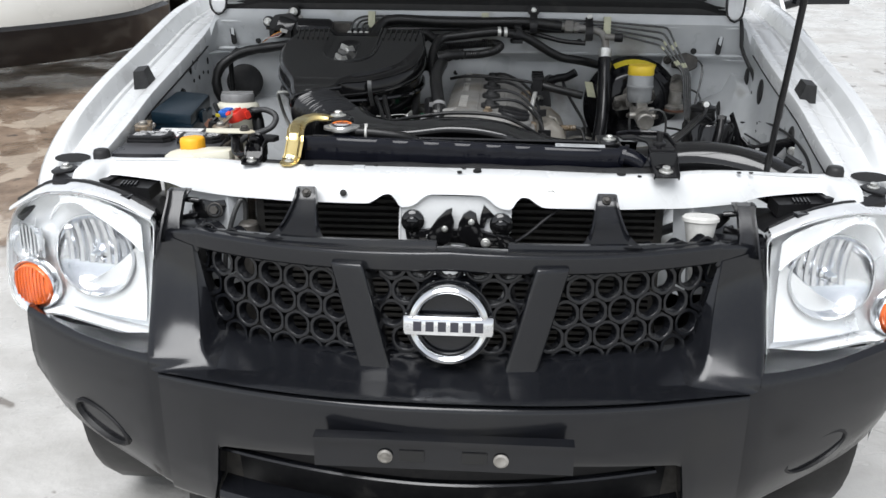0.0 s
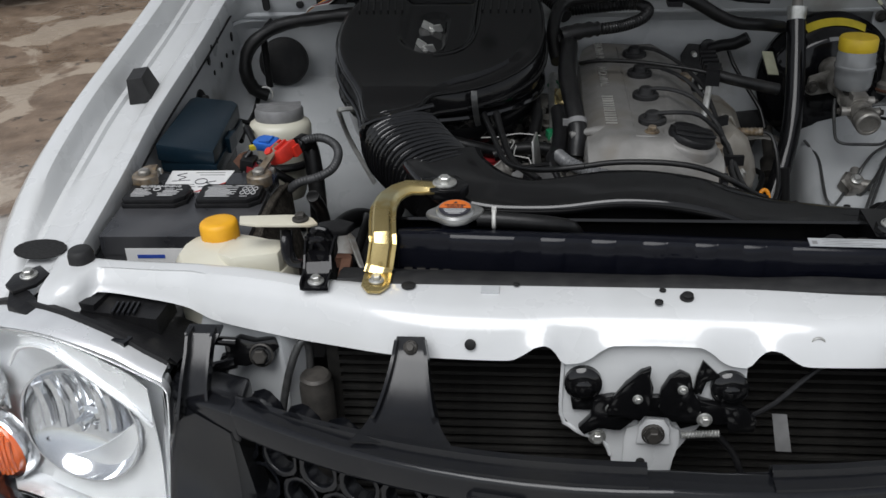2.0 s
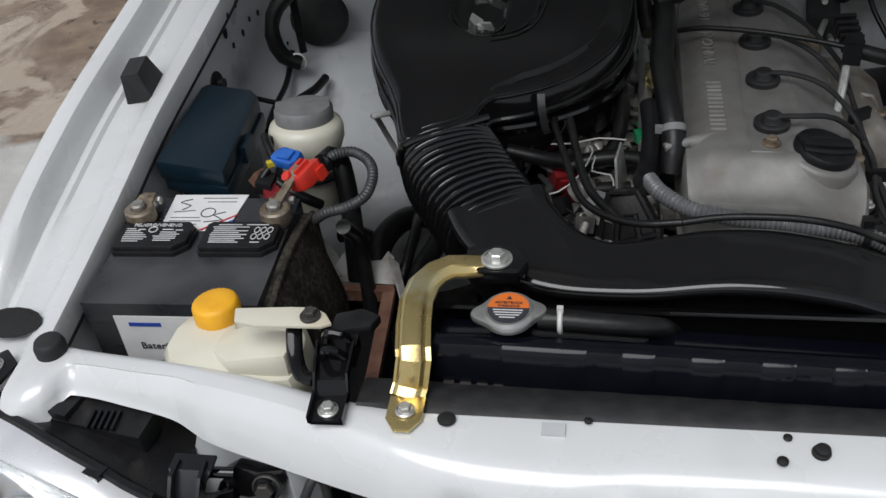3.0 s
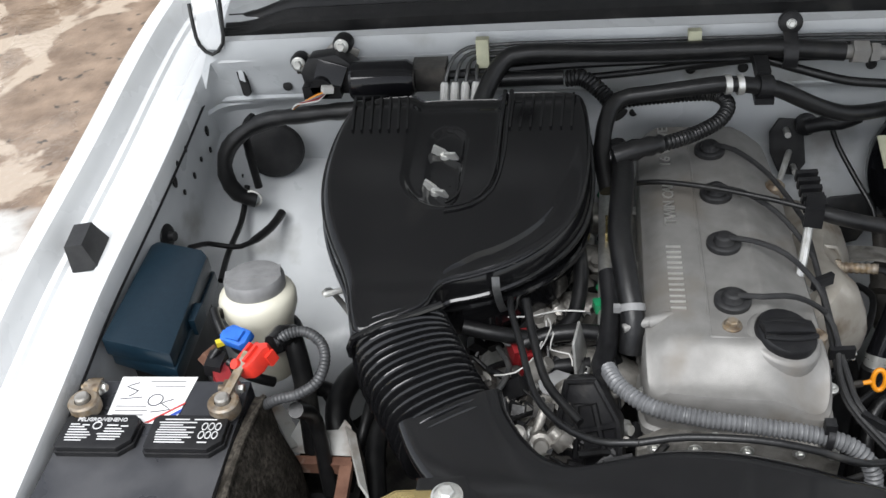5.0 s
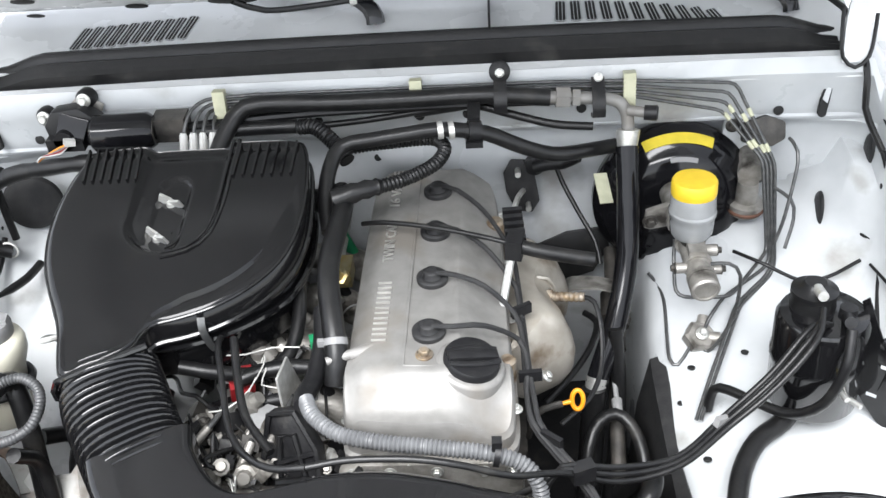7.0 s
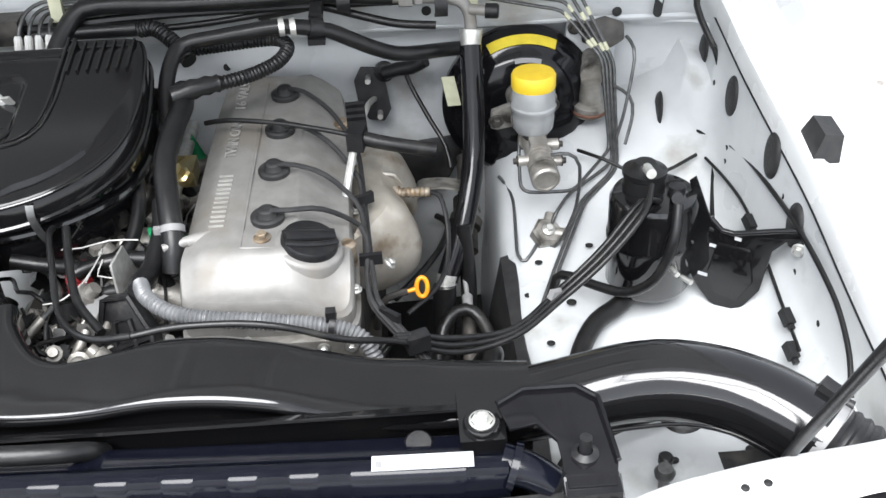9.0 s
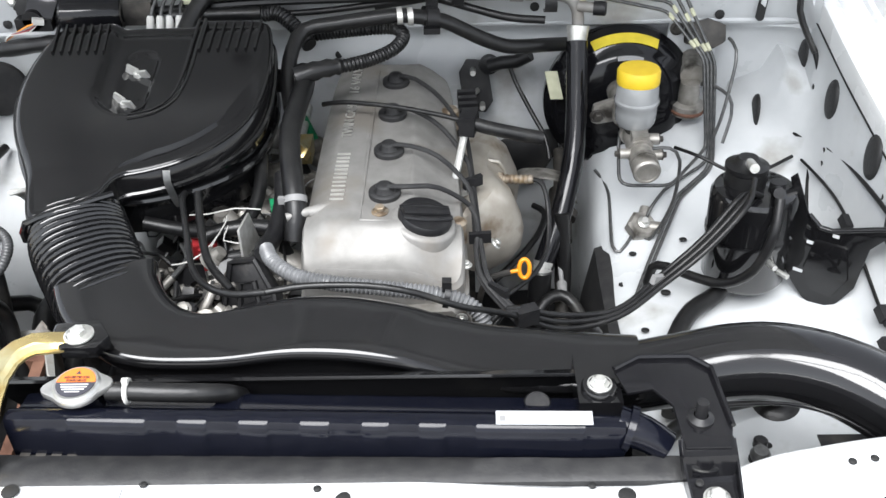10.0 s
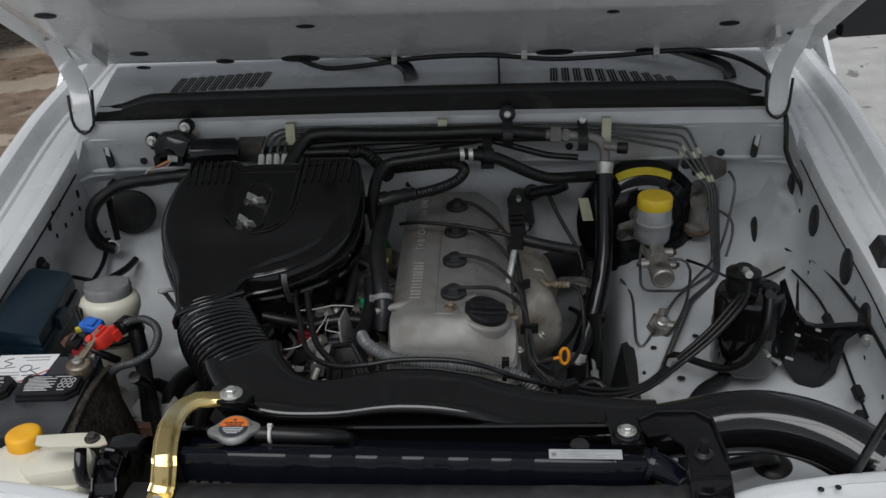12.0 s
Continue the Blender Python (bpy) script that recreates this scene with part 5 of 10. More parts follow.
# ---- wheels and chassis ----
tyre = Shape().lathe([(0.19, -0.095), (0.29, -0.10), (0.325, -0.085), (0.335, -0.06), (0.335, 0.06), (0.325, 0.085), (0.29, 0.10), (0.19, 0.095)], seg=36)
TYRE = shared(tyre, rubber, "tyre")
RIM = shared(Shape().lathe([(0.195, -0.08), (0.185, 0.05), (0.15, 0.03), (0.06, 0.05), (0, 0.05)], seg=28), dull_alu, "rim")
for x, y in ((-0.70, 2.08), (0.70, 2.08), (-0.70, 4.95), (0.70, 4.95)):
    w = piece("wheel", TYRE, place((x, y, 0.335), (0, 1, 0), (1 if x > 0 else -1, 0, 0)), truck, "black road tyre")
    rim_ob = under(new("rim", RIM), w)
    rim_ob.matrix_parent_inverse = Matrix.Identity(4)
ch = Shape()
for s in (-1, 1):
    ch.box((s * 0.36 - 0.04, 1.50, 0.40), (s * 0.36 + 0.04, 5.6, 0.52), bevel=0.006)
ch.box((-0.40, 1.40, 0.40), (0.40, 1.50, 0.52), bevel=0.006)
ch.box((-0.35, 1.95, 0.34), (0.35, 2.12, 0.44), bevel=0.01)
ch.box((-0.34, 1.62, 0.30), (0.34, 2.45, 0.32))
part("chassis", ch, engine_dark, truck, "black ladder chassis")
bed = Shape().box((-0.78, 4.56, 0.55), (0.78, 5.95, 0.62), bevel=0.01)
for s in (-1, 1):
    bed.box((s * 0.78 - 0.03, 4.56, 0.55), (s * 0.78 + 0.03, 5.95, 1.02), bevel=0.01)
bed.box((-0.80, 5.92, 0.55), (0.80, 5.98, 1.02), bevel=0.01).box((-0.80, 4.54, 0.55), (0.80, 4.60, 1.02), bevel=0.01)
part("cargo_bed", bed, white_paint, truck)


def loft(path, sizes, power=2.6, seg=24, step=0.012, ribs=0.0, depth=0.0, up=(0, 0, 1)):
    """A duct along a smooth line; sizes: (half width, half height) at each point of the path."""
    line = spline([Vector((*p, i)).to_3d() for i, p in enumerate(path)], step if not ribs else ribs / 10)
    keys = [Vector((w, h, 0)) for w, h in sizes]
    # the sizes run along with the points
    marks, total = [0.0], 0.0
    for a, b in zip(path, path[1:]):
        total += (Vector(b) - Vector(a)).length
        marks.append(total)
    rows, run = [], 0.0
    n = len(line)
    length = sum((b - a).length for a, b in zip(line, line[1:]))
    for i, p in enumerate(line):
        if i:
            run += (p - line[i - 1]).length
        v = run / length * total
        d = (line[min(i + 1, n - 1)] - line[max(i - 1, 0)]).normalized()
        side = d.cross(Vector(up)).normalized()
        top = side.cross(d)
        w = curve_at([(m, k.x) for m, k in zip(marks, keys)], v)
        h = curve_at([(m, k.y) for m, k in zip(marks, keys)], v)
        if ribs:
            e = depth * (math.cos(2 * math.pi * run / ribs) * 0.5)
            w, h = w + e, h + e
        row = []
        for k in range(seg):
            a = 2 * math.pi * k / seg
            c, s = math.cos(a), math.sin(a)
            row.append(p + side * math.copysign(abs(c) ** (2 / power), c) * w + top * math.copysign(abs(s) ** (2 / power), s) * h)
        rows.append(row)
    one = Shape()
    m = len(rows)
    faces = [(i * seg + k, i * seg + (k + 1) % seg, (i + 1) * seg + (k + 1) % seg, (i + 1) * seg + k) for i in range(m - 1) for k in range(seg)]
    faces += [tuple(range(seg)), tuple((m - 1) * seg + k for k in range(seg))]
    return one.add([q for r in rows for q in r], faces)


# ---- radiator ----
radiator = thing("radiator", (0, 1.63, 0.52), "black radiator with a blue-black plastic top tank", "radiator")
def tank_shift(x):
    """The tank stands a little askew to the beam."""
    return -0.022 * (x + 0.05), -0.016 * (x + 0.05)


# boundaries of the moulded panels along the front of the tank, every other one proud
BANDS = [-0.262, -0.206, -0.138, -0.112, -0.086, -0.060, -0.034, -0.008, 0.018, 0.044, 0.068, 0.092, 0.116, 0.140, 0.232, 0.268]
rows = []
for k in range(len(BANDS) - 1):
    out = 0.0013 if k % 2 else 0.0
    up = 0.0014 if k % 2 == 0 else 0.0
    for x in (BANDS[k] + 0.0006, BANDS[k] + 0.0022, BANDS[k + 1] - 0.0022, BANDS[k + 1] - 0.0006):
        e = 0.4 if x in (BANDS[k] + 0.0006, BANDS[k + 1] - 0.0006) else 1.0
        dy, dz = tank_shift(x)
        end = 0.86 if x < -0.261 else 0.95 if x < -0.2592 or x > 0.2672 else 1.0
        prof = [(1.6165, 0.884), (1.6155 - out * e, 0.893), (1.6150 - out * e, 0.918), (1.6158 - out * e * 0.8, 0.9290 + up * e), (1.6180, 0.9338 + up * e * 0.8), (1.6215, 0.9352 + up * e * 0.5), (1.6300, 0.9350), (1.6345, 0.9325), (1.6390, 0.9240), (1.6500, 0.9190), (1.6680, 0.9160), (1.6760, 0.9100), (1.6780, 0.868)]
        rows.append([(x, lerp(1.64, y, end) + dy, lerp(0.885, z, end) + dz) for y, z in prof])
n_sec = len(rows[0])
tank = Shape().sheet(rows, 0.0).sheet([rows[0], [(rows[0][0][0] + 0.004, 1.645, 0.890)] * n_sec]).sheet([rows[-1], [(rows[-1][0][0] - 0.004, 1.635, 0.885)] * n_sec])
part("top_tank", tank, tank_black, radiator, "blue-black plastic top tank with moulded panels")
tab_me = shared(Shape().box((-0.0045, -0.0016, -0.0035), (0.0045, 0.003, 0.0035), bevel=0.0006), dull_alu, "crimp_tab")
dark_tab = tab_me.copy()
dark_tab.materials.clear()
dark_tab.materials.append(engine_dark)
for i in range(37):
    x = -0.25 + 0.0138 * i
    piece("crimp_tab", tab_me if x > 0.10 else dark_tab, pose(x, 1.6145 + tank_shift(x)[0], 0.8905 + tank_shift(x)[1]), radiator)
core = Shape().box((-0.262, 1.624, 0.46), (0.262, 1.668, 0.880))
part("core", core, fin_dark, radiator)
spout = Shape().tube([(0.262, 1.627, 0.917), (0.284, 1.620, 0.913), (0.303, 1.613, 0.904)], lambda k: lerp(0.017, 0.0135, k), 16)
spout.lathe([(0.0205, -0.003), (0.0205, 0.003), (0.015, 0.003)], place((0.272, 1.624, 0.915), (0, 0, 1), (1, -0.3, -0.2)), 20)
part("rear_spout", spout, tank_black, radiator)
LAB = Vector((0.1985, 1.6205, 0.9325))
lab = Shape().box((-0.0405, -0.0072, 0.0), (0.0405, 0.0072, 0.0008), place(LAB, (1, -0.022, -0.016), (0, -0.06, 1)))
lab = part("label", lab, dull_paper, radiator, "pale grey printed sticker on the tank")
bars = Shape()
for k, (a, b) in enumerate(((-0.028, 0.033), (-0.026, 0.012), (-0.028, 0.030), (-0.026, 0.020))):
    bars.box((a, 0.0042 - k * 0.0030, 0.0007), (b, 0.0046 - k * 0.0030, 0.0011), place(LAB, (1, -0.022, -0.016), (0, -0.06, 1)))
bars.box((-0.0375, -0.004, 0.0007), (-0.0325, 0.002, 0.0011), place(LAB, (1, -0.022, -0.016), (0, -0.06, 1)))
part("print", bars, cap_grey, lab)

# filler cap
CAP = place((-0.201, 1.650, 0.936), (1, 0, 0), (0.0, -0.06, 1)) @ Matrix.Scale(0.80, 4)
part("filler_neck", Shape().lathe([(0.024, -0.026), (0.020, -0.012), (0.020, 0.008), (0.026, 0.010), (0.026, 0.014), (0, 0.014)], CAP, 28), tank_black, radiator)
ear = []
for k in range(48):
    a = 2 * math.pi * k / 48
    r = 0.0275 + 0.0110 * max(0.0, math.cos(2 * a)) ** 4
    ear.append((r * math.cos(a), r * math.sin(a)))
cap = Shape().slab(ear, 0.010, 0.0185, CAP @ pose(0, 0, 0, 0, 0, 8), 0.0025)
cap.lathe([(0.026, 0.018), (0.0235, 0.0215), (0, 0.0222)], CAP, 32)
cap = part("filler_cap", cap, cap_steel, radiator, "silver pressure cap with an orange warning label")
half = [(0.021 * math.cos(a), 0.021 * math.sin(a)) for a in [math.pi * k / 16 for k in range(17)]]
part("warning_label", Shape().slab(half, 0.0220, 0.0226, CAP), warning_orange, cap, "orange warning label")
half2 = [(0.021 * math.cos(a), 0.021 * math.sin(a)) for a in [math.pi + math.pi * k / 16 for k in range(17)]]
part("text_label", Shape().slab(half2, 0.0220, 0.0226, CAP), ink, cap)
me = lettering("ADVERTENCIA", 0.0042)
me.materials.append(ink)
piece("lettering", me, CAP @ pose(0, 0.0065, 0.0228), cap)
me = lettering("WARNING", 0.0046)
me.materials.append(ink)
piece("lettering", me, CAP @ pose(0, 0.002, 0.0228), cap)
tri_me = shared(Shape().slab([(-0.003, 0), (0.003, 0), (0, 0.005)], 0, 0.0004), ink, "symbol")
piece("warning_symbol", tri_me, CAP @ pose(0, 0.0115, 0.0226), cap)
line_me = shared(Shape().box((-0.5, -0.0006, 0), (0.5, 0.0006, 0.0004)), pale_ink, "print_line")
for k, w in enumerate((0.030, 0.028, 0.024, 0.016)):
    piece("print_line", line_me, CAP @ pose(0, -0.0035 - 0.0034 * k, 0.0226) @ Matrix.Diagonal((w, 1, 1, 1)), cap)
hose = Shape().tube([(-0.178, 1.652, 0.940), (-0.155, 1.652, 0.939), (-0.125, 1.653, 0.936), (-0.095, 1.657, 0.931), (-0.078, 1.665, 0.922), (-0.07, 1.678, 0.905)], 0.0085, 14)
solo("overflow_hose", hose, rubber, "short black overflow hose beside the radiator cap", "hose")
solo("hose_clamp", Shape().tube([(-0.160, 1.652 + 0.0098 * math.cos(a), 0.9395 + 0.0098 * math.sin(a)) for a in [2 * math.pi * k / 14 for k in range(15)]], 0.0022, 6).box((-0.1625, 1.650, 0.948), (-0.1575, 1.654, 0.9535), bevel=0.001), nylon_white, "white spring clamp on the overflow hose", "clamp")

# foam board between beam and radiator
solo("seal_board", Shape().sheet([[(x, 1.575, 0.884), (x, 1.580, 0.9000), (x, 1.586, 0.9035 + 0.0012 * math.sin(9 * i)), (x, 1.604, 0.9020 + 0.0012 * math.sin(5 * i)), (x, 1.614 - 0.022 * x, 0.896), (x, 1.616 - 0.022 * x, 0.880)] for i, x in enumerate([-0.32 + 0.64 * k / 24 for k in range(25)])], 0.004), grey_rubber, "black foam seal strip along the radiator", "seal")

# condenser tubes in front
cond = thing("condenser", (0, 1.575, 0.50), "dark condenser with horizontal tubes behind the grille", "condenser")
part("condenser_frame", Shape().box((-0.335, 1.567, 0.48), (-0.322, 1.585, 0.86), bevel=0.002).box((0.322, 1.567, 0.48), (0.335, 1.585, 0.86), bevel=0.002).box((-0.325, 1.584, 0.48), (0.325, 1.588, 0.86)), fin_dark, cond)
tube_me = shared(Shape().box((-0.323, 1.566, -0.0022), (0.323, 1.580, 0.0022), bevel=0.001), fin_dark, "condenser_tube")
for i in range(32):
    piece("condenser_tube", tube_me, pose(0, 0, 0.490 + 0.0115 * i), cond)
dr = Shape().lathe([(0, 0), (0.017, 0), (0.018, 0.01), (0.018, 0.196), (0.0165, 0.200), (0.0165, 0.206), (0.014, 0.209), (0, 0.209)], pose(-0.344, 1.545, 0.602))
solo("receiver_drier", dr, engine_dark, "small dark metal receiver drier behind the grille", "drier")
loop = Shape().tube([(-0.386, 1.530, 0.700), (-0.383, 1.532, 0.755), (-0.372, 1.542, 0.810), (-0.360, 1.550, 0.842), (-0.354, 1.552, 0.848), (-0.350, 1.555, 0.838), (-0.352, 1.558, 0.81)], 0.0042, 10)
solo("metal_loop", loop, line_steel, "bent grey metal tube behind the grille", "pipe")
for s in (-1, 1):
    p = Shape().sheet([[(s * x, y, z) for x, y, z in row] for row in ([(0.352, 1.578, 0.858), (0.356, 1.574, 0.80), (0.362, 1.562, 0.70)], [(0.380, 1.560, 0.858), (0.374, 1.552, 0.80), (0.376, 1.545, 0.70)], [(0.388, 1.572, 0.858), (0.384, 1.566, 0.80), (0.388, 1.558, 0.70)], [(0.425, 1.588, 0.858), (0.432, 1.580, 0.80), (0.44, 1.57, 0.70)], [(0.47, 1.606, 0.858), (0.49, 1.604, 0.80), (0.50, 1.60, 0.68)])], 0.003)
    wing = part("side_panel", p, shaded_white, truck, "white support upright beside the radiator")
    bolt(wing, (s * 0.402, 1.556, 0.826), (0, -1, 0.3), 1.3, DARK_BOLT)
    part("paper_tag", Shape().box((-0.0065, -0.001, -0.024), (0.0065, 0.001, 0.022), pose(s * 0.411, 1.550, 0.760, 10, s * -6, 8)), paper, wing)
    hb = Shape().slab([(-0.030, -0.012), (-0.010, -0.016), (0.014, -0.010), (0.030, 0.004), (0.026, 0.014), (0.004, 0.012), (-0.014, 0.018), (-0.030, 0.010)], -0.010, 0.004, place((s * 0.412, 1.562, 0.826), (1, 0, 0.1), (0, -1, 0.2)), 0.003)
    hb.lathe([(0, 0.006), (0.010, 0.006), (0.013, 0.0), (0.013, -0.012), (0, -0.012)], place((s * 0.402, 1.556, 0.826), (1, 0, 0), (0, -1, 0.3)), 20)
    hb.rod((s * 0.428, 1.556, 0.842), (s * 0.452, 1.552, 0.846), 0.005).rod((s * 0.430, 1.552, 0.818), (s * 0.458, 1.548, 0.812), 0.0065)
    hb.tube([(s * 0.440, 1.560, 0.82), (s * 0.452, 1.555, 0.79), (s * 0.448, 1.550, 0.75), (s * 0.436, 1.552, 0.72)], 0.007, 10)
    part("horn_bracket", hb, gloss_black, wing, "black horn bracket with wiring")
blank = Shape().box((-0.34, 1.55, 0.44), (0.34, 1.57, 0.47)).box((-0.50, 1.49, 0.46), (-0.34, 1.60, 0.62)).box((0.34, 1.49, 0.46), (0.50, 1.60, 0.62))
part("lower_panel", blank, dark_plastic, truck)
pan = Shape().sheet([[(x, y, 0.40 + 0.03 * (abs(x) / 0.6) ** 2 - 0.02 * math.cos(6 * y)) for x in [-0.62 + 1.24 * i / 16 for i in range(17)]] for y in [1.52 + 0.07 * j for j in range(14)]], 0.004)
part("splash_pan", pan, dark_plastic, truck, "black splash pan under the engine")
cross = Shape().box((-0.50, 1.78, 0.43), (0.50, 1.86, 0.50), bevel=0.01).box((-0.50, 1.55, 0.42), (-0.42, 2.42, 0.52), bevel=0.01).box((0.42, 1.55, 0.42), (0.50, 2.42, 0.52), bevel=0.01)
part("chassis_rail", cross, engine_dark, truck)

# left and right radiator brackets
lb = thing("radiator_bracket", (-0.339, 1.574, 0.90), "black steel radiator bracket bolted to the white beam", "bracket", "radiator brackets")
b = Shape().ribbon([(-0.339, 1.560, 0.9055), (-0.340, 1.588, 0.9065), (-0.341, 1.596, 0.916), (-0.343, 1.622, 0.919), (-0.346, 1.655, 0.921)], [0.025, 0.027, 0.026, 0.030, 0.036], 0.003, (1, 0, 0), straight=True)
for e in (-1, 1):
    b.ribbon([(-0.339 + e * 0.0135, 1.560, 0.9085), (-0.340 + e * 0.0140, 1.588, 0.910), (-0.341 + e * 0.0135, 1.598, 0.921), (-0.344 + e * 0.0155, 1.630, 0.925)], 0.008, 0.002, (0, 0, 1), straight=True)
b.box((-0.358, 1.632, 0.896), (-0.332, 1.656, 0.914), bevel=0.004)
b.tube([(-0.352, 1.618, 0.922), (-0.348, 1.612, 0.934), (-0.338, 1.612, 0.934), (-0.334, 1.618, 0.922)], 0.0036, 8)
b.tube([(-0.354, 1.634, 0.924), (-0.350, 1.630, 0.936), (-0.338, 1.630, 0.936), (-0.334, 1.636, 0.924)], 0.0036, 8)
b.rod((-0.358, 1.648, 0.90), (-0.358, 1.648, 0.934), 0.0045)
part("bracket_arm", b, shine_black, lb)
part("strap_loop", Shape().tube([(-0.356, 1.60, 0.912), (-0.370, 1.608, 0.908), (-0.380, 1.625, 0.912), (-0.384, 1.645, 0.926)], 0.007, 10, flat=0.6), shine_black, lb)
part("end_piece", Shape().slab([(-0.352, 1.640), (-0.318, 1.650), (-0.312, 1.664), (-0.330, 1.672), (-0.352, 1.664)], 0.918, 0.928, bevel=0.003), dark_plastic, lb, "dark plastic end piece")
bolt(lb, (-0.339, 1.572, 0.9075), (0, 0, 1), 0.85)
rb = thing("radiator_bracket", (0.325, 1.56, 0.90), "broad black steel radiator bracket with a stud and bolt", "bracket", "radiator brackets")
pl = [(0.262, 1.668), (0.285, 1.683), (0.330, 1.683), (0.346, 1.668), (0.350, 1.600), (0.345, 1.578), (0.308, 1.578), (0.306, 1.625), (0.292, 1.645), (0.270, 1.640)]
b = Shape().slab(pl, 0.9380, 0.9415, bevel=0.001)
b.tube([(x, y, 0.943) for x, y in pl[:5]], 0.0025, 6, straight=True)
b.ribbon([(0.327, 1.590, 0.9405), (0.327, 1.574, 0.936), (0.328, 1.570, 0.916), (0.329, 1.560, 0.912), (0.330, 1.532, 0.909)], [0.042, 0.043, 0.043, 0.043, 0.036], 0.003, (1, 0, 0), straight=True)
for e in (-1, 1):
    b.ribbon([(0.327 + e * 0.021, 1.590, 0.938), (0.328 + e * 0.0215, 1.571, 0.925), (0.330 + e * 0.019, 1.535, 0.908)], 0.010, 0.002, (0, 0, 1), straight=True)
part("bracket_plate", b, shine_black, rb)
part("stud", Shape().rod((0.325, 1.608, 0.940), (0.325, 1.608, 0.962), 0.005).lathe([(0.011, 0), (0.011, 0.003), (0.006, 0.006)], pose(0.325, 1.608, 0.9415)), dark_plastic, rb)
bolt(rb, (0.330, 1.549, 0.913), (0, -0.1, 1), 1.1)
hole(rb, (0.319, 1.5635, 0.9155), (0, -0.2, 1), 0.003)

# gold stay
gs = thing("radiator_stay", (-0.277, 1.581, 0.90), "gold passivated steel stay bent over the radiator", "bracket", "radiator brackets")
path = [(-0.279, 1.590, 0.9070), (-0.277, 1.597, 0.9120), (-0.273, 1.603, 0.936), (-0.274, 1.611, 0.944), (-0.277, 1.635, 0.949), (-0.279, 1.660, 0.951), (-0.276, 1.682, 0.952), (-0.268, 1.695, 0.953), (-0.256, 1.703, 0.954), (-0.244, 1.705, 0.953), (-0.232, 1.708, 0.951), (-0.214, 1.711, 0.9505)]
sides = [(1, 0, 0)] * 5 + [(1, -0.1, 0), (0.95, -0.35, 0), (0.75, -0.75, 0), (0.35, -1, 0), (0.08, -1, 0), (0, -1, 0), (0, -1, 0)]
fold = [(-0.0170, -0.0035), (-0.0150, -0.0038), (-0.0118, 0.0012), (-0.0095, 0.0022), (0.0060, 0.0022), (0.0085, 0.0012), (0.0120, -0.0038), (0.0170, -0.0035)]
rows = []
for i, (p, sd) in enumerate(zip(path, sides)):
    d = (Vector(path[min(i + 1, len(path) - 1)]) - Vector(path[max(i - 1, 0)])).normalized()
    side = (Vector(sd) - d * Vector(sd).dot(d)).normalized()
    rise = side.cross(d).normalized()
    flat = 0.15 if i in (0, len(path) - 1) else 0.6 if i in (1, len(path) - 2) else 1.0
    rows.append([Vector(p) + side * u * (0.80 if i > 8 else 0.84) + rise * h * flat for u, h in fold])
part("stay_strap", Shape().sheet(rows, 0.0022), gold_zinc, gs, angle=25)
bolt(gs, (-0.277, 1.575, 0.9082), (0, 0, 1), 0.8)
part("lower_foot", Shape().slab([(-0.292, 1.592), (-0.263, 1.592), (-0.263, 1.568), (-0.271, 1.556), (-0.284, 1.556), (-0.292, 1.568)], 0.9045, 0.9075, bevel=0.0008), gold_zinc, gs)
piece("bolt", BIG_BOLT, place((-0.217, 1.711, 0.9525), (1, 0, 0), (0, 0, 1)) @ Matrix.Scale(0.82, 4), gs)
# ---- air duct, bellows and air cleaner ----
duct = thing("air_duct", (0.1, 1.74, 0.87), "long glossy black plastic intake duct across the bay", "duct")
# a flat-topped box that narrows and rises in the middle, then a round pipe to the lamp side
FRONT = [(-0.276, 1.802, 0.937), (-0.262, 1.772, 0.936), (-0.236, 1.738, 0.9345), (-0.202, 1.713, 0.932), (-0.162, 1.703, 0.929), (-0.100, 1.700, 0.9305), (-0.065, 1.700, 0.935), (-0.030, 1.700, 0.9395), (0.022, 1.699, 0.9385), (0.074, 1.697, 0.930), (0.098, 1.695, 0.921), (0.119, 1.694, 0.914), (0.156, 1.692, 0.9055), (0.194, 1.691, 0.902), (0.250, 1.694, 0.899), (0.300, 1.702, 0.897)]
REAR = [(-0.184, 1.852, 0.937), (-0.178, 1.828, 0.937), (-0.164, 1.803, 0.936), (-0.146, 1.781, 0.935), (-0.118, 1.767, 0.934), (-0.080, 1.774, 0.935), (-0.052, 1.781, 0.937), (-0.024, 1.785, 0.939), (0.022, 1.785, 0.939), (0.074, 1.778, 0.934), (0.098, 1.776, 0.927), (0.122, 1.776, 0.919), (0.158, 1.775, 0.909), (0.198, 1.775, 0.904), (0.250, 1.772, 0.900), (0.300, 1.768, 0.899)]
frows, rrows = spline(FRONT, 0.012), spline(REAR, 0.012)
rows = []
for i in range(60):
    k = i / 59

    def at(line):
        v = k * (len(line) - 1)
        j = min(int(v), len(line) - 2)
        return line[j].lerp(line[j + 1], v - j)

    f, r = at(frows), at(rrows)
    out = (f - r)
    out.z = 0
    out.normalize()
    top = f.lerp(r, 0.5) + Vector((0, 0, 0.0015))
    z = Vector((0, 0, 1))
    rows.append([f - out * 0.006 - z * 0.060, f - out * 0.010 - z * 0.030, f - out * 0.006 - z * 0.0145, f - out * 0.001 - z * 0.0125, f - z * 0.0095, f - z * 0.0050, f - out * 0.0025 - z * 0.0012, f - out * 0.007 + z * 0.0002, f.lerp(top, 0.5), top, top.lerp(r, 0.6), r + out * 0.010 - z * 0.0006, r + out * 0.004 - z * 0.003, r - z * 0.009, r - z * 0.060])
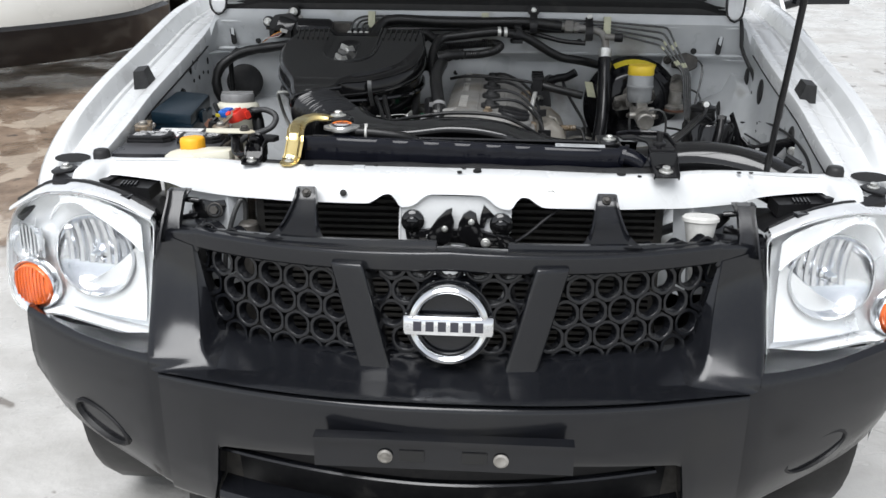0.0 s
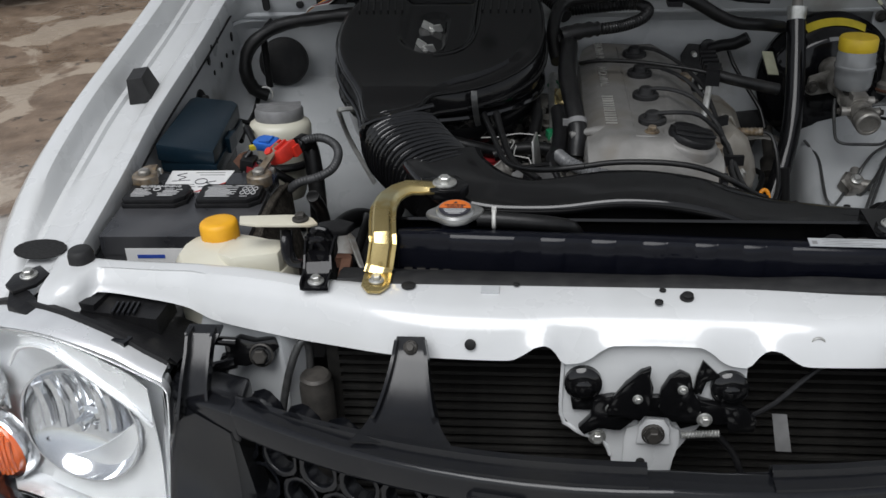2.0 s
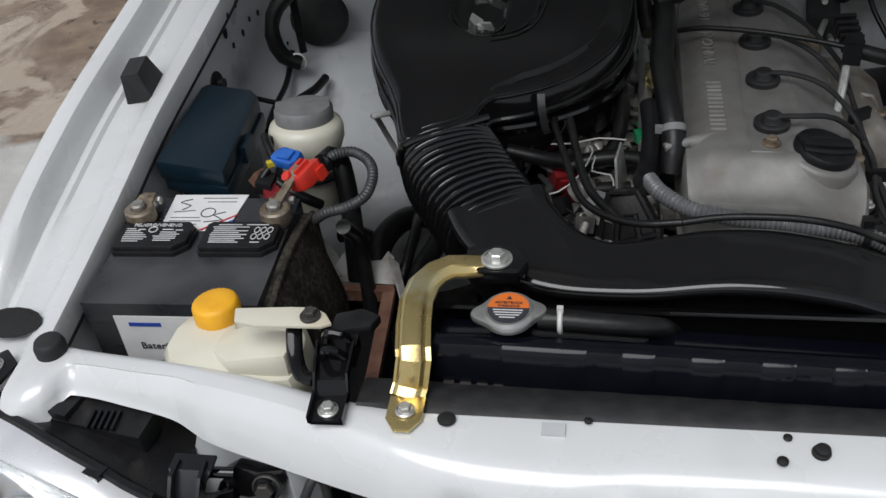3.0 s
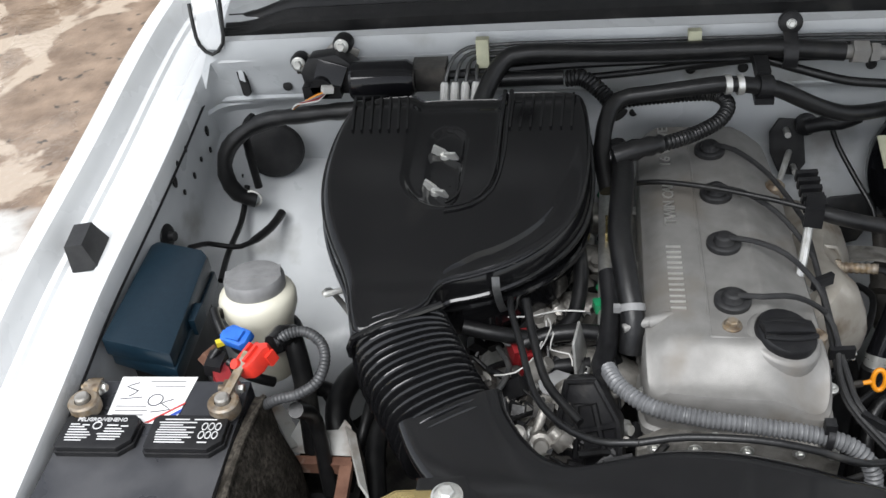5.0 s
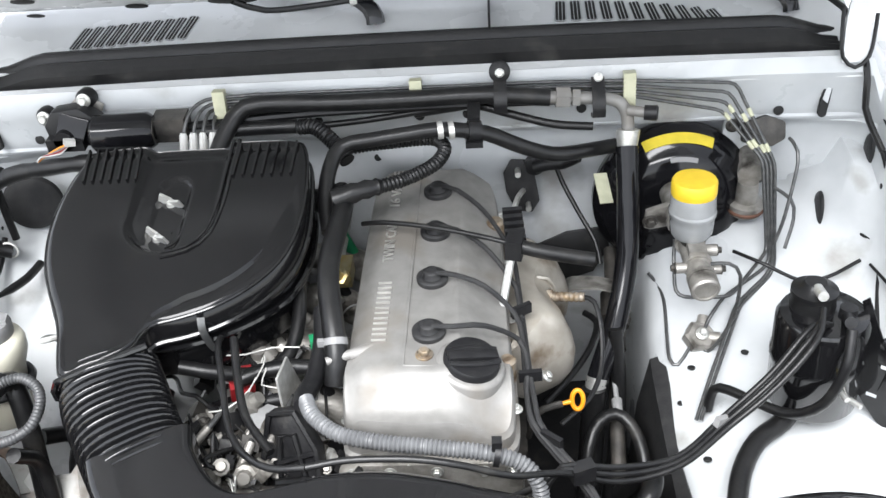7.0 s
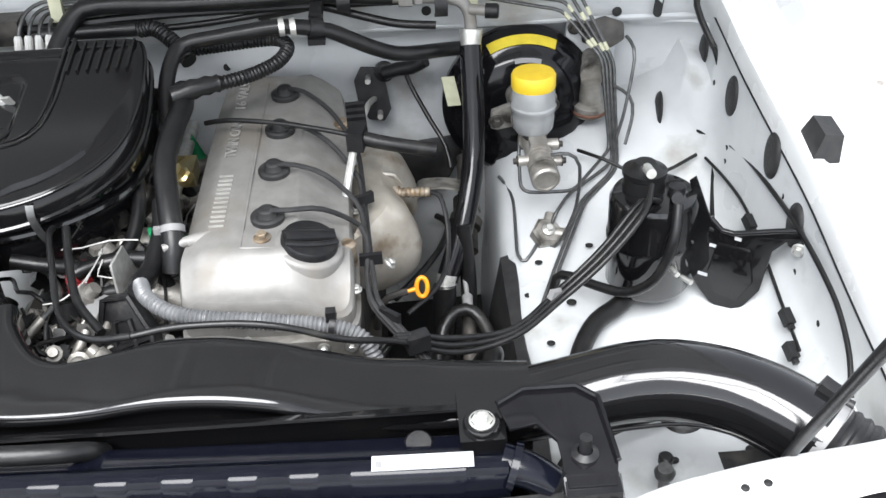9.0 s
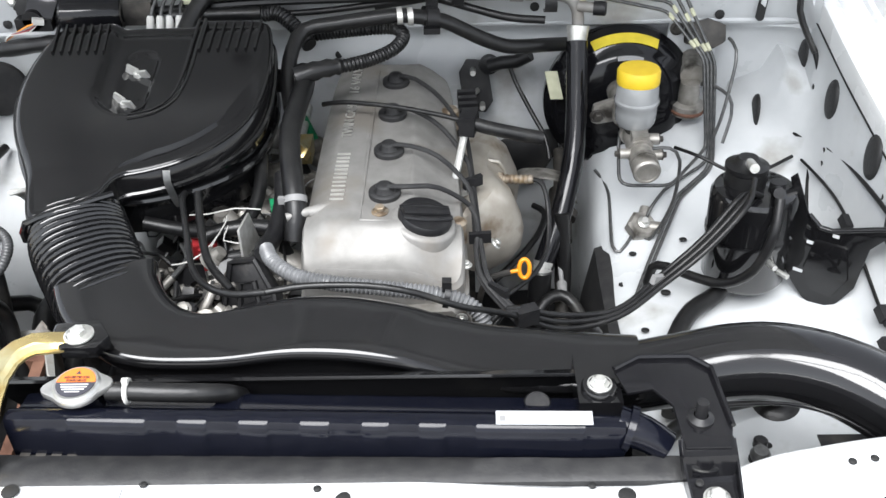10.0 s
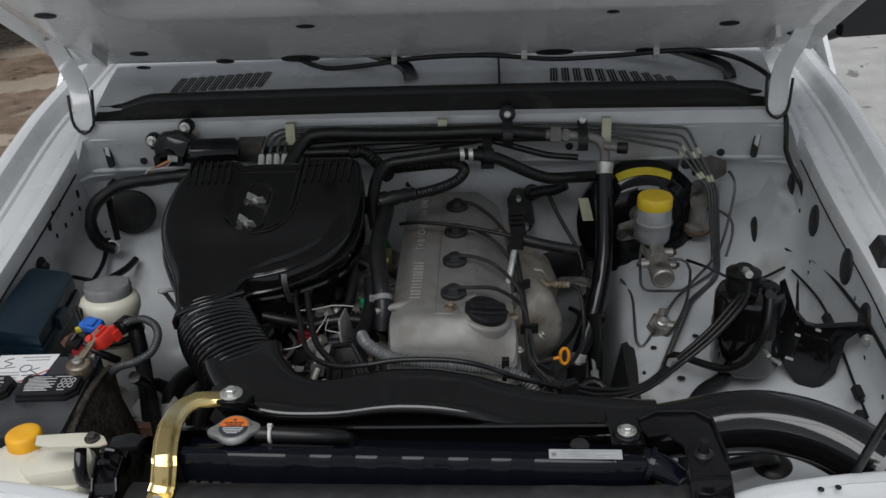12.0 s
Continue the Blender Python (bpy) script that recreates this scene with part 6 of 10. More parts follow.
part("duct_body", Shape().sheet(rows, loop=True), gloss_black, duct, angle=60)
path = [(0.262, 1.735, 0.866), (0.300, 1.738, 0.866), (0.345, 1.745, 0.868), (0.395, 1.751, 0.871), (0.440, 1.750, 0.871), (0.490, 1.736, 0.866), (0.530, 1.712, 0.858), (0.560, 1.686, 0.848)]
size = [(0.036, 0.030), (0.036, 0.031), (0.036, 0.033), (0.037, 0.036), (0.038, 0.037), (0.038, 0.038), (0.039, 0.039), (0.039, 0.039)]
part("duct_pipe", loft(path, size, 2.2, 32, 0.012), gloss_black, duct)
part("duct_seam", Shape().tube([(0.330, 1.707, 0.850), (0.395, 1.7115, 0.852), (0.440, 1.7105, 0.853), (0.480, 1.700, 0.849), (0.515, 1.678, 0.842), (0.545, 1.652, 0.833)], 0.0020, 8), gloss_black, duct)
part("duct_collar", Shape().tube([(0.558, 1.688, 0.849), (0.564, 1.682, 0.8468)], 0.0402, 28, straight=True), cap_grey, duct, "grey ring at the end of the duct")
part("end_hose", Shape().tube([(0.562, 1.684, 0.8475), (0.585, 1.664, 0.838), (0.600, 1.652, 0.830)], 0.039, 28, ribs=0.010, depth=0.003), dark_plastic, duct, "dark corrugated sleeve of the duct")
part("end_clip", Shape().box((-0.013, -0.007, -0.008), (0.013, 0.007, 0.008), pose(0.568, 1.704, 0.888, 0, 20, -40), bevel=0.003).rod((0.556, 1.712, 0.888), (0.584, 1.692, 0.882), 0.005), dark_plastic, duct, "black clip on the end of the duct")
part("duct_lug", Shape().box((0.230, 1.640, 0.900), (0.268, 1.702, 0.9300), bevel=0.008).lathe([(0.019, -0.02), (0.019, -0.002), (0.017, 0.001), (0, 0.001)], pose(0.249, 1.657, 0.9345) @ Matrix.Scale(0.85, 4)), gloss_black, duct)
piece("bolt", BIG_BOLT, place((0.249, 1.657, 0.9352), (1, 0, 0), (0, 0, 1)) @ Matrix.Scale(0.66, 4), duct)
part("duct_lug", Shape().slab([(-0.245, 1.73), (-0.205, 1.735), (-0.190, 1.712), (-0.198, 1.695), (-0.230, 1.695), (-0.245, 1.71)], 0.938, 0.9515, bevel=0.003), gloss_black, duct)
part("outlet_stub", Shape().lathe([(0.0125, -0.02), (0.0125, 0.008), (0.0105, 0.011), (0, 0.0113)], place((0.196, 1.660, 0.904), (1, 0, 0), (0, -0.3, 1))), dark_plastic, duct)
part("bellows", loft([(-0.298, 1.942, 0.906), (-0.282, 1.905, 0.905), (-0.252, 1.852, 0.902), (-0.226, 1.812, 0.898)], [(0.050, 0.040), (0.052, 0.041), (0.050, 0.040), (0.050, 0.038)], 2.6, 36, ribs=0.0092, depth=0.0080), gloss_black, duct, "ribbed rubber intake bellows", 60)
shroud = Shape().sheet([[(x, 1.682, 0.925), (x, 1.692, 0.92), (x, 1.700, 0.895 - 0.10 * max(0, 1 - (x / 0.23) ** 2)), (x, 1.72, 0.86 - 0.12 * max(0, 1 - (x / 0.23) ** 2)), (x, 1.73, 0.50)] for x in [-0.30 + 0.60 * i / 24 for i in range(25)]], 0.003)
solo("fan_shroud", shroud, gloss_black, "black plastic fan shroud behind the radiator", "fan shroud")


def lid_z(x, y):
    return 0.983 + 0.2 * (y - 2.11)


LID = [(-0.396, 2.236), (-0.388, 2.254), (-0.31, 2.262), (-0.206, 2.262), (-0.130, 2.262), (-0.112, 2.252), (-0.103, 2.17), (-0.104, 2.11), (-0.116, 2.066), (-0.145, 2.028), (-0.185, 1.999), (-0.225, 1.984), (-0.252, 1.979), (-0.262, 1.968), (-0.270, 1.945), (-0.298, 1.930), (-0.336, 1.908), (-0.345, 1.93), (-0.357, 1.98), (-0.392, 2.045), (-0.408, 2.10), (-0.411, 2.15), (-0.406, 2.20)]
cleaner = thing("air_cleaner", (-0.25, 2.12, 0.86), "large glossy black plastic air cleaner housing", "air cleaner")
ol = [p.lerp(q, k / 4).to_tuple() for p, q in zip(*(lambda r: (r, r[1:] + r[:1]))([Vector(v) for v in rounded(LID, 3)])) for k in range(4) if k == 0 or (p - q).length > 0.012]
CX, CY = -0.262, 2.12


def lid_recess(x, y):
    sd = (abs(x + 0.262) - 0.052) if y > 2.132 else math.hypot(x + 0.262, y - 2.132) - 0.052
    return -0.0085 * smooth(0.006, -0.006, sd)


def lid_relief(x, y):
    z = lid_recess(x, y)
    well = math.hypot((x + 0.270) / 0.9, max(0.0, abs(y - 2.145) - 0.04)) - 0.021
    z -= 0.0055 * smooth(0.004, -0.004, well)
    z += 0.004 * smooth(0.0, 0.02, -(y - 2.25)) * smooth(0.02, 0.06, y - 1.93)
    return z


def flank(x, y):
    """Where the lid falls away in a broad flank instead of a crisp edge."""
    return smooth(-0.315, -0.225, x) * smooth(2.22, 2.08, y) * smooth(1.972, 1.990, y)


rows = []
for k, dz in [(1.0, -0.034), (1.0, -0.0110), (0.9985, -0.0070), (0.994, -0.0035), (0.987, -0.0010), (0.978, 0.0008), (0.965, 0.0022)]:
    row = []
    for x, y in ol:
        w = flank(x, y)
        q = 1 - (1 - k) * (1 + 3.6 * w)
        row.append((lerp(CX, x, q), lerp(CY, y, q), lid_z(x, y) + dz * (1 + (1.3 * w if -0.03 < dz < -0.002 else 0.0)) + (lid_recess(x, y) if y > 2.2 and dz > -0.02 else 0.0)))
    rows.append(row)
for j in range(46):
    row = []
    for x, y in ol:
        k = 0.945 * (1 - 0.13 * flank(x, y)) * (1 - j / 45.3)
        px, py = lerp(CX, x, k), lerp(CY, y, k)
        row.append((px, py, lid_z(px, py) + lid_relief(px, py)))
    rows.append(row)
part("lid", Shape().sheet(rows, loop=True), satin_black, cleaner, angle=50)
lip = [(x, y, lid_z(x, y) - 0.030) for x, y in ol]
edge_line = []
for x, y in ol:
    k = 0.992 - 0.030 * flank(x, y)
    edge_line.append((lerp(CX, x, k), lerp(CY, y, k), lid_z(x, y) - 0.0035 - 0.0018 * flank(x, y) + (lid_recess(x, y) if y > 2.2 else 0.0)))
part("lid_edge", Shape().tube(edge_line + edge_line[:1], 0.0022, 8, straight=True), gloss_black, cleaner)
part("lid_rim", Shape().tube(lip + lip[:1], 0.004, 8, straight=True), gloss_black, cleaner)
BOWL = [(x, y) for x, y in LID if not (y < 1.975)]
bowl_rows = []
for k, z in ((0.985, None), (0.96, 0.925), (0.94, 0.89), (0.90, 0.865), (0.3, 0.855)):
    bowl_rows.append([(lerp(CX + 0.01, x, k), lerp(CY, y, k), (lid_z(x, y) - 0.032) if z is None else z) for x, y in rounded(BOWL, 3)])
part("bowl", Shape().sheet(bowl_rows, loop=True), gloss_black, cleaner)
part("bowl_ridge", Shape().tube([(lerp(CX, x, 0.975), lerp(CY, y, 0.975), 0.915) for x, y in rounded(BOWL, 3)[18:70]], 0.005, 8, straight=True), gloss_black, cleaner)
neck = Shape().slab([(-0.262, 1.975), (-0.252, 1.946), (-0.336, 1.904), (-0.354, 1.975)], 0.868, lambda x, y: lid_z(x, y) - 0.008, bevel=0.01)
part("neck", neck, gloss_black, cleaner)
rim_line = Shape().tube([(-0.252, 1.949, 0.950), (-0.295, 1.927, 0.9475), (-0.337, 1.905, 0.942), (-0.341, 1.904, 0.92)], 0.004, 8)
part("lid_crease", rim_line, gloss_black, cleaner)
rib_me = shared(Shape().box((-0.0013, -0.029, -0.002), (0.0013, 0.029, 0.0032), bevel=0.0010), gloss_black, "lid_rib")
for i in range(7):
    for x0, x1, lean in ((-0.388, -0.322, -7), (-0.197, -0.126, 3)):
        x = lerp(x0, x1, i / 6)
        y = 2.222
        piece("lid_rib", rib_me, place((x, y, lid_z(x, y) + 0.0042), (1, 0.1 * (1 if lean < 0 else -0.3), 0), (0, -0.2, 1)), cleaner)
crest = Shape()
for wide in (0.0, 0.0075):
    crest.tube([(x + wide * a, y - wide * b, lid_z(x, y) + 0.0042) for x, y, a, b in ((-0.207, 2.259, 1, 0), (-0.2085, 2.20, 1, 0), (-0.2095, 2.15, 1, 0.1), (-0.2165, 2.105, 0.8, 0.6), (-0.235, 2.082, 0.4, 0.9), (-0.262, 2.074, 0, 1))], lambda k: 0.0027 * (1 - 0.7 * k), 8)
crest.tube([(x, y, lid_z(x, y) - 0.0055) for x, y in ((-0.2455, 2.190), (-0.2465, 2.150), (-0.2475, 2.118), (-0.253, 2.100), (-0.264, 2.091))], 0.0016, 8)
part("lid_crest", crest, gloss_black, cleaner)
wn_s = Shape().lathe([(0, 0.010), (0.005, 0.010), (0.007, 0.003), (0.013, 0.002), (0.013, 0), (0, 0)], seg=18)
for a in (1, -1):
    wn_s.box((0.004, -0.0016, 0.002), (0.019, 0.0016, 0.013), pose(0, 0, 0, 0, 0, 0 if a > 0 else 180) @ pose(0, 0, 0, 10, -18, 0), bevel=0.001)
WING = shared(wn_s, zinc, "wing_nut")
for x, y, a in ((-0.272, 2.168, 160), (-0.277, 2.112, 150)):
    piece("wing_nut", WING, place((x, y, lid_z(x, y) - 0.016), (math.cos(radians(a)), math.sin(radians(a)), 0), (0, -0.2, 1)) @ Matrix.Scale(1.02, 4), cleaner, "zinc wing nut")
part("wing_plate", Shape().lathe([(0.019, 0.0), (0.019, 0.004), (0.0175, 0.0052), (0.010, 0.0040), (0, 0.0038)], place((-0.2635, 2.176, lid_z(0, 2.176) - 0.0185), (1, 0, 0), (0, -0.2, 1)), 28), zinc, cleaner)
part("spring_clip", Shape().ribbon([(-0.200, 1.984, 0.957), (-0.199, 1.977, 0.945), (-0.197, 1.983, 0.92), (-0.195, 1.99, 0.905)], 0.008, 0.002, (1, 0.3, 0)), line_steel, cleaner)
stay = Shape().tube([(-0.365, 2.00, 0.925), (-0.385, 1.985, 0.93), (-0.392, 2.02, 0.905), (-0.385, 2.04, 0.86), (-0.35, 2.02, 0.80)], 0.0035, 8)
part("wire_stay", stay, zinc, cleaner)
# ---- engine ----
engine = thing("engine", (0.04, 2.1, 0.44), "four-cylinder engine with a cast aluminium valve cover", "engine")


COVER = [(-0.052, 1.915), (-0.040, 1.900), (0.02, 1.892), (0.10, 1.892), (0.128, 1.902), (0.136, 1.925), (0.134, 1.98), (0.132, 2.06), (0.128, 2.20), (0.120, 2.345), (0.108, 2.362), (0.02, 2.366), (-0.035, 2.36), (-0.048, 2.345), (-0.050, 2.20), (-0.050, 2.02)]
ol = rounded(COVER, 3)
CX2, CY2 = 0.042, 2.13


def crown(x, y):
    z = 0.9055 - 0.018 * (y - 2.0)
    z -= 0.0025 * smooth(0.014, 0.018, x) * smooth(0.072, 0.068, x) * smooth(1.952, 1.956, y)
    z -= 0.030 * smooth(0.066, 0.13, x)
    z -= 0.012 * smooth(-0.020, -0.05, x) if x < -0.02 else 0
    z -= 0.028 * smooth(1.955, 1.905, y) if y < 1.955 else 0
    return z


rows = []
for k, z in ((1.045, 0.815), (1.045, 0.825), (1.0, 0.828)):
    rows.append([(lerp(CX2, x, k), lerp(CY2, y, k if k == 1 else 1.012), z) for x, y in ol])
rows.append([(x, y, lerp(0.828, crown(x, y), 0.75)) for x, y in ol])
rows.append([(lerp(CX2, x, 0.985), lerp(CY2, y, 0.995), crown(x, y) - 0.004) for x, y in ol])
for j in range(40):
    k = 0.962 * (1 - j / 39.3)
    ky = 0.988 * (1 - j / 39.3)
    rows.append([(lerp(CX2, x, k), lerp(CY2, y, ky), crown(lerp(CX2, x, k), lerp(CY2, y, ky))) for x, y in ol])
cover = part("valve_cover", Shape().sheet(rows, loop=True), cast_alu, engine, "cast aluminium valve cover with raised lettering", 40)
part("cover_step", Shape().tube([(0.0165, 1.956, 0.9045), (0.0165, 2.14, 0.9015), (0.0165, 2.34, 0.898)], 0.0015, 6).tube([(0.0165, 1.956, 0.9045), (0.045, 1.955, 0.9035), (0.072, 1.957, 0.9025)], 0.0015, 6), cast_alu, cover)
# raised lettering that runs along the cover, and plain bars for the maker's name
for i in range(6):
    y = 1.995 + 0.0188 * i
    stroke = Shape().box((-0.0215, y - 0.0012, 0), (-0.0055, y + 0.0012, 0.0016))
    stroke.box((-0.0215, y + 0.0085, 0), (-0.0055, y + 0.0109, 0.0016))
    part("raised_bar", Shape().take(stroke, Matrix.Translation((0, 0, crown(-0.0135, y) + 0.0006))), raised_letter, cover)
for text, y0, size in (("TWIN CAM", 2.155, 0.0165), ("16 VALVE", 2.278, 0.0165)):
    me = lettering(text, size, 0.0008)
    me.materials.append(raised_letter)
    w = max(v.co.x for v in me.vertices) - min(v.co.x for v in me.vertices)
    m = place((-0.0135, y0 + 0.03, crown(-0.0135, y0 + 0.03) + 0.0022), (0, 1, -0.018), (0, 0.018, 1))
    piece("lettering", me, m @ Matrix.Diagonal((0.088 / w, 1.15, 1, 1)), cover)
# oil filler
OIL = place((0.088, 1.966, 0.8925), (1, 0.25, 0), (0.26, -0.05, 1)) @ Matrix.Diagonal((0.84, 0.84, 1, 1))
part("filler_boss", Shape().lathe([(0.050, -0.022), (0.046, 0.0), (0.044, 0.003), (0.040, 0.0045), (0, 0.0045)], OIL, 32), cast_alu, cover)
oil = Shape().lathe([(0.037, 0.002), (0.0375, 0.010), (0.035, 0.0135), (0, 0.014)], OIL, 36)
oil = part("oil_filler_cap", oil, dark_plastic, cover, "black oil filler cap with a moulded grip")
grip = Shape().tube([OIL @ Vector((u, 0.010 + 0.004 * (1 - (u / 0.034) ** 2), 0.0145)) for u in (-0.034, -0.017, 0, 0.017, 0.034)], 0.0035, 8, flat=0.8)
grip.tube([OIL @ Vector((u, -0.010 - 0.004 * (1 - (u / 0.034) ** 2), 0.0145)) for u in (-0.034, -0.017, 0, 0.017, 0.034)], 0.0035, 8, flat=0.8)
grip.slab([(-0.033, -0.008), (0.033, -0.008), (0.034, 0.008), (-0.034, 0.008)], 0.012, 0.019, OIL, 0.003)
part("grip", grip, dark_plastic, oil)
# plug boots and leads
boot = Shape().lathe([(0.0225, -0.002), (0.0238, 0.001), (0.0238, 0.0030), (0.0215, 0.0040), (0.0150, 0.0036), (0.0135, 0.0048), (0.0125, 0.0072), (0.0100, 0.0082), (0.0050, 0.0078), (0, 0.0078)], seg=28)
BOOT = shared(boot, grey_rubber, "plug_boot")
ends = [(0.150, 2.005, 0.862), (0.146, 2.045, 0.868), (0.144, 2.10, 0.874), (0.142, 2.16, 0.880)]
for i, y in enumerate((2.008, 2.106, 2.204, 2.300)):
    z = crown(0.042, y)
    b = piece("plug_boot", BOOT, place((0.042, y, z), (1, 0, 0), (0.02, 0.01, 1)) @ Matrix.Diagonal((0.80, 0.80, 1.9, 1)), cover, "round grey rubber spark plug boot")
    e = ends[i]
    lead = Shape().tube([(0.047, y - 0.004, z + 0.014), (0.070, y - 0.010 - 0.004 * i, z + 0.018), (0.105, lerp(y, e[1], 0.45), z + 0.010), (e[0] - 0.008, e[1] + 0.02, e[2] + 0.012), (e[0], e[1] - 0.01, e[2]), (0.148 + 0.007 * (i % 2), 1.965, 0.850 - 0.006 * (i // 2)), (0.153 + 0.007 * (i % 2), 1.926, 0.844 - 0.006 * (i // 2)), (0.171 + 0.006 * (i % 2), 1.900, 0.834 - 0.006 * (i // 2)), (0.199 + 0.006 * (i % 2), 1.862, 0.824 - 0.006 * (i // 2)), (0.225, 1.83, 0.80)], 0.0031, 8)
    part("plug_lead", lead, grey_rubber, engine, "grey ignition lead")
tie = shared(Shape().box((-0.013, -0.003, -0.006), (0.013, 0.003, 0.008), bevel=0.002), dark_plastic, "lead_clip")
for x, y, z, a in ((0.146, 2.075, 0.875, 30), (0.153, 1.985, 0.855, 5), (0.172, 1.905, 0.838, -40), (0.203, 1.864, 0.826, -35)):
    piece("lead_clip", tie, pose(x, y, z, 0, 0, a), engine)
BRASS_BOLT = BOLT.copy()
BRASS_BOLT.materials.clear()
BRASS_BOLT.materials.append(brass)
piece("bolt", BRASS_BOLT, place((0.0385, 1.972, 0.9035), (1, 0.2, 0), (0, 0, 1)), cover, "brass-coloured bolt")
for x, y in ((-0.048, 1.93), (-0.05, 2.03), (-0.05, 2.13), (-0.05, 2.24), (0.136, 1.94), (0.134, 2.09), (0.13, 2.2), (0.124, 2.31), (0.02, 1.888)):
    bolt(cover, (x, y, 0.829 + (0.02 if y > 1.9 else 0)), (0, 0, 1), 0.7)
part("cover_lug", Shape().lathe([(0.012, -0.02), (0.012, 0.008), (0.008, 0.012), (0, 0.012)], pose(0.118, 2.252, 0.872)), brass, cover)
part("cover_lug", Shape().lathe([(0.010, -0.02), (0.010, 0.008), (0.006, 0.012), (0, 0.012)], pose(0.128, 1.992, 0.866)), brass, cover)
# breather spout on the intake side
part("breather_spout", Shape().rod((-0.035, 1.985, 0.900), (-0.070, 1.972, 0.898), 0.0058, 0.0050).rod((-0.02, 1.99, 0.898), (-0.045, 1.981, 0.8985), 0.0085, 0.0065), cast_alu, cover)

# castings below
blk = Shape().box((-0.05, 1.90, 0.60), (0.135, 2.36, 0.815), bevel=0.012)
blk.box((-0.10, 1.92, 0.44), (0.15, 2.40, 0.62), bevel=0.02)
part("engine_block", blk, engine_dark, engine, "greasy iron engine block")
fc = Shape().slab([(-0.055, 0.60), (-0.058, 0.815), (-0.03, 0.832), (0.12, 0.832), (0.142, 0.81), (0.14, 0.60)], 0, 0.02, place((0, 1.90, 0), (1, 0, 0), (0, -1, 0)), 0.006)
part("front_cover", fc, dull_alu, engine)
for x in (-0.04, 0.0, 0.05, 0.10, 0.13):
    bolt(engine, (x, 1.8795, 0.822), (0, -1, 0), 0.7)
pul = Shape().lathe([(0, -0.02), (0.085, -0.02), (0.088, -0.012), (0.080, -0.006), (0.088, 0.0), (0.088, 0.012), (0.05, 0.016), (0, 0.016)], place((0.045, 1.83, 0.62), (1, 0, 0), (0, -1, 0)), 36)
part("fan_pulley", pul, engine_dark, engine)

# intake side: manifold, injectors, wiring and hoses packed under the air cleaner
man = Shape()
for i, y in enumerate((1.985, 2.075, 2.165, 2.255)):
    man.tube([(-0.05, y, 0.80), (-0.09, y, 0.825), (-0.14, y + 0.01, 0.82), (-0.19, y + 0.02, 0.77), (-0.20, y + 0.02, 0.68)], 0.021, 14)
man.tube([(-0.205, 1.94, 0.70), (-0.205, 2.32, 0.70)], 0.045, 16)
part("intake_manifold", man, dull_alu, engine, "oily aluminium intake manifold")
rail = Shape().tube([(-0.088, 1.95, 0.868), (-0.088, 2.30, 0.862)], 0.0085, 12)
part("fuel_rail", rail, zinc, engine)
for i, y in enumerate((1.985, 2.075, 2.165, 2.255)):
    part("injector", Shape().rod((-0.090, y, 0.868), (-0.072, y, 0.825), 0.0095, 0.007), green_plastic if i % 2 else dark_plastic, engine)
reg = Shape().lathe([(0.0, 0.034), (0.010, 0.034), (0.014, 0.024), (0.021, 0.022), (0.021, 0.010), (0.015, 0.006), (0.015, 0), (0, 0)], pose(-0.120, 1.93, 0.828, 20, -10, 0))
part("regulator", reg, dull_alu, engine)
part("lifting_plate", Shape().slab([(-0.026, 0.0), (0.026, 0.0), (0.030, 0.05), (0.018, 0.105), (-0.018, 0.105), (-0.030, 0.05)], -0.0015, 0.0015, place((-0.108, 1.962, 0.795), (0.15, 1, 0), (1, -0.15, 0.1)), 0.001), zinc, engine, "upright zinc-plated plate")
for x, y, z, a in ((-0.179, 1.996, 0.846, 20), (-0.160, 1.985, 0.820, 50), (-0.172, 2.061, 0.850, -10)):
    part("red_connector", Shape().box((-0.014, -0.016, -0.010), (0.014, 0.016, 0.012), pose(x, y, z, 10, 6, a), bevel=0.003).box((-0.009, -0.020, -0.006), (0.009, -0.014, 0.008), pose(x, y, z, 10, 6, a), bevel=0.001), dark_red, engine, "dark red connector")
part("coolant_tube", Shape().tube([(-0.175, 1.985, 0.862), (-0.150, 1.992, 0.868), (-0.115, 1.998, 0.868), (-0.085, 2.000, 0.862)], 0.0095, 14), rubber, engine, "short black rubber tube")
part("cover_tube", Shape().tube([(-0.165, 1.958, 0.842), (-0.14, 1.965, 0.848), (-0.105, 1.972, 0.845)], 0.0080, 12), dark_plastic, engine)
for pts in ([(-0.150, 2.012, 0.874), (-0.146, 1.990, 0.880), (-0.160, 1.962, 0.868), (-0.182, 1.945, 0.858), (-0.205, 1.946, 0.852)], [(-0.149, 2.010, 0.873), (-0.143, 1.985, 0.876), (-0.146, 1.968, 0.870), (-0.126, 1.964, 0.868), (-0.122, 1.952, 0.862)], [(-0.152, 2.010, 0.872), (-0.152, 1.988, 0.872), (-0.162, 1.970, 0.860), (-0.165, 1.955, 0.850)], [(-0.20, 2.010, 0.878), (-0.17, 2.008, 0.880), (-0.14, 2.016, 0.882), (-0.11, 2.022, 0.876)]):
    part("white_wire", Shape().tube(pts, 0.0009, 6), nylon_white, engine, "thin white wire")
throttle = Shape().lathe([(0, 0.05), (0.026, 0.05), (0.030, 0.044), (0.030, 0.02), (0.036, 0.016), (0.036, 0.006), (0.030, 0.0), (0.030, -0.03), (0, -0.03)], pose(-0.158, 1.945, 0.782, 18, -8, 0), 24)
throttle.box((-0.046, -0.018, -0.012), (0.050, 0.016, 0.006), pose(-0.158, 1.945, 0.800, 10, 6, 25), bevel=0.004)
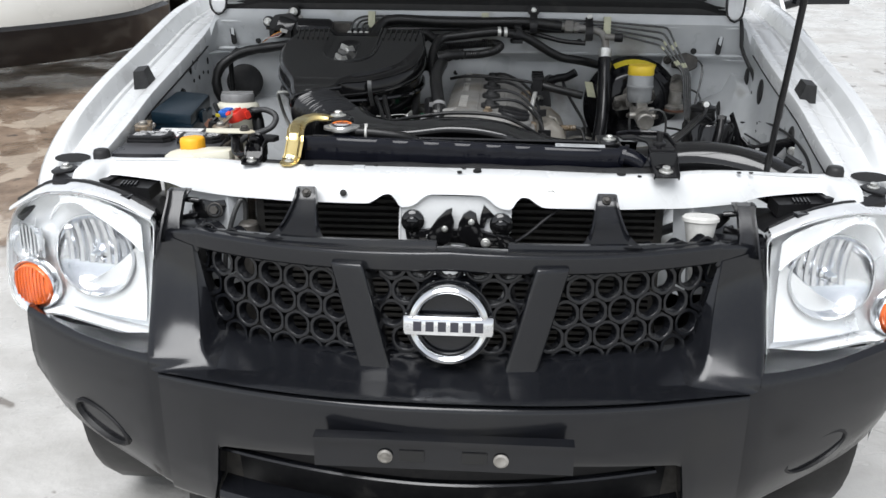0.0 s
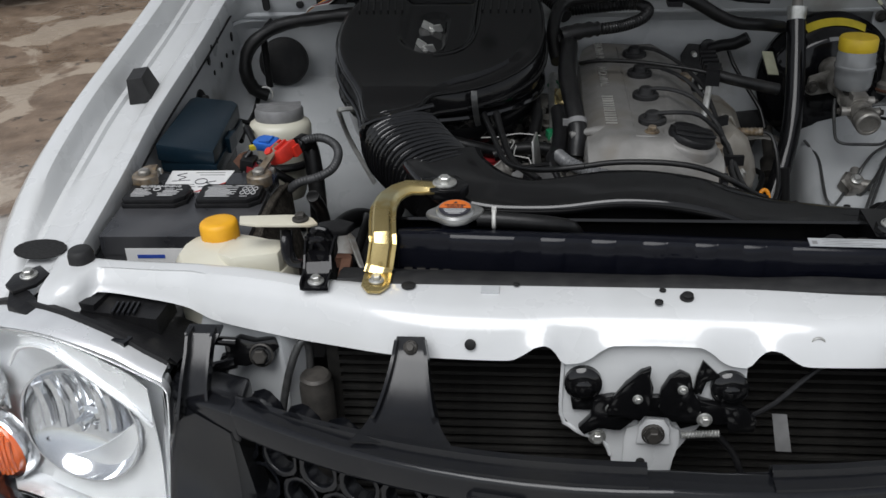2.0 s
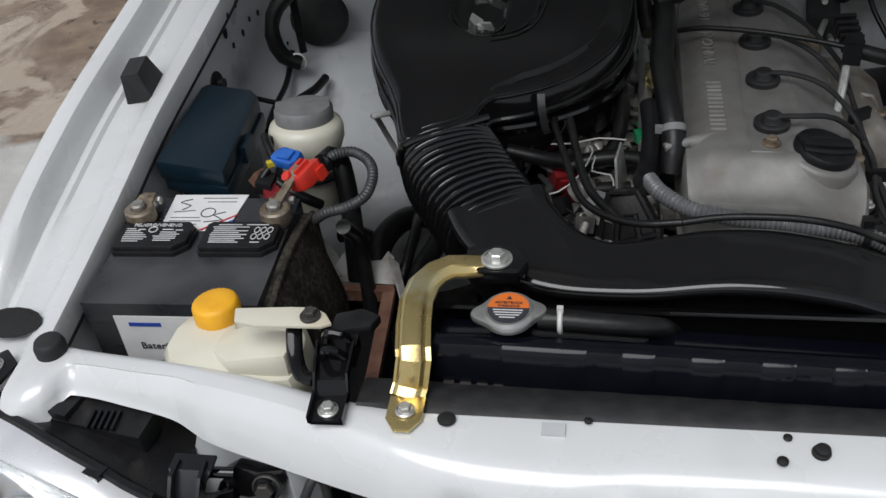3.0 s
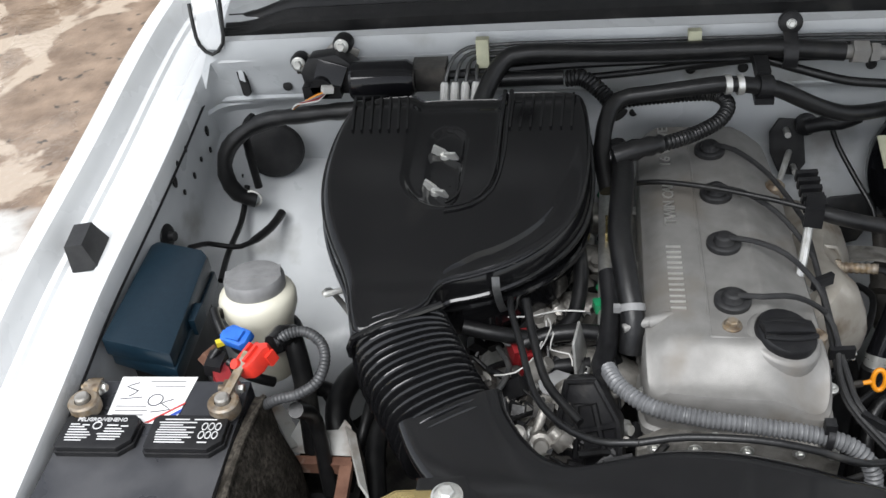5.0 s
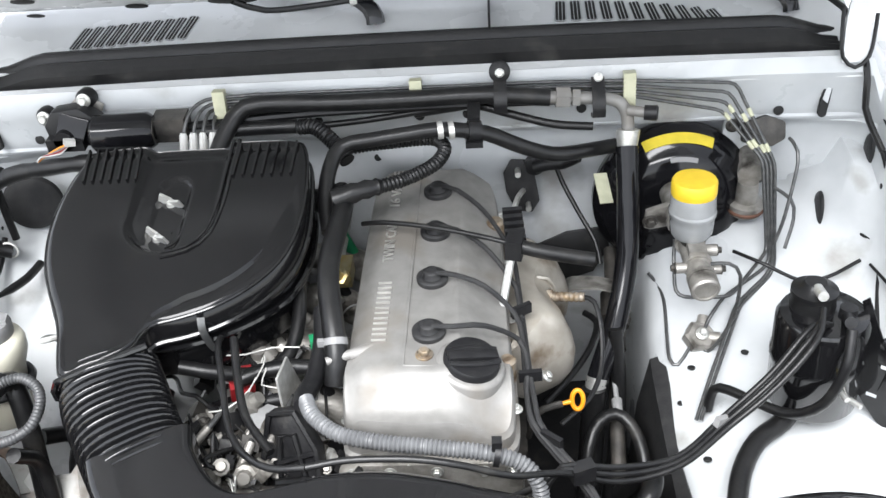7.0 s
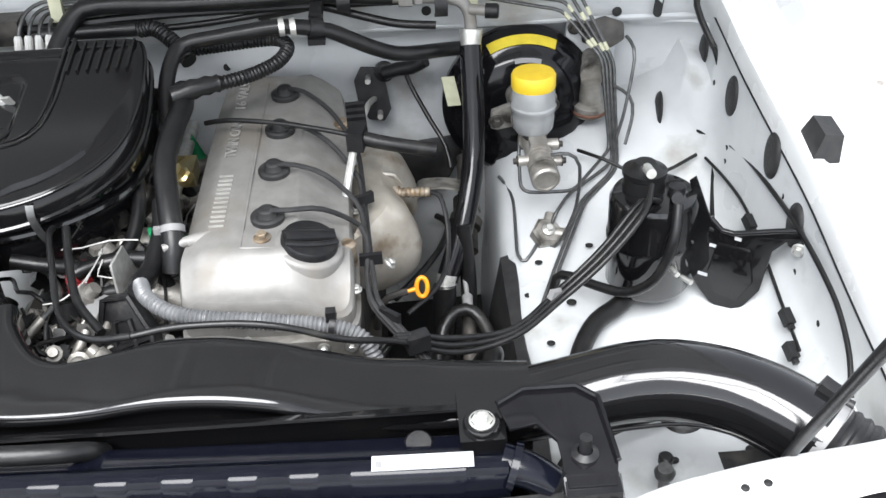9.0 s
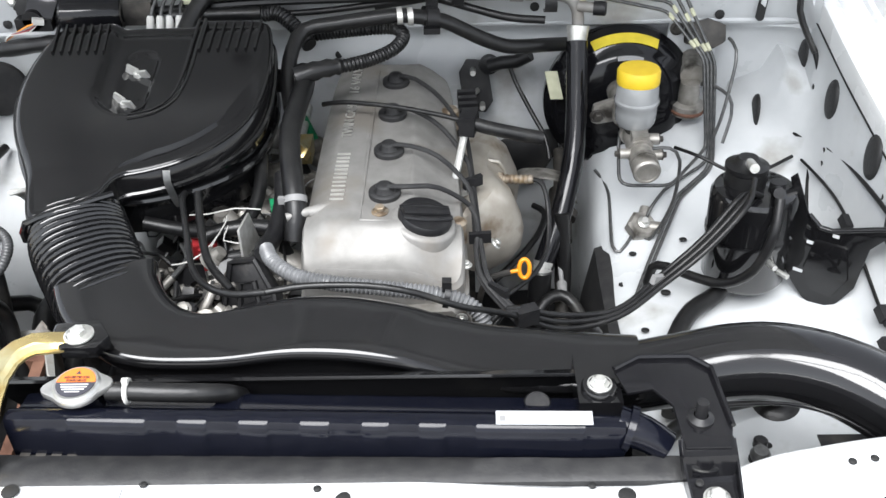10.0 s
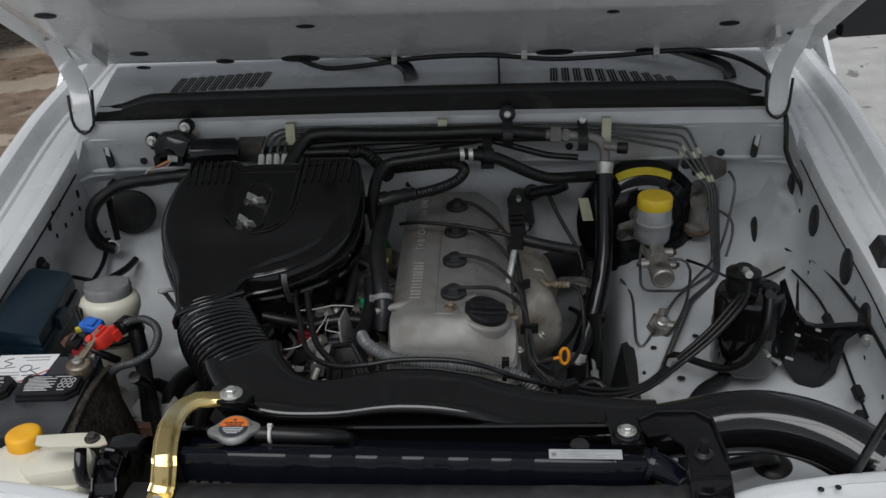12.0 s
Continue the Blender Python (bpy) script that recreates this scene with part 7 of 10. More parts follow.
part("throttle_body", throttle, cast_alu, engine, "oily aluminium throttle body")
part("throttle_lever", Shape().slab([(-0.018, -0.012), (0.018, -0.010), (0.022, 0.012), (0.004, 0.022), (-0.018, 0.014)], 0, 0.003, place((-0.138, 1.935, 0.842), (1, 0.3, 0), (0.2, -0.6, 1)), 0.001), cap_grey, engine)
part("housing_plate", Shape().slab([(-0.045, -0.03), (0.045, -0.03), (0.05, 0.01), (0.02, 0.035), (-0.03, 0.035), (-0.05, 0.0)], -0.006, 0.006, place((-0.190, 1.895, 0.800), (1, 0.1, 0), (0, -0.5, 1)), 0.003), dull_alu, engine)
for x, y, z in ((-0.225, 1.895, 0.812), (-0.160, 1.900, 0.815), (-0.190, 1.868, 0.800)):
    bolt(engine, (x, y, z), (0, -0.5, 1), 1.0)
part("spring_return", Shape().tube([(-0.118, 1.925, 0.838), (-0.112, 1.945, 0.842), (-0.108, 1.965, 0.845)], 0.0045, 8, ribs=0.003, depth=0.0015), zinc, engine)
part("green_connector", Shape().box((-0.008, -0.010, -0.008), (0.008, 0.010, 0.008), pose(-0.095, 2.035, 0.873, 0, 0, 15) @ Matrix.Scale(0.7, 4), bevel=0.002), green_plastic, engine)
part("brass_sensor", Shape().lathe([(0, 0.03), (0.008, 0.03), (0.008, 0.018), (0.012, 0.016), (0.012, 0.004), (0.008, 0), (0, 0)], place((-0.072, 2.145, 0.875), (1, 0, 0), (-0.3, -0.6, 1)), 6).box((-0.088, 2.15, 0.86), (-0.064, 2.185, 0.885), bevel=0.003), gold_zinc, engine, "yellowish brass sensor")
GUARD = place((-0.098, 1.872, 0.800), (1, 0.3, 0), (-0.3, -1, 0.5))
gate = Shape().slab([(-0.036, 0), (0.03, 0), (0.034, 0.05), (0.016, 0.095), (-0.016, 0.095), (-0.036, 0.04)], -0.012, 0.004, GUARD, 0.003)
for pts in ([(-0.034, 0.002), (-0.034, 0.04), (-0.015, 0.092), (0.015, 0.092), (0.031, 0.05), (0.028, 0.002)], [(-0.018, 0.012), (-0.008, 0.068), (0.010, 0.068), (0.014, 0.012)], [(-0.030, 0.036), (0.030, 0.046)]):
    gate.tube([GUARD @ Vector((u, v, 0.006)) for u, v in pts], 0.0035, 6, straight=True)
part("belt_guard", gate, dark_plastic, engine, "black plastic belt guard")
alt = Shape().lathe([(0, -0.05), (0.055, -0.05), (0.062, -0.04), (0.062, 0.03), (0.05, 0.045), (0.02, 0.05), (0, 0.05)], place((-0.165, 1.905, 0.745), (1, 0, 0), (0, -1, 0)), 28)
alt.lathe([(0, 0), (0.03, 0), (0.03, 0.02), (0, 0.02)], place((-0.165, 1.855, 0.745), (1, 0, 0), (0, -1, 0)), 20)
part("alternator", alt, dull_alu, engine, "dull aluminium alternator")
rng = random.Random(7)
small = [shared(Shape().lathe([(0, 0.016), (0.005, 0.016), (0.006, 0.010), (0.009, 0.009), (0.009, 0), (0, 0)], seg=10), m, "fitting") for m in (zinc, dull_alu, engine_dark, dull_alu)]
plugm = [shared(Shape().box((-0.009, -0.013, -0.007), (0.009, 0.013, 0.008), bevel=0.002), m, "connector") for m in (dark_plastic, engine_dark, rubber)]
for i in range(84):
    x, y = rng.uniform(-0.235, -0.075), rng.uniform(1.865, 2.20)
    z = 0.812 + 0.045 * rng.random() - 0.25 * abs(x + 0.14)
    turn = pose(0, 0, 0, rng.uniform(-50, 50), rng.uniform(-50, 50), rng.uniform(0, 360))
    if i % 2:
        piece("fitting", small[i % 4], Matrix.Translation((x, y, z)) @ turn @ Matrix.Scale(rng.uniform(0.8, 1.5), 4), engine)
    else:
        piece("connector", plugm[i % 3], Matrix.Translation((x, y, z)) @ turn @ Matrix.Scale(rng.uniform(0.7, 1.2), 4), engine)
for i in range(70):
    x, y = rng.uniform(-0.245, -0.06), rng.uniform(1.845, 1.945)
    turn = pose(0, 0, 0, rng.uniform(-60, 60), rng.uniform(-60, 60), rng.uniform(0, 360))
    piece("fitting" if i % 3 else "connector", small[i % 4] if i % 3 else plugm[i % 2], Matrix.Translation((x, y, 0.795 + 0.025 * rng.random() + 0.02 * smooth(1.85, 1.95, y))) @ turn @ Matrix.Scale(rng.uniform(0.5, 1.15), 4), engine)
for pts in ([(-0.222, 1.905, 0.835), (-0.200, 1.925, 0.850), (-0.190, 1.960, 0.850), (-0.205, 1.995, 0.845)], [(-0.160, 1.880, 0.832), (-0.150, 1.905, 0.846), (-0.158, 1.935, 0.842)], [(-0.128, 1.900, 0.850), (-0.118, 1.925, 0.862), (-0.112, 1.955, 0.858), (-0.122, 1.985, 0.850)]):
    part("metal_pipe", Shape().tube(pts, 0.0034, 10), line_steel, engine, "dull steel pipe")
    part("pipe_collar", Shape().rod(pts[0], pts[1], 0.0055, 0.0050, 12), dull_alu, engine)
for i in range(46):
    x, y = rng.uniform(-0.23, -0.08), rng.uniform(1.87, 2.18)
    pts = [(x, y, 0.82)]
    for k in range(4):
        pts.append((pts[-1][0] + rng.uniform(-0.035, 0.035), pts[-1][1] + rng.uniform(-0.05, 0.05), 0.80 + rng.uniform(0.0, 0.06)))
    part("wire", Shape().tube(pts, rng.choice((0.0012, 0.0018, 0.0026, 0.004)), 7), (rubber, dark_plastic, zinc, rubber, dark_plastic, rubber, cap_grey, rubber, engine_dark, line_steel)[i % 10], engine)

# exhaust side
shield = []
for j in range(29):
    v = j / 28
    y = 2.045 + 0.235 * v
    lobe = 0.75 + 0.25 * math.cos((v - 0.28) * 2 * math.pi / 0.46)
    close = math.sin(min(1.0, v / 0.22) * math.pi / 2) ** 0.6 * math.sin(min(1.0, (1 - v) / 0.18) * math.pi / 2) ** 0.5
    b = lobe * close
    prof = [(0.0, 0.004), (0.25, 0.016), (0.55, 0.014), (0.80, -0.004), (0.95, -0.026), (1.0, -0.048), (0.97, -0.070), (0.85, -0.085), (0.6, -0.095)]
    shield.append([(0.128 + (0.048 + 0.036 * b) * close * u, y, 0.828 + h * (0.6 + 0.4 * close) + 0.010 * b * (1 if h > -0.02 else 0)) for u, h in prof])
hs_ob = part("heat_shield", Shape().sheet(shield, 0.0015), heat_shield, engine, "pale pressed exhaust heat shield")
part("shield_seam", Shape().tube([(0.150, 2.085, 0.846), (0.180, 2.095, 0.842), (0.196, 2.10, 0.825), (0.205, 2.105, 0.79)], 0.0022, 6), heat_shield, hs_ob)
part("shield_seam", Shape().tube([(0.150, 2.175, 0.846), (0.182, 2.18, 0.840), (0.194, 2.185, 0.81)], 0.003, 6), heat_shield, hs_ob)
part("sensor_stub", Shape().tube([(0.182, 2.165, 0.822), (0.205, 2.160, 0.824), (0.228, 2.156, 0.826)], 0.0062, 12, ribs=0.006, depth=0.0014).lathe([(0, 0), (0.010, 0), (0.010, 0.008), (0, 0.008)], place((0.180, 2.165, 0.822), (0, 0, 1), (1, -0.2, 0.05)), 6), brass, hs_ob, "brass exhaust sensor")
part("sensor_wire", Shape().tube([(0.226, 2.156, 0.826), (0.240, 2.150, 0.822), (0.247, 2.125, 0.795), (0.243, 2.085, 0.765), (0.225, 2.05, 0.75), (0.190, 2.02, 0.74)], 0.0032, 8), rubber, hs_ob, "black sensor wire")
for y, z, x in ((2.02, 0.82, 0.172), (2.22, 0.82, 0.172), (2.12, 0.78, 0.20)):
    bolt(hs_ob, (x, y, z), (0.7, 0, 0.7), 0.8)
ds = Shape().tube([(0.209 + 0.0066 * math.cos(a), 2.020 + 0.004 * math.sin(a), 0.781 + 0.0115 * math.sin(a)) for a in [2 * math.pi * k / 20 for k in range(21)]], 0.0029, 10)
ds.rod((0.203, 2.020, 0.779), (0.190, 2.017, 0.778), 0.0032, 0.0024, 10)
dip = thing("oil_dipstick", (0.209, 2.018, 0.76), "orange loop handle of the oil dipstick", "dipstick")
part("loop", ds, orange_plastic, dip)
part("guide_tube", Shape().tube([(0.191, 2.017, 0.778), (0.176, 2.014, 0.776), (0.160, 2.013, 0.766), (0.150, 2.02, 0.72)], 0.0042, 8), engine_dark, dip)
for pts, r in (([(0.24, 2.13, 0.69), (0.235, 2.10, 0.60), (0.22, 2.02, 0.52)], 0.016), ([(0.27, 2.17, 0.76), (0.275, 2.14, 0.66), (0.26, 2.08, 0.52)], 0.010), ([(0.25, 1.86, 0.72), (0.28, 1.90, 0.76), (0.285, 1.95, 0.73), (0.26, 1.98, 0.66)], 0.012)):
    solo("lower_hose", Shape().tube(pts, r, 12), rubber, "black hose low beside the engine", "hose", "lower hoses")
dirt = Shape().sheet([[(0.338 + 0.003 * math.sin(y * 21), y, 0.682 + 0.003 * math.sin(y * 30) + 0.02 * smooth(2.1, 2.3, y)), (0.322, y, 0.676 + 0.02 * smooth(2.1, 2.3, y)), (0.308, y, 0.60), (0.298, y, 0.45)] for y in [1.74 + 0.03 * i for i in range(16)]], 0.006)
solo("splash_guard", dirt, grey_rubber, "dusty black rubber splash guard", "splash guard")
solo("lower_hose", Shape().tube([(0.222, 2.03, 0.60), (0.229, 2.069, 0.645), (0.243, 2.092, 0.665), (0.266, 2.102, 0.670), (0.285, 2.090, 0.662), (0.297, 2.055, 0.645), (0.300, 1.99, 0.60)], 0.0085, 14), rubber, "black hose bent in an arch beside the engine", "hose", "lower hoses")
solo("lower_hose", Shape().tube([(0.237, 2.25, 0.72), (0.252, 2.226, 0.722), (0.240, 2.18, 0.72), (0.214, 2.136, 0.715), (0.174, 2.085, 0.71)], 0.0045, 10), rubber, "thin black hose beside the exhaust", "hose", "lower hoses")
solo("hose_fitting", Shape().rod((0.270, 2.125, 0.672), (0.270, 2.098, 0.668), 0.0075, 0.0060).rod((0.268, 2.180, 0.70), (0.270, 2.122, 0.674), 0.0035), cap_grey, "pale grey hose fitting low in the bay", "fitting")
steer = Shape().rod((0.285, 2.37, 0.74), (0.268, 2.05, 0.60), 0.010).rod((0.281, 2.30, 0.712), (0.277, 2.22, 0.675), 0.017).rod((0.281, 2.26, 0.705), (0.277, 2.25, 0.70), 0.024)
solo("steering_shaft", steer, engine_dark, "dark steel steering shaft with its joint", "shaft")
bow = Shape().ribbon([(0.205, 2.26, 0.742), (0.215, 2.245, 0.775), (0.25, 2.235, 0.785), (0.285, 2.235, 0.772), (0.297, 2.245, 0.742)], 0.035, 0.003, (0.1, 1, -0.2))
solo("steel_strap", bow, dull_alu, "curved pale steel bracket near the firewall", "bracket")
solo("firewall_opening", Shape().slab([(-0.075, -0.03), (-0.045, -0.055), (0.03, -0.05), (0.07, -0.01), (0.075, 0.03), (0.0, 0.04), (-0.06, 0.03)], -0.002, 0.006, place((0.228, 2.378, 0.735), (1, 0, 0.25), (0, -1, 0.3)) @ Matrix.Scale(0.8, 4), 0.003), rubber, "black rubber boot on the firewall", "boot")
# ---- brakes and the driver's side ----
BST = place((0.368, 2.400, 0.828), (1, 0, 0), (0.04, -1, 0.10))
booster = thing("brake_booster", (0.352, 2.40, 0.86), "round black brake booster with a yellow label", "brake booster")
part("booster_shell", Shape().lathe([(0.085, 0.0), (0.106, 0.006), (0.110, 0.016), (0.113, 0.020), (0.113, 0.030), (0.109, 0.034), (0.104, 0.048), (0.094, 0.058), (0.088, 0.060), (0.084, 0.066), (0.072, 0.072), (0.045, 0.074), (0.030, 0.076), (0, 0.076)], BST, 56), shine_black, booster)


def arc_label(r0, r1, a0, a1, h0, h1, n=14):
    rows = []
    for i in range(n + 1):
        a = radians(lerp(a0, a1, i / n))
        rows.append([BST @ Vector((math.cos(a) * r0, math.sin(a) * r0, h0)), BST @ Vector((math.cos(a) * r1, math.sin(a) * r1, h1))])
    return Shape().sheet(rows, 0.0008)


part("yellow_label", arc_label(0.096, 0.106, 62, 118, 0.0592, 0.0465), tag_yellow, booster, "yellow label")
part("grey_label", arc_label(0.074, 0.080, 72, 100, 0.0722, 0.0692), cap_grey, booster)
part("white_tag", Shape().box((-0.010, -0.022, -0.001), (0.010, 0.022, 0.001), pose(0.268, 2.335, 0.872, 40, 10, 20)), clip_cream, booster)
MC = Vector((0.362, 2.325, 0.868))
AX = Vector((0.012, -0.19, -0.022))


def along(k, up=0.0, side=0.0):
    return MC + AX * k + Vector((side, 0, up))


master = thing("brake_master_cylinder", tuple(MC), "cast aluminium brake master cylinder with a milky reservoir", "brake cylinder")
cyl = Shape().rod(along(0), along(0.30), 0.019, 0.018).rod(along(0.28), along(0.86), 0.0165, 0.0160, 20)
for k, r in ((0.30, 0.0215), (0.52, 0.0195), (0.74, 0.0190), (0.86, 0.0185)):
    cyl.rod(along(k), along(k + 0.035), r, r, 24)
cyl.lathe([(0.0175, 0.0), (0.0185, 0.003), (0.0185, 0.018), (0.0165, 0.0205), (0.0140, 0.0205), (0.0135, 0.0185), (0.006, 0.0180), (0, 0.0180)], place(along(0.90), (1, 0, 0), AX), 28)
cyl.slab([(-0.050, -0.010), (-0.042, -0.016), (0, -0.020), (0.042, -0.016), (0.050, 0.010), (0.042, 0.015), (0, 0.020), (-0.042, 0.016)], 0.0, 0.010, place(along(0.16, -0.004), (1, 0, 0.25), AX), 0.003)
cyl.rod(along(0.62, 0.0, 0.012), along(0.62, 0.0, 0.030), 0.008).rod(along(0.80, 0.0, 0.010), along(0.80, 0.0, 0.027), 0.007).rod(along(0.78, 0, -0.012), along(0.78, 0.0, -0.028), 0.007)
cyl.box((-0.011, -0.014, -0.004), (0.011, 0.014, 0.022), Matrix.Translation(along(0.70)), bevel=0.004)
part("cylinder_body", cyl, dull_alu, master)
part("port_ring", Shape().lathe([(0.010, 0), (0.0175, 0.0), (0.0180, 0.003), (0.0165, 0.006), (0.012, 0.006), (0.011, 0.003), (0, 0.003)], place(along(0.58, 0.017), (1, 0, 0), (0, -0.6, 0.8)), 28), engine_dark, master)
for k, sd in ((0.62, 0.030), (0.80, 0.027), (0.78, -0.028)):
    piece("bolt", DARK_BOLT, place(along(k, 0, sd), (0, 0, 1), (1 if sd > 0 else -1, 0, 0)) @ Matrix.Scale(0.75, 4), master)
for e in (-1, 1):
    piece("bolt", DARK_BOLT, place(along(0.21, -0.004 + 0.010 * e, 0.038 * e), (1, 0, 0), AX) @ Matrix.Scale(1.1, 4), master)
res = Shape()
R = place((0.368, 2.222, 0.880), (1, 0, 0), (0.0, 0.06, 1))
ell = [(math.cos(2 * math.pi * k / 28), math.sin(2 * math.pi * k / 28)) for k in range(28)]
rows = [[R @ Vector((c * a, s * b, h)) for c, s in ell] for a, b, h in ((0.0, 0.0, -0.008), (0.024, 0.026, -0.008), (0.027, 0.030, -0.002), (0.028, 0.031, 0.012), (0.0285, 0.032, 0.022), (0.030, 0.0335, 0.024), (0.030, 0.0335, 0.028), (0.0285, 0.031, 0.030), (0.028, 0.029, 0.050), (0.026, 0.027, 0.055), (0, 0, 0.057))]
res.sheet(rows, loop=True)
part("reservoir", res, material("clear_reservoir_plastic", (0.23, 0.237, 0.24), 0.22, alt=(0.17, 0.176, 0.178), scale=22, coat=0.3), master, "milky brake fluid reservoir")
cp = Shape().lathe([(0.0275, 0.050), (0.0285, 0.053), (0.0285, 0.068), (0.0265, 0.0715), (0.012, 0.0725), (0, 0.0722)], R, 40)
part("reservoir_cap", cp, yellow_cap, master, "bright yellow screw cap")

# clutch master cylinder behind the pipes
cm = thing("clutch_cylinder", (0.475, 2.39, 0.86), "small aluminium clutch master cylinder on the firewall", "cylinder")
part("flange", Shape().slab([(-0.03, -0.055), (0.03, -0.055), (0.038, 0.0), (0.03, 0.058), (-0.03, 0.058), (-0.038, 0)], 0, 0.010, place((0.470, 2.394, 0.895), (1, 0, 0), (0, -1, 0.1)), 0.003), shaded_white, cm)
part("cylinder_body", Shape().rod((0.474, 2.392, 0.885), (0.470, 2.345, 0.878), 0.018).lathe([(0.022, 0), (0.024, 0.004), (0.024, 0.016), (0.016, 0.020), (0.014, 0.05), (0, 0.05)], pose(0.466, 2.338, 0.822)), dull_alu, cm)
part("rim", Shape().lathe([(0.025, 0), (0.026, 0.003), (0.023, 0.006), (0, 0.006)], pose(0.466, 2.338, 0.826)), rust, cm, "brownish rim")
for x, z in ((0.447, 0.935), (0.492, 0.85)):
    bolt(cm, (x, 2.383, z), (0, -1, 0.1), 1.0, DARK_BOLT)
part("hanger", Shape().slab([(-0.030, -0.010), (0.010, -0.022), (0.030, -0.014), (0.032, 0.010), (0.006, 0.022), (-0.026, 0.016)], 0, 0.016, place((0.482, 2.372, 0.930), (1, 0, 0.1), (0.1, -0.8, 0.4)), 0.005), engine_dark, cm)

# junction block with brake lines
jb = thing("brake_junction", (0.386, 2.19, 0.70), "dull metal brake line junction on the white inner wing", "junction")
part("junction_body", Shape().lathe([(0, -0.012), (0.020, -0.012), (0.022, -0.008), (0.022, 0.006), (0.018, 0.010), (0, 0.010)], place((0.386, 2.190, 0.722), (1, 0, 0), (0.2, -0.5, 1)), 6).rod((0.386, 2.19, 0.722), (0.412, 2.185, 0.722), 0.009).rod((0.386, 2.19, 0.722), (0.395, 2.216, 0.735), 0.008), dull_alu, jb)
bolt(jb, (0.388, 2.184, 0.733), (0.1, -0.5, 1), 0.9)


def line(points, r=0.0024, mat=None, name="brake_line", label="thin steel brake line along the firewall", cat="pipe", group="brake lines"):
    return solo(name, Shape().tube(points, r, 8, 0.01), mat or line_steel, label, cat, group)


BEND = [(0.438, 2.356, 1.014), (0.431, 2.356, 1.001), (0.428, 2.356, 0.987), (0.424, 2.356, 0.974)]
DROP = [(0.490 - 0.0055 * i, 2.312, 0.915 + 0.002 * i) for i in range(4)]
TAIL = [[(0.497, 2.271, 0.777), (0.490, 2.262, 0.765), (0.444, 2.222, 0.748), (0.392, 2.112, 0.722), (0.366, 2.055, 0.705)],
        [(0.493, 2.270, 0.779), (0.485, 2.260, 0.768), (0.438, 2.222, 0.750), (0.386, 2.112, 0.723), (0.360, 2.055, 0.705)],
        [(0.489, 2.271, 0.785), (0.480, 2.262, 0.778), (0.420, 2.225, 0.760), (0.398, 2.200, 0.745), (0.392, 2.194, 0.728)],
        [(0.485, 2.276, 0.800), (0.478, 2.266, 0.797), (0.425, 2.196, 0.791), (0.414, 2.190, 0.790), (0.360, 2.192, 0.790), (0.350, 2.200, 0.794), (0.352, 2.238, 0.828), (0.354, 2.246, 0.845)]]


def soft_corner(points, r=0.010):
    """The same run of pipe with its corners bent round."""
    out = [Vector(points[0])]
    for a, b, c in zip(points, points[1:], points[2:]):
        a, b, c = Vector(a), Vector(b), Vector(c)
        p, q = b + (a - b).normalized() * min(r, (a - b).length * 0.45), b + (c - b).normalized() * min(r, (c - b).length * 0.45)
        out += [p, (p + q) * 0.25 + b * 0.5, q]
    return out + [Vector(points[-1])]


for i in range(4):
    dz = -0.0075 * i
    run = [(-0.291 + 0.0133 * i, 2.304, 0.978), (-0.288 + 0.0133 * i, 2.314, 1.006), (-0.280 + 0.010 * i, 2.334, 1.024 + dz * 0.6), (-0.262 + 0.004 * i, 2.350, 1.030 + dz), (-0.20, 2.352, 1.032 + dz), (0.0, 2.354, 1.030 + dz), (0.20, 2.356, 1.028 + dz), (0.305, 2.356, 1.024 + dz), BEND[i], DROP[i]] + TAIL[i]
    solo("brake_line", Shape().tube(soft_corner(run), 0.0025, 10, straight=True), line_steel, "thin steel brake line along the firewall", "pipe", "brake lines")
fit_me = shared(Shape().lathe([(0, 0), (0.0055, 0), (0.0055, 0.022), (0.004, 0.026), (0, 0.026)], seg=8), nylon_white, "line_nut")
for i in range(4):
    tagged(piece_top := new("line_nut", fit_me), "white nylon nut on a brake line", "nut", "line nuts")
    piece_top.matrix_world = place((-0.2915 + 0.0133 * i, 2.303, 0.977), (1, 0, 0), (0.10, 0.34, 1))
for i in range(4):
    for k in ((0.36, 0.80) if i < 2 else (0.12, 0.70)):
        a, b = Vector(BEND[i]), Vector(DROP[i])
        p = a.lerp(b, k)
        solo("line_sleeve", Shape().rod(p - (b - a).normalized() * 0.006, p + (b - a).normalized() * 0.006, 0.0030, seg=8), clip_cream, "pale sleeve on a brake line", "sleeve", "line sleeves")
line([(0.384, 2.165, 0.865), (0.405, 2.160, 0.868), (0.420, 2.158, 0.85), (0.418, 2.155, 0.79), (0.405, 2.165, 0.735), (0.395, 2.172, 0.712), (0.388, 2.176, 0.715)])
line([(0.330, 2.295, 0.752), (0.340, 2.286, 0.742), (0.347, 2.255, 0.735), (0.345, 2.20, 0.712), (0.344, 2.168, 0.704), (0.354, 2.160, 0.700), (0.372, 2.180, 0.712)])
line([(0.508, 2.325, 0.945), (0.512, 2.31, 0.942), (0.514, 2.295, 0.925), (0.500, 2.27, 0.86), (0.488, 2.26, 0.82)])
line([(0.49, 2.30, 0.885), (0.508, 2.28, 0.878), (0.512, 2.27, 0.855), (0.500, 2.25, 0.82)])

# pipe clips
for x, y, z in ((-0.242, 2.346, 1.016), (0.020, 2.352, 1.030), (0.300, 2.355, 1.010)):
    h = 0.022 if x != 0.020 else 0.008
    solo("pipe_clip", Shape().box((-0.008, -0.007, -h), (0.008, 0.007, h + 0.004), pose(x, y, z, -8), bevel=0.002), clip_cream, "cream nylon clip holding the brake lines", "clip", "pipe clips")

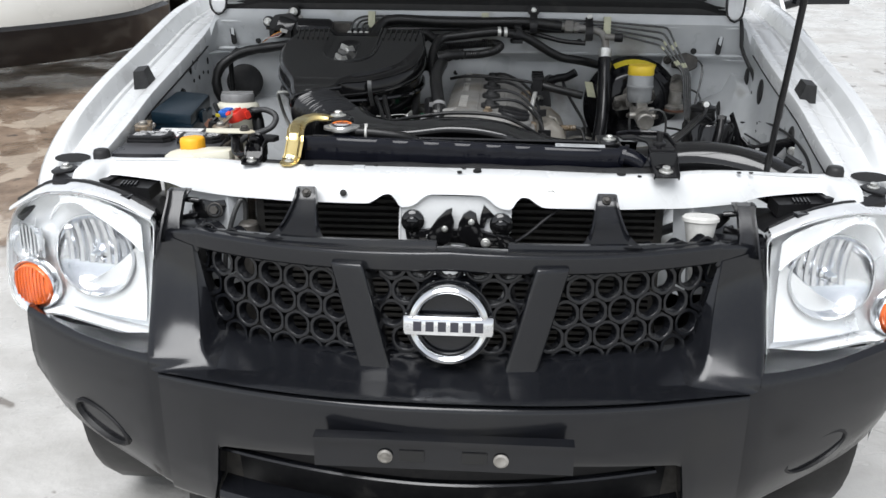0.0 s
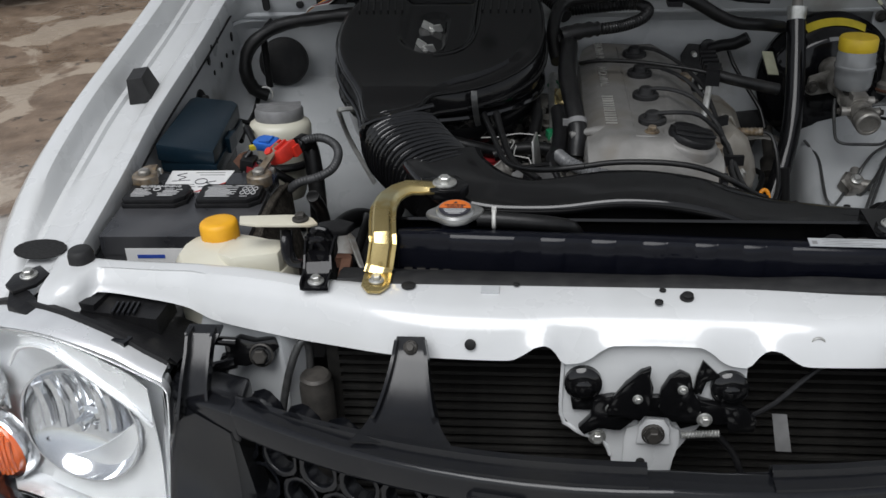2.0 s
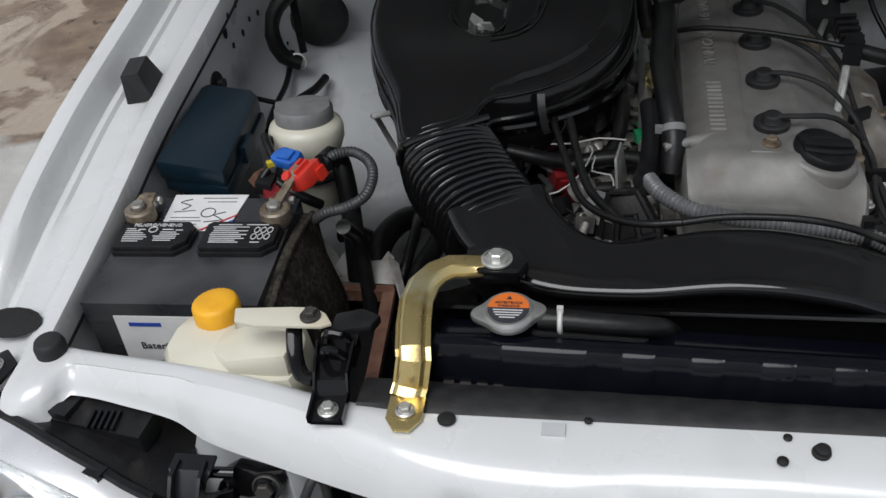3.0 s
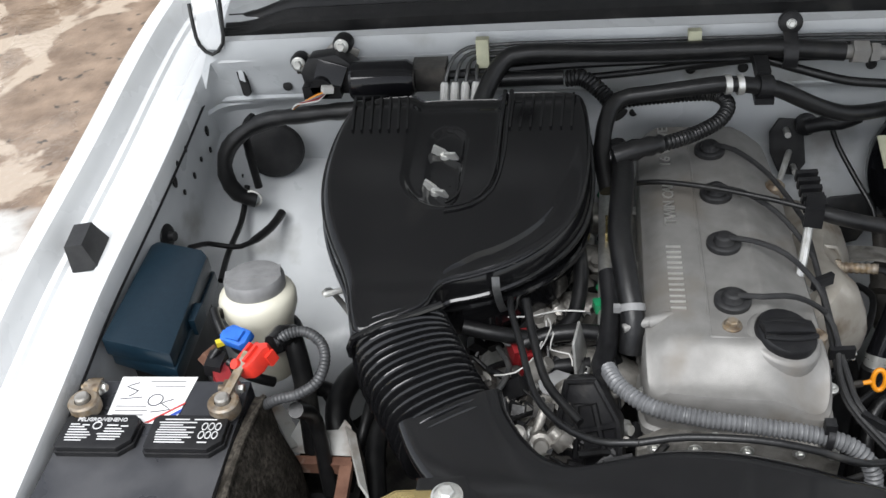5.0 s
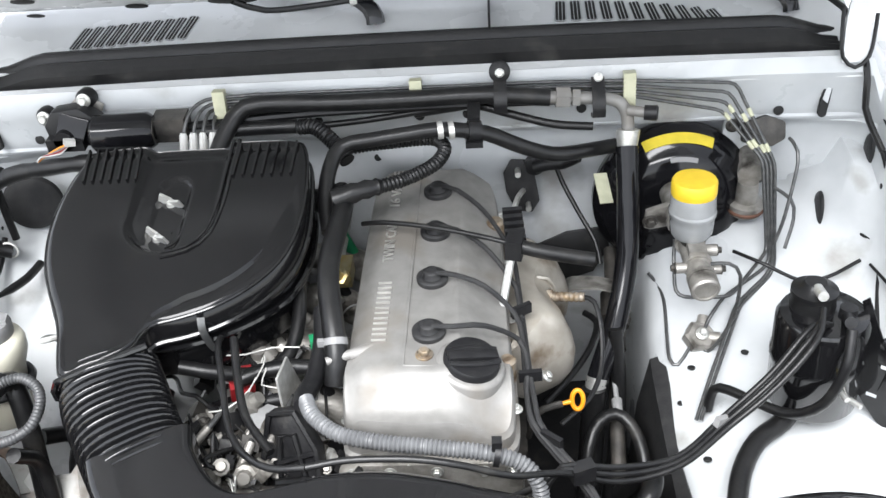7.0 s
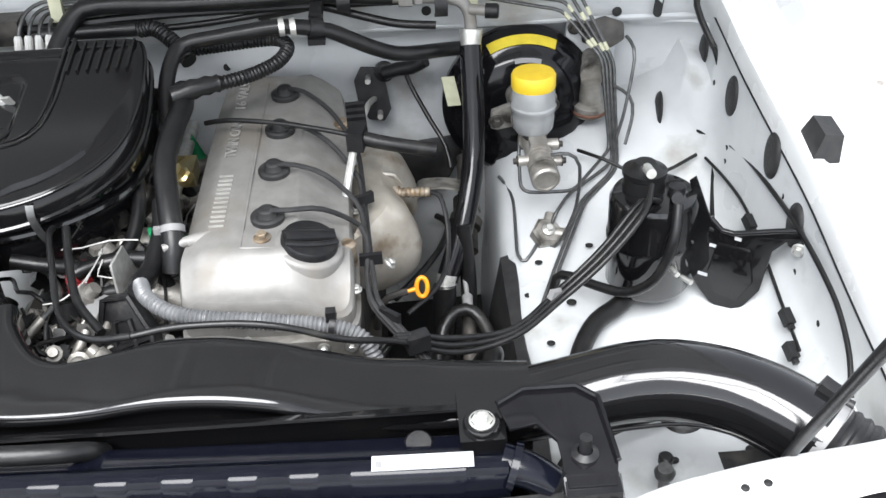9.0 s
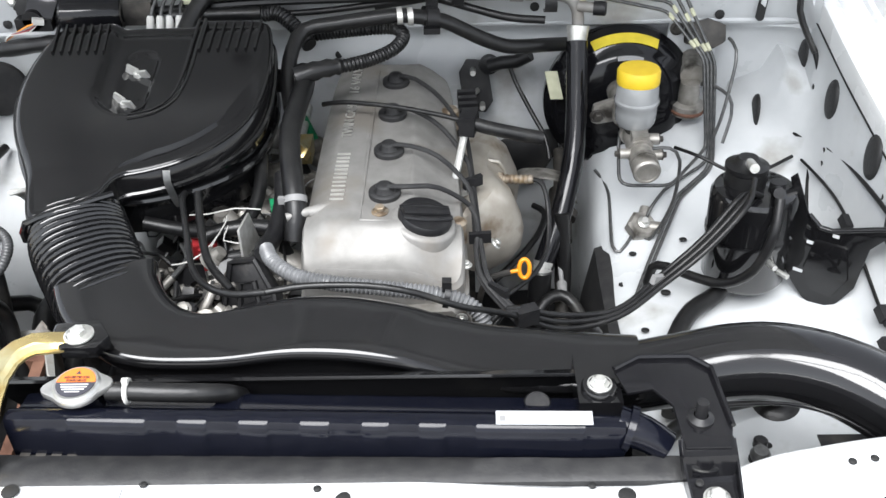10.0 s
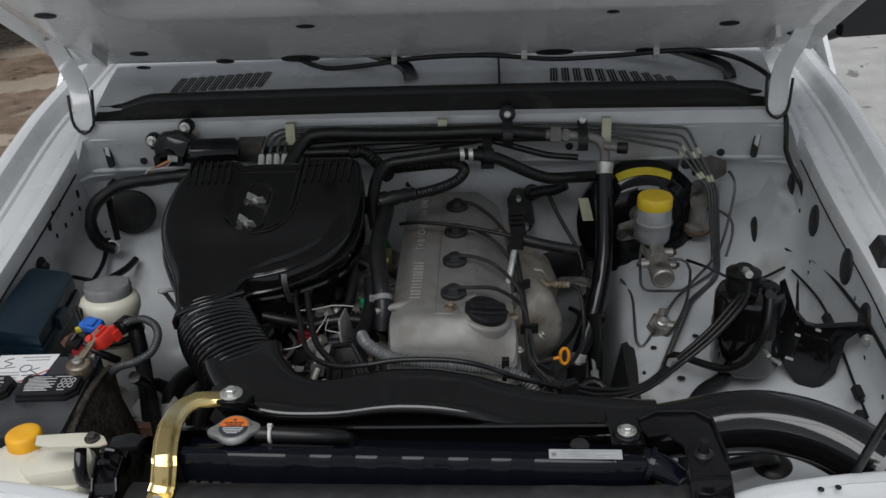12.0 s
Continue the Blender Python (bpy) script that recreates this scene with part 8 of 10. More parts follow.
# air conditioning pipe and hose
ac = thing("refrigerant_pipe", (0.05, 2.34, 1.0), "thick black refrigerant hose along the cowl with alloy joint", "pipe")
part("insulated_pipe", Shape().tube([(-0.250, 2.27, 0.965), (-0.235, 2.305, 0.995), (-0.215, 2.33, 1.018), (-0.185, 2.336, 1.026), (-0.08, 2.338, 1.022), (0.02, 2.338, 1.022), (0.11, 2.336, 1.024), (0.195, 2.336, 1.016)], 0.0118, 16), rubber, ac)
part("alloy_joint", Shape().rod((0.192, 2.336, 1.016), (0.245, 2.337, 1.012), 0.0085).lathe([(0, 0), (0.0145, 0), (0.0145, 0.018), (0, 0.018)], place((0.203, 2.336, 1.0155), (0, 0, 1), (1, 0, -0.06)), 6).lathe([(0, 0), (0.012, 0), (0.012, 0.010), (0, 0.010)], place((0.224, 2.336, 1.014), (0, 0, 1), (1, 0, -0.06)), 6), cast_alu, ac, "bare aluminium pipe joint")
part("alloy_elbow", Shape().tube([(0.240, 2.337, 1.012), (0.27, 2.340, 1.008), (0.288, 2.340, 1.000), (0.296, 2.334, 0.985), (0.297, 2.328, 0.965)], 0.0085, 14).rod((0.296, 2.330, 0.995), (0.318, 2.322, 0.995), 0.007), cast_alu, ac)
part("valve_cap", Shape().lathe([(0.010, 0), (0.010, 0.016), (0.008, 0.018), (0, 0.018)], place((0.316, 2.322, 0.995), (0, 0, 1), (1, -0.2, 0)), 16), dark_plastic, ac)
part("crimp", Shape().tube([(0.297, 2.327, 0.968), (0.2955, 2.318, 0.945)], 0.0145, 18, ribs=0.007, depth=0.003), zinc, ac)
part("black_hose", Shape().tube([(0.2955, 2.318, 0.948), (0.295, 2.282, 0.89), (0.290, 2.235, 0.82), (0.272, 2.185, 0.755), (0.244, 2.140, 0.690)], 0.0150, 18), shine_black, ac, "glossy black refrigerant hose")
part("crimp", Shape().tube([(0.246, 2.144, 0.697), (0.238, 2.125, 0.668)], 0.0135, 16, ribs=0.008, depth=0.004), zinc, ac)
for x, top in ((0.131, 1.047), (0.258, 1.034)):
    c = Shape().ribbon([(x, 2.352, top), (x, 2.346, top - 0.006), (x, 2.322, top - 0.022), (x, 2.322, top - 0.042), (x, 2.345, top - 0.05)], 0.017, 0.003, (1, 0, 0))
    if x < 0.2:
        c.lathe([(0.014, -0.003), (0.014, 0.006), (0.008, 0.010), (0, 0.010)], place((x, 2.352, top + 0.002), (1, 0, 0), (0, -1, 0.3)), 18)
    cl = part("pipe_clamp", c, dark_plastic, ac, "black steel pipe clamp")
    bolt(cl, (x, 2.343, top + 0.004), (0, -1, 0.3), 0.6)
part("rear_rod", Shape().tube([(-0.30, 2.335, 0.998), (-0.1, 2.345, 1.005), (0.25, 2.350, 1.004)], 0.006, 8), rubber, ac)

# vapour canister
can = thing("vapour_canister", (0.490, 2.05, 0.742), "black cylindrical vapour canister with hoses", "canister")
CAN = place((0.492, 2.052, 0.745), (1, 0, 0), (0.0, 0.06, 1))
part("canister_body", Shape().lathe([(0, -0.004), (0.046, -0.004), (0.052, 0.004), (0.053, 0.06), (0.0545, 0.064), (0.0545, 0.072), (0.053, 0.076), (0.053, 0.118), (0.049, 0.126), (0.030, 0.130), (0, 0.131)], CAN, 40), gloss_black, can)
part("purge_valve", Shape().lathe([(0.024, 0), (0.026, 0.010), (0.024, 0.022), (0.0265, 0.024), (0.0265, 0.030), (0.016, 0.034), (0.012, 0.040), (0, 0.040)], CAN @ pose(-0.012, 0.008, 0.124), 28), rubber, can)
part("silver_nipple", Shape().rod(CAN @ Vector((-0.012, 0.0, 0.160)), CAN @ Vector((-0.012, -0.022, 0.164)), 0.006), zinc, can)
part("port", Shape().rod(CAN @ Vector((0.022, -0.012, 0.128)), CAN @ Vector((0.016, -0.040, 0.140)), 0.007).lathe([(0.010, 0), (0.010, 0.012), (0, 0.013)], CAN @ pose(0.024, -0.008, 0.126)), dark_plastic, can)
for a, h in ((-75, 0.050), (-55, 0.030)):
    part("nipple", Shape().rod(CAN @ Vector((0.05 * math.cos(radians(a)), 0.05 * math.sin(radians(a)), h)), CAN @ Vector((0.068 * math.cos(radians(a)), 0.068 * math.sin(radians(a)), h)), 0.0035), zinc, can)
PLATE = place((0.589, 2.009, 0.712), (0.826, -0.56, 0), (-0.56, -0.824, 0.07))
edge = [(-0.076, 0.172), (-0.069, 0.180), (-0.044, 0.130), (-0.028, 0.117), (-0.013, 0.117), (0.036, 0.137), (0.062, 0.146), (0.069, 0.138), (0.072, 0.120), (0.068, 0.111), (0.059, 0.122), (0.047, 0.126), (0.034, 0.108), (0.029, 0.049), (0.015, 0.022), (0.007, 0.011), (0.008, -0.004), (-0.007, -0.009), (-0.010, 0.005), (-0.028, 0.012), (-0.046, 0.031), (-0.059, 0.048), (-0.060, 0.097), (-0.059, 0.129)]
cb = Shape().slab(edge, -0.002, 0.0015, PLATE, 0.001)
cb.slab([(-0.030, 0.100), (0.010, 0.102), (0.020, 0.060), (0.006, 0.028), (-0.022, 0.030), (-0.036, 0.060)], 0.0, 0.006, PLATE, 0.003)
for a, b in zip(edge[2:6], edge[3:7]):
    cb.rod(PLATE @ Vector((a[0], a[1], 0)), PLATE @ Vector((b[0], b[1], 0)), 0.0035, 0.0035, 10)
cb.box((-0.064, 0.052, -0.020), (-0.052, 0.120, 0.002), PLATE, bevel=0.002)
cbr = part("mounting_plate", cb, gloss_black, can, "black pressed steel canister bracket")
for u, v, w in ((-0.032, 0.094, 0.007), (-0.041, 0.050, 0.006), (-0.007, 0.1125, 0.004)):
    part("slot", Shape().box((u - w, v - 0.0022, 0.0), (u + w, v + 0.0022, 0.0022), PLATE, bevel=0.0008), shaded_white, cbr)
bolt(cbr, PLATE @ Vector((0.063, 0.121, 0.002)), (-0.56, -0.824, 0.07), 0.9)
bolt(cbr, PLATE @ Vector((0.0, 0.002, 0.002)), (-0.56, -0.824, 0.07), 0.9)


def hose(points, r, mat, label, name="hose", group="", ribs=0.0, depth=0.0):
    return solo(name, Shape().tube(points, r, 12, 0.012, ribs, depth), mat, label, "hose", group)


for i in range(3):
    o = 0.011 * (i - 1)
    hose([(0.478 + 0.012 * (i == 2), 2.028, 0.903 - 0.012 * i), (0.462, 2.00 + o, 0.892), (0.415, 1.965 + o, 0.858), (0.362, 1.935 + o * 0.8, 0.828), (0.305, 1.892 + o * 0.6, 0.815), (0.24, 1.868 + o * 0.4, 0.818 + 0.006 * i), (0.18, 1.845 + o * 0.4, 0.86)] + [[(0.13, 1.800, 0.905), (0.085, 1.790, 0.932), (0.04, 1.791, 0.941), (-0.02, 1.791, 0.942), (-0.06, 1.786, 0.939)], [(0.16, 1.838, 0.85), (0.12, 1.84, 0.82)], [(0.16, 1.836, 0.84), (0.10, 1.85, 0.80)]][i], 0.0034, rubber, "thin black vacuum hose from the canister", "vacuum_hose", "vacuum hoses")
hose([(-0.06, 1.786, 0.939), (-0.095, 1.792, 0.932), (-0.128, 1.822, 0.918), (-0.155, 1.868, 0.908), (-0.172, 1.925, 0.918), (-0.185, 1.972, 0.925), (-0.186, 1.990, 0.922)], 0.0036, rubber, "black vacuum hose to the air cleaner", "vacuum_hose", "vacuum hoses")
hose([(-0.112, 1.850, 0.890), (-0.145, 1.895, 0.895), (-0.160, 1.940, 0.91), (-0.170, 1.985, 0.925)], 0.0046, rubber, "black vacuum hose to the air cleaner", "vacuum_hose", "vacuum hoses")
solo("hose_tie", Shape().box((-0.014, -0.006, -0.009), (0.014, 0.006, 0.009), pose(0.356, 1.934, 0.829, 0, 20, 35) @ Matrix.Scale(0.6, 4), bevel=0.002), cap_grey, "pale clip bundling the vacuum hoses", "clip")
solo("hose_tie", Shape().box((-0.012, -0.007, -0.010), (0.012, 0.007, 0.010), pose(0.20, 1.852, 0.848, 0, 0, 20), bevel=0.002), dark_plastic, "black clip on the vacuum hoses", "clip")
hose([(0.507, 2.012, 0.885), (0.500, 1.990, 0.850), (0.483, 1.985, 0.800), (0.456, 2.000, 0.768), (0.425, 2.030, 0.756), (0.397, 2.062, 0.748), (0.382, 2.074, 0.738), (0.377, 2.072, 0.705)], 0.0062, rubber, "black drain hose curling round the canister")
hose([(0.478, 2.045, 0.745), (0.454, 2.022, 0.732), (0.420, 1.998, 0.726), (0.395, 1.960, 0.718), (0.380, 1.91, 0.71), (0.372, 1.85, 0.695)], 0.0120, rubber, "black rubber hose under the canister")
solo("grommet", Shape().lathe([(0.028, 0), (0.030, 0.004), (0.024, 0.010), (0.016, 0.012), (0, 0.012)], pose(0.498, 1.866, 0.690)), rubber, "round black grommet in the inner wing", "grommet")
solo("stud", Shape().rod((0.449, 1.762, 0.688), (0.445, 1.755, 0.732), 0.006).lathe([(0.010, 0), (0.011, 0.005), (0.008, 0.011), (0, 0.011)], pose(0.445, 1.755, 0.728)), line_steel, "upright dark bolt by the radiator", "bolt")

# wiring of the driver's inner wing
hose([(0.560, 2.350, 0.806), (0.585, 2.325, 0.803), (0.622, 2.26, 0.820), (0.636, 2.17, 0.843), (0.640, 2.05, 0.856), (0.641, 1.97, 0.860), (0.640, 1.90, 0.858), (0.638, 1.85, 0.852), (0.632, 1.80, 0.838), (0.622, 1.76, 0.820)], 0.0031, rubber, "black wiring sheath along the inner wing", "harness")
hose([(0.628, 2.315, 0.925), (0.636, 2.305, 0.90), (0.640, 2.29, 0.86), (0.632, 2.265, 0.815), (0.615, 2.20, 0.765), (0.60, 2.12, 0.735), (0.602, 2.02, 0.72), (0.602, 1.92, 0.715), (0.595, 1.84, 0.712), (0.58, 1.78, 0.712)], 0.0038, rubber, "black hose down the inner wing", "harness")
hose([(0.44, 2.275, 0.80), (0.47, 2.245, 0.802), (0.52, 2.225, 0.785), (0.555, 2.225, 0.79), (0.60, 2.245, 0.80)], 0.0026, rubber, "thin taped wiring over the wheelhouse", "harness")
hose([(0.610, 2.235, 0.80), (0.622, 2.18, 0.80), (0.628, 2.12, 0.80), (0.630, 2.06, 0.79), (0.628, 1.95, 0.77), (0.622, 1.88, 0.77)], 0.0022, rubber, "single thin wire on the inner wing", "harness")
for x, y, z in ((0.625, 2.085, 0.797), (0.624, 1.93, 0.775), (0.615, 1.885, 0.765)):
    solo("connector", Shape().box((-0.005, -0.010, -0.006), (0.005, 0.010, 0.006), pose(x, y, z, 20, 10, 12), bevel=0.0015).box((-0.003, -0.016, -0.003), (0.003, -0.009, 0.003), pose(x, y, z, 20, 10, 12), bevel=0.001), dark_plastic, "small black wiring connector", "connector", "connectors")
solo("wiring_grommet", Shape().lathe([(0.020, 0), (0.021, 0.006), (0.014, 0.010), (0.011, 0.026), (0.007, 0.034), (0, 0.034)], place((0.557, 2.378, 0.812), (1, 0, 0), (0.25, -1, -0.1))), rubber, "black cone grommet on the firewall", "grommet")
hose([(0.613, 1.835, 0.764), (0.608, 1.815, 0.765), (0.602, 1.795, 0.767)], 0.0036, tag_yellow, "short yellow wiring sleeve by the lamp", "harness")
solo("lamp_plug", Shape().lathe([(0, 0), (0.026, 0), (0.028, 0.02), (0.02, 0.03), (0.016, 0.05), (0, 0.05)], place((0.585, 1.715, 0.80), (1, 0, 0), (-0.5, 0.9, 0.2))), cap_grey, "grey rear of the headlight with its plug", "plug")
# ---- battery corner ----
battery = thing("battery", (-0.55, 1.82, 0.67), "dark grey car battery with Spanish warning labels", "battery")
BT = pose(-0.5515, 1.822, 0.0, 0, 0, 1.5)
case = Shape().box((-0.0905, -0.088, 0.680), (0.0905, 0.088, 0.845), BT, bevel=0.006)
part("battery_case", case, battery_case, battery)
lid = Shape().box((-0.0915, -0.089, 0.843), (0.0915, 0.089, 0.868), BT, bevel=0.005)
part("battery_lid", lid, battery_case, battery)
capo = [(-0.040, -0.021), (-0.037, -0.024), (0.027, -0.024), (0.040, -0.012), (0.040, 0.015), (0.034, 0.021), (-0.035, 0.021), (-0.040, 0.016)]
for x, t1 in ((-0.0475, "PELIGRO/VENENO"), (0.0475, "")):
    m = BT @ pose(x, 0.010, 0.867)
    c = part("vent_cap", Shape().slab([(u * 1.045, v * 1.06) for u, v in capo], 0, 0.007, m, 0.0015).slab(capo, 0.006, 0.013, m, 0.0022), dark_plastic, battery, "black vent cap with white warning print")
    if t1:
        me = lettering(t1, 0.0066)
        me.materials.append(pale_ink)
        piece("lettering", me, m @ pose(0.001, 0.0128, 0.0134), c)
        rows_ = [(-0.027, 0.0070, 0.010), (-0.015, 0.0060, 0.008), (-0.024, 0.0035, 0.016), (-0.022, 0.0000, 0.020), (-0.020, -0.0035, 0.024), (-0.019, -0.0070, 0.027), (-0.020, -0.0105, 0.024), (-0.022, -0.0140, 0.018), (0.014, 0.0060, 0.012), (0.027, 0.0050, 0.008), (0.016, 0.0015, 0.018), (0.018, -0.0020, 0.022), (0.014, -0.0055, 0.026), (0.015, -0.0090, 0.024), (0.013, -0.0125, 0.020)]
        ringm = Shape().tube([(0.0045 * math.cos(a), 0.0045 * math.sin(a), 0.0005) for a in [2 * math.pi * k / 14 for k in range(15)]], 0.0007, 5)
        part("warning_symbol", Shape().take(ringm, m @ pose(-0.002, 0.005, 0.0132)), pale_ink, c)
    else:
        rows_ = [(-0.014, 0.0145, 0.026), (0.016, 0.0145, 0.024), (-0.012, 0.0105, 0.040), (-0.018, 0.0072, 0.024), (-0.011, 0.0040, 0.038), (-0.016, 0.0008, 0.030), (-0.012, -0.0024, 0.040), (-0.014, -0.0056, 0.034), (-0.012, -0.0088, 0.038), (-0.016, -0.0120, 0.028), (-0.014, -0.0152, 0.032), (0.020, -0.0150, 0.010)]
        sq = Shape()
        for k in range(3):
            sq.tube([m @ Vector((0.018 + 0.007 * k + 0.0028 * math.cos(a), 0.005 + 0.0045 * math.sin(a), 0.0136)) for a in [2 * math.pi * j / 10 for j in range(11)]], 0.0006, 5)
            sq.tube([m @ Vector((0.017 + 0.007 * k + 0.0028 * math.cos(a), -0.006 + 0.0045 * math.sin(a), 0.0136)) for a in [2 * math.pi * j / 10 for j in range(11)]], 0.0006, 5)
        part("handwriting", sq, pale_ink, c)
    for u, v, w in rows_:
        part("print_line", Shape().box((u - w / 2, v - 0.0007, 0.0126), (u + w / 2, v + 0.0007, 0.0132), m), pale_ink, c)
m = BT @ pose(-0.012, 0.062, 0.868)
sticker = part("sticker", Shape().slab([(-0.040, -0.033), (0.036, -0.033), (0.043, 0.033), (-0.043, 0.033)], 0, 0.0008, m), paper, battery, "white paper sticker with blue and red corner")
sc = Shape()
sc.tube([m @ Vector(v) for v in ((-0.020, 0.024, 0.001), (-0.032, 0.018, 0.001), (-0.018, 0.012, 0.001), (-0.026, 0.004, 0.001))], 0.0007, 5)
sc.tube([m @ Vector((0.006 + 0.008 * math.cos(a), -0.001 + 0.008 * math.sin(a), 0.001)) for a in [2 * math.pi * k / 12 for k in range(13)]], 0.0007, 5)
sc.tube([m @ Vector(v) for v in ((0.026, 0.0, 0.001), (0.014, -0.006, 0.001), (0.026, -0.014, 0.001), (0.006, -0.018, 0.001))], 0.0007, 5)
sc.tube([m @ Vector(v) for v in ((-0.034, 0.0, 0.001), (-0.01, 0.003, 0.001))], 0.0006, 5)
part("handwriting", sc, ink, sticker)
part("blue_stripe", Shape().slab([(0.016, -0.0328), (0.026, -0.0328), (0.0388, -0.018), (0.0395, -0.0125)], 0.0006, 0.0012, m), blue_ink, sticker)
part("red_stripe", Shape().slab([(0.004, -0.0328), (0.009, -0.0328), (0.0402, -0.0068), (0.0405, -0.0035)], 0.0006, 0.0012, m), red_ink, sticker)
for u, v, w in ((0.012, 0.026, 0.04), (0.016, 0.019, 0.034), (-0.018, -0.010, 0.034), (-0.016, -0.016, 0.036), (-0.018, -0.022, 0.034)):
    part("print_line", Shape().box((u - w / 2, v - 0.0008, 0.0006), (u + w / 2, v + 0.0008, 0.0011), m), cap_grey, sticker)
m = BT @ place((0.008, -0.0885, 0.822), (1, 0, 0), (0, -1, 0))
fl = part("front_label", Shape().box((-0.070, -0.032, 0), (0.078, 0.030, 0.001), m), paper, battery, "pale front label with a blue logo bar")
part("logo_bar", Shape().box((-0.056, 0.0165, 0.0008), (-0.022, 0.0215, 0.0014), m), blue_ink, fl)
me = lettering("1", 0.015)
me.materials.append(ink)
piece("lettering", me, m @ pose(0.010, 0.016, 0.0012), fl)
me = lettering("Batería", 0.012)
me.materials.append(ink)
piece("lettering", me, m @ pose(-0.034, -0.010, 0.0012), fl)
for s, x in ((-1, -0.0735), (1, 0.0785)):
    m = BT @ pose(x, 0.042, 0.868)
    part("terminal_post", Shape().lathe([(0.012, 0), (0.012, 0.004), (0.0085, 0.006), (0.0078, 0.026), (0.006, 0.028), (0, 0.028)], m, 20), dull_alu, battery, "grey lead terminal post")
    part("terminal_clamp", Shape().lathe([(0.0165, 0.007), (0.0165, 0.020), (0.0145, 0.022), (0.009, 0.022), (0.0085, 0.007)], m, 20).box((-0.0075, 0.012, 0.008), (-0.002, 0.032, 0.019), m, bevel=0.002).box((0.002, 0.012, 0.008), (0.0075, 0.032, 0.019), m, bevel=0.002).rod(m @ Vector((-0.013, 0.025, 0.0135)), m @ Vector((0.015, 0.025, 0.0135)), 0.0036, seg=10), brass, battery, "tarnished brass terminal clamp")
    piece("bolt", BOLT, m @ place((0.008, 0.024, 0.014), (0, 0, 1), (1, 0, 0)) @ Matrix.Scale(0.8, 4), battery)
strap = Shape().ribbon([(-0.472, 1.872, 0.892), (-0.466, 1.895, 0.898), (-0.458, 1.918, 0.908)], 0.0095, 0.003, (1, -0.3, 0))
part("cable_strap", strap, brass, battery)
RC = pose(-0.454, 1.918, 0.897, 10, -14, -26)
rc = Shape().slab([(-0.0135, -0.017), (-0.004, -0.020), (0.010, -0.0165), (0.0155, -0.006), (0.0135, 0.008), (0.0160, 0.014), (0.009, 0.0205), (-0.004, 0.018), (-0.0085, 0.021), (-0.0145, 0.012), (-0.0115, 0.0)], -0.010, lambda x, y: 0.0105 - 0.18 * abs(y + 0.003) + 0.12 * x, RC, 0.0035)
rc.box((-0.009, -0.012, 0.006), (-0.005, 0.012, 0.0125), RC, bevel=0.0015).box((0.001, -0.012, 0.006), (0.005, 0.010, 0.0130), RC, bevel=0.0015).box((0.008, 0.004, -0.012), (0.018, 0.016, 0.002), RC, bevel=0.003).lathe([(0.006, 0), (0.0055, 0.010), (0, 0.011)], RC @ pose(-0.006, -0.013, 0.004, 30, 0, 0), 12)
solo("terminal_cover", rc, red_plastic, "red plastic terminal cover over the battery cable", "cover")
BCN = pose(-0.484, 1.955, 0.893, 12, -6, -20)
bc = Shape().slab([(-0.0165, -0.010), (0.012, -0.0125), (0.0165, -0.006), (0.0155, 0.010), (-0.010, 0.0125), (-0.017, 0.006)], -0.007, lambda x, y: 0.0055 - 0.08 * x, BCN, 0.0028).box((-0.007, -0.008, 0.004), (0.010, 0.006, 0.0085), BCN, bevel=0.0018).box((-0.021, -0.004, -0.004), (-0.014, 0.004, 0.003), BCN, bevel=0.001)
solo("blue_connector", bc, blue_plastic, "bright blue wiring connector beside the battery", "connector")
solo("yellow_terminal", Shape().box((-0.0055, -0.0035, -0.003), (0.0055, 0.0035, 0.003), pose(-0.503, 1.952, 0.888, 0, 0, 30), bevel=0.0012), tag_yellow, "small yellow wiring clip beside the battery", "clip")
cable = Shape().tube([(-0.438, 1.945, 0.897), (-0.424, 1.956, 0.899), (-0.407, 1.959, 0.899), (-0.389, 1.949, 0.894), (-0.381, 1.930, 0.887), (-0.386, 1.908, 0.877), (-0.404, 1.896, 0.870), (-0.428, 1.893, 0.864), (-0.446, 1.897, 0.850)], 0.0058, 14, ribs=0.0040, depth=0.0009)
solo("battery_cable", cable, dark_conduit, "grey corrugated battery cable looping beside the battery", "cable")
for i, pts in enumerate(([(-0.44, 1.945, 0.893), (-0.43, 1.97, 0.885), (-0.42, 1.95, 0.82), (-0.42, 1.93, 0.74)], [(-0.415, 1.90, 0.84), (-0.41, 1.93, 0.79), (-0.40, 1.90, 0.70)], [(-0.505, 1.945, 0.885), (-0.515, 1.93, 0.87), (-0.50, 1.915, 0.84)], [(-0.505, 1.965, 0.888), (-0.52, 1.99, 0.90), (-0.515, 2.01, 0.87)], [(-0.495, 1.94, 0.87), (-0.47, 1.93, 0.86), (-0.45, 1.94, 0.84)])):
    solo("wire_loom", Shape().tube(pts, (0.012, 0.009, 0.004, 0.005, 0.006)[i], 10), rubber, "black taped wiring beside the battery", "wiring", "battery wiring")
for i, (x, y, z) in enumerate(((-0.508, 1.935, 0.872), (-0.500, 1.925, 0.862), (-0.515, 1.945, 0.868))):
    solo("fusible_link", Shape().box((-0.009, -0.012, -0.008), (0.009, 0.012, 0.008), pose(x, y, z, 20 * i, 10, 35 * i), bevel=0.002), (dark_plastic, dark_red, rust)[i], "small fusible link plug beside the battery", "plug", "fusible links")

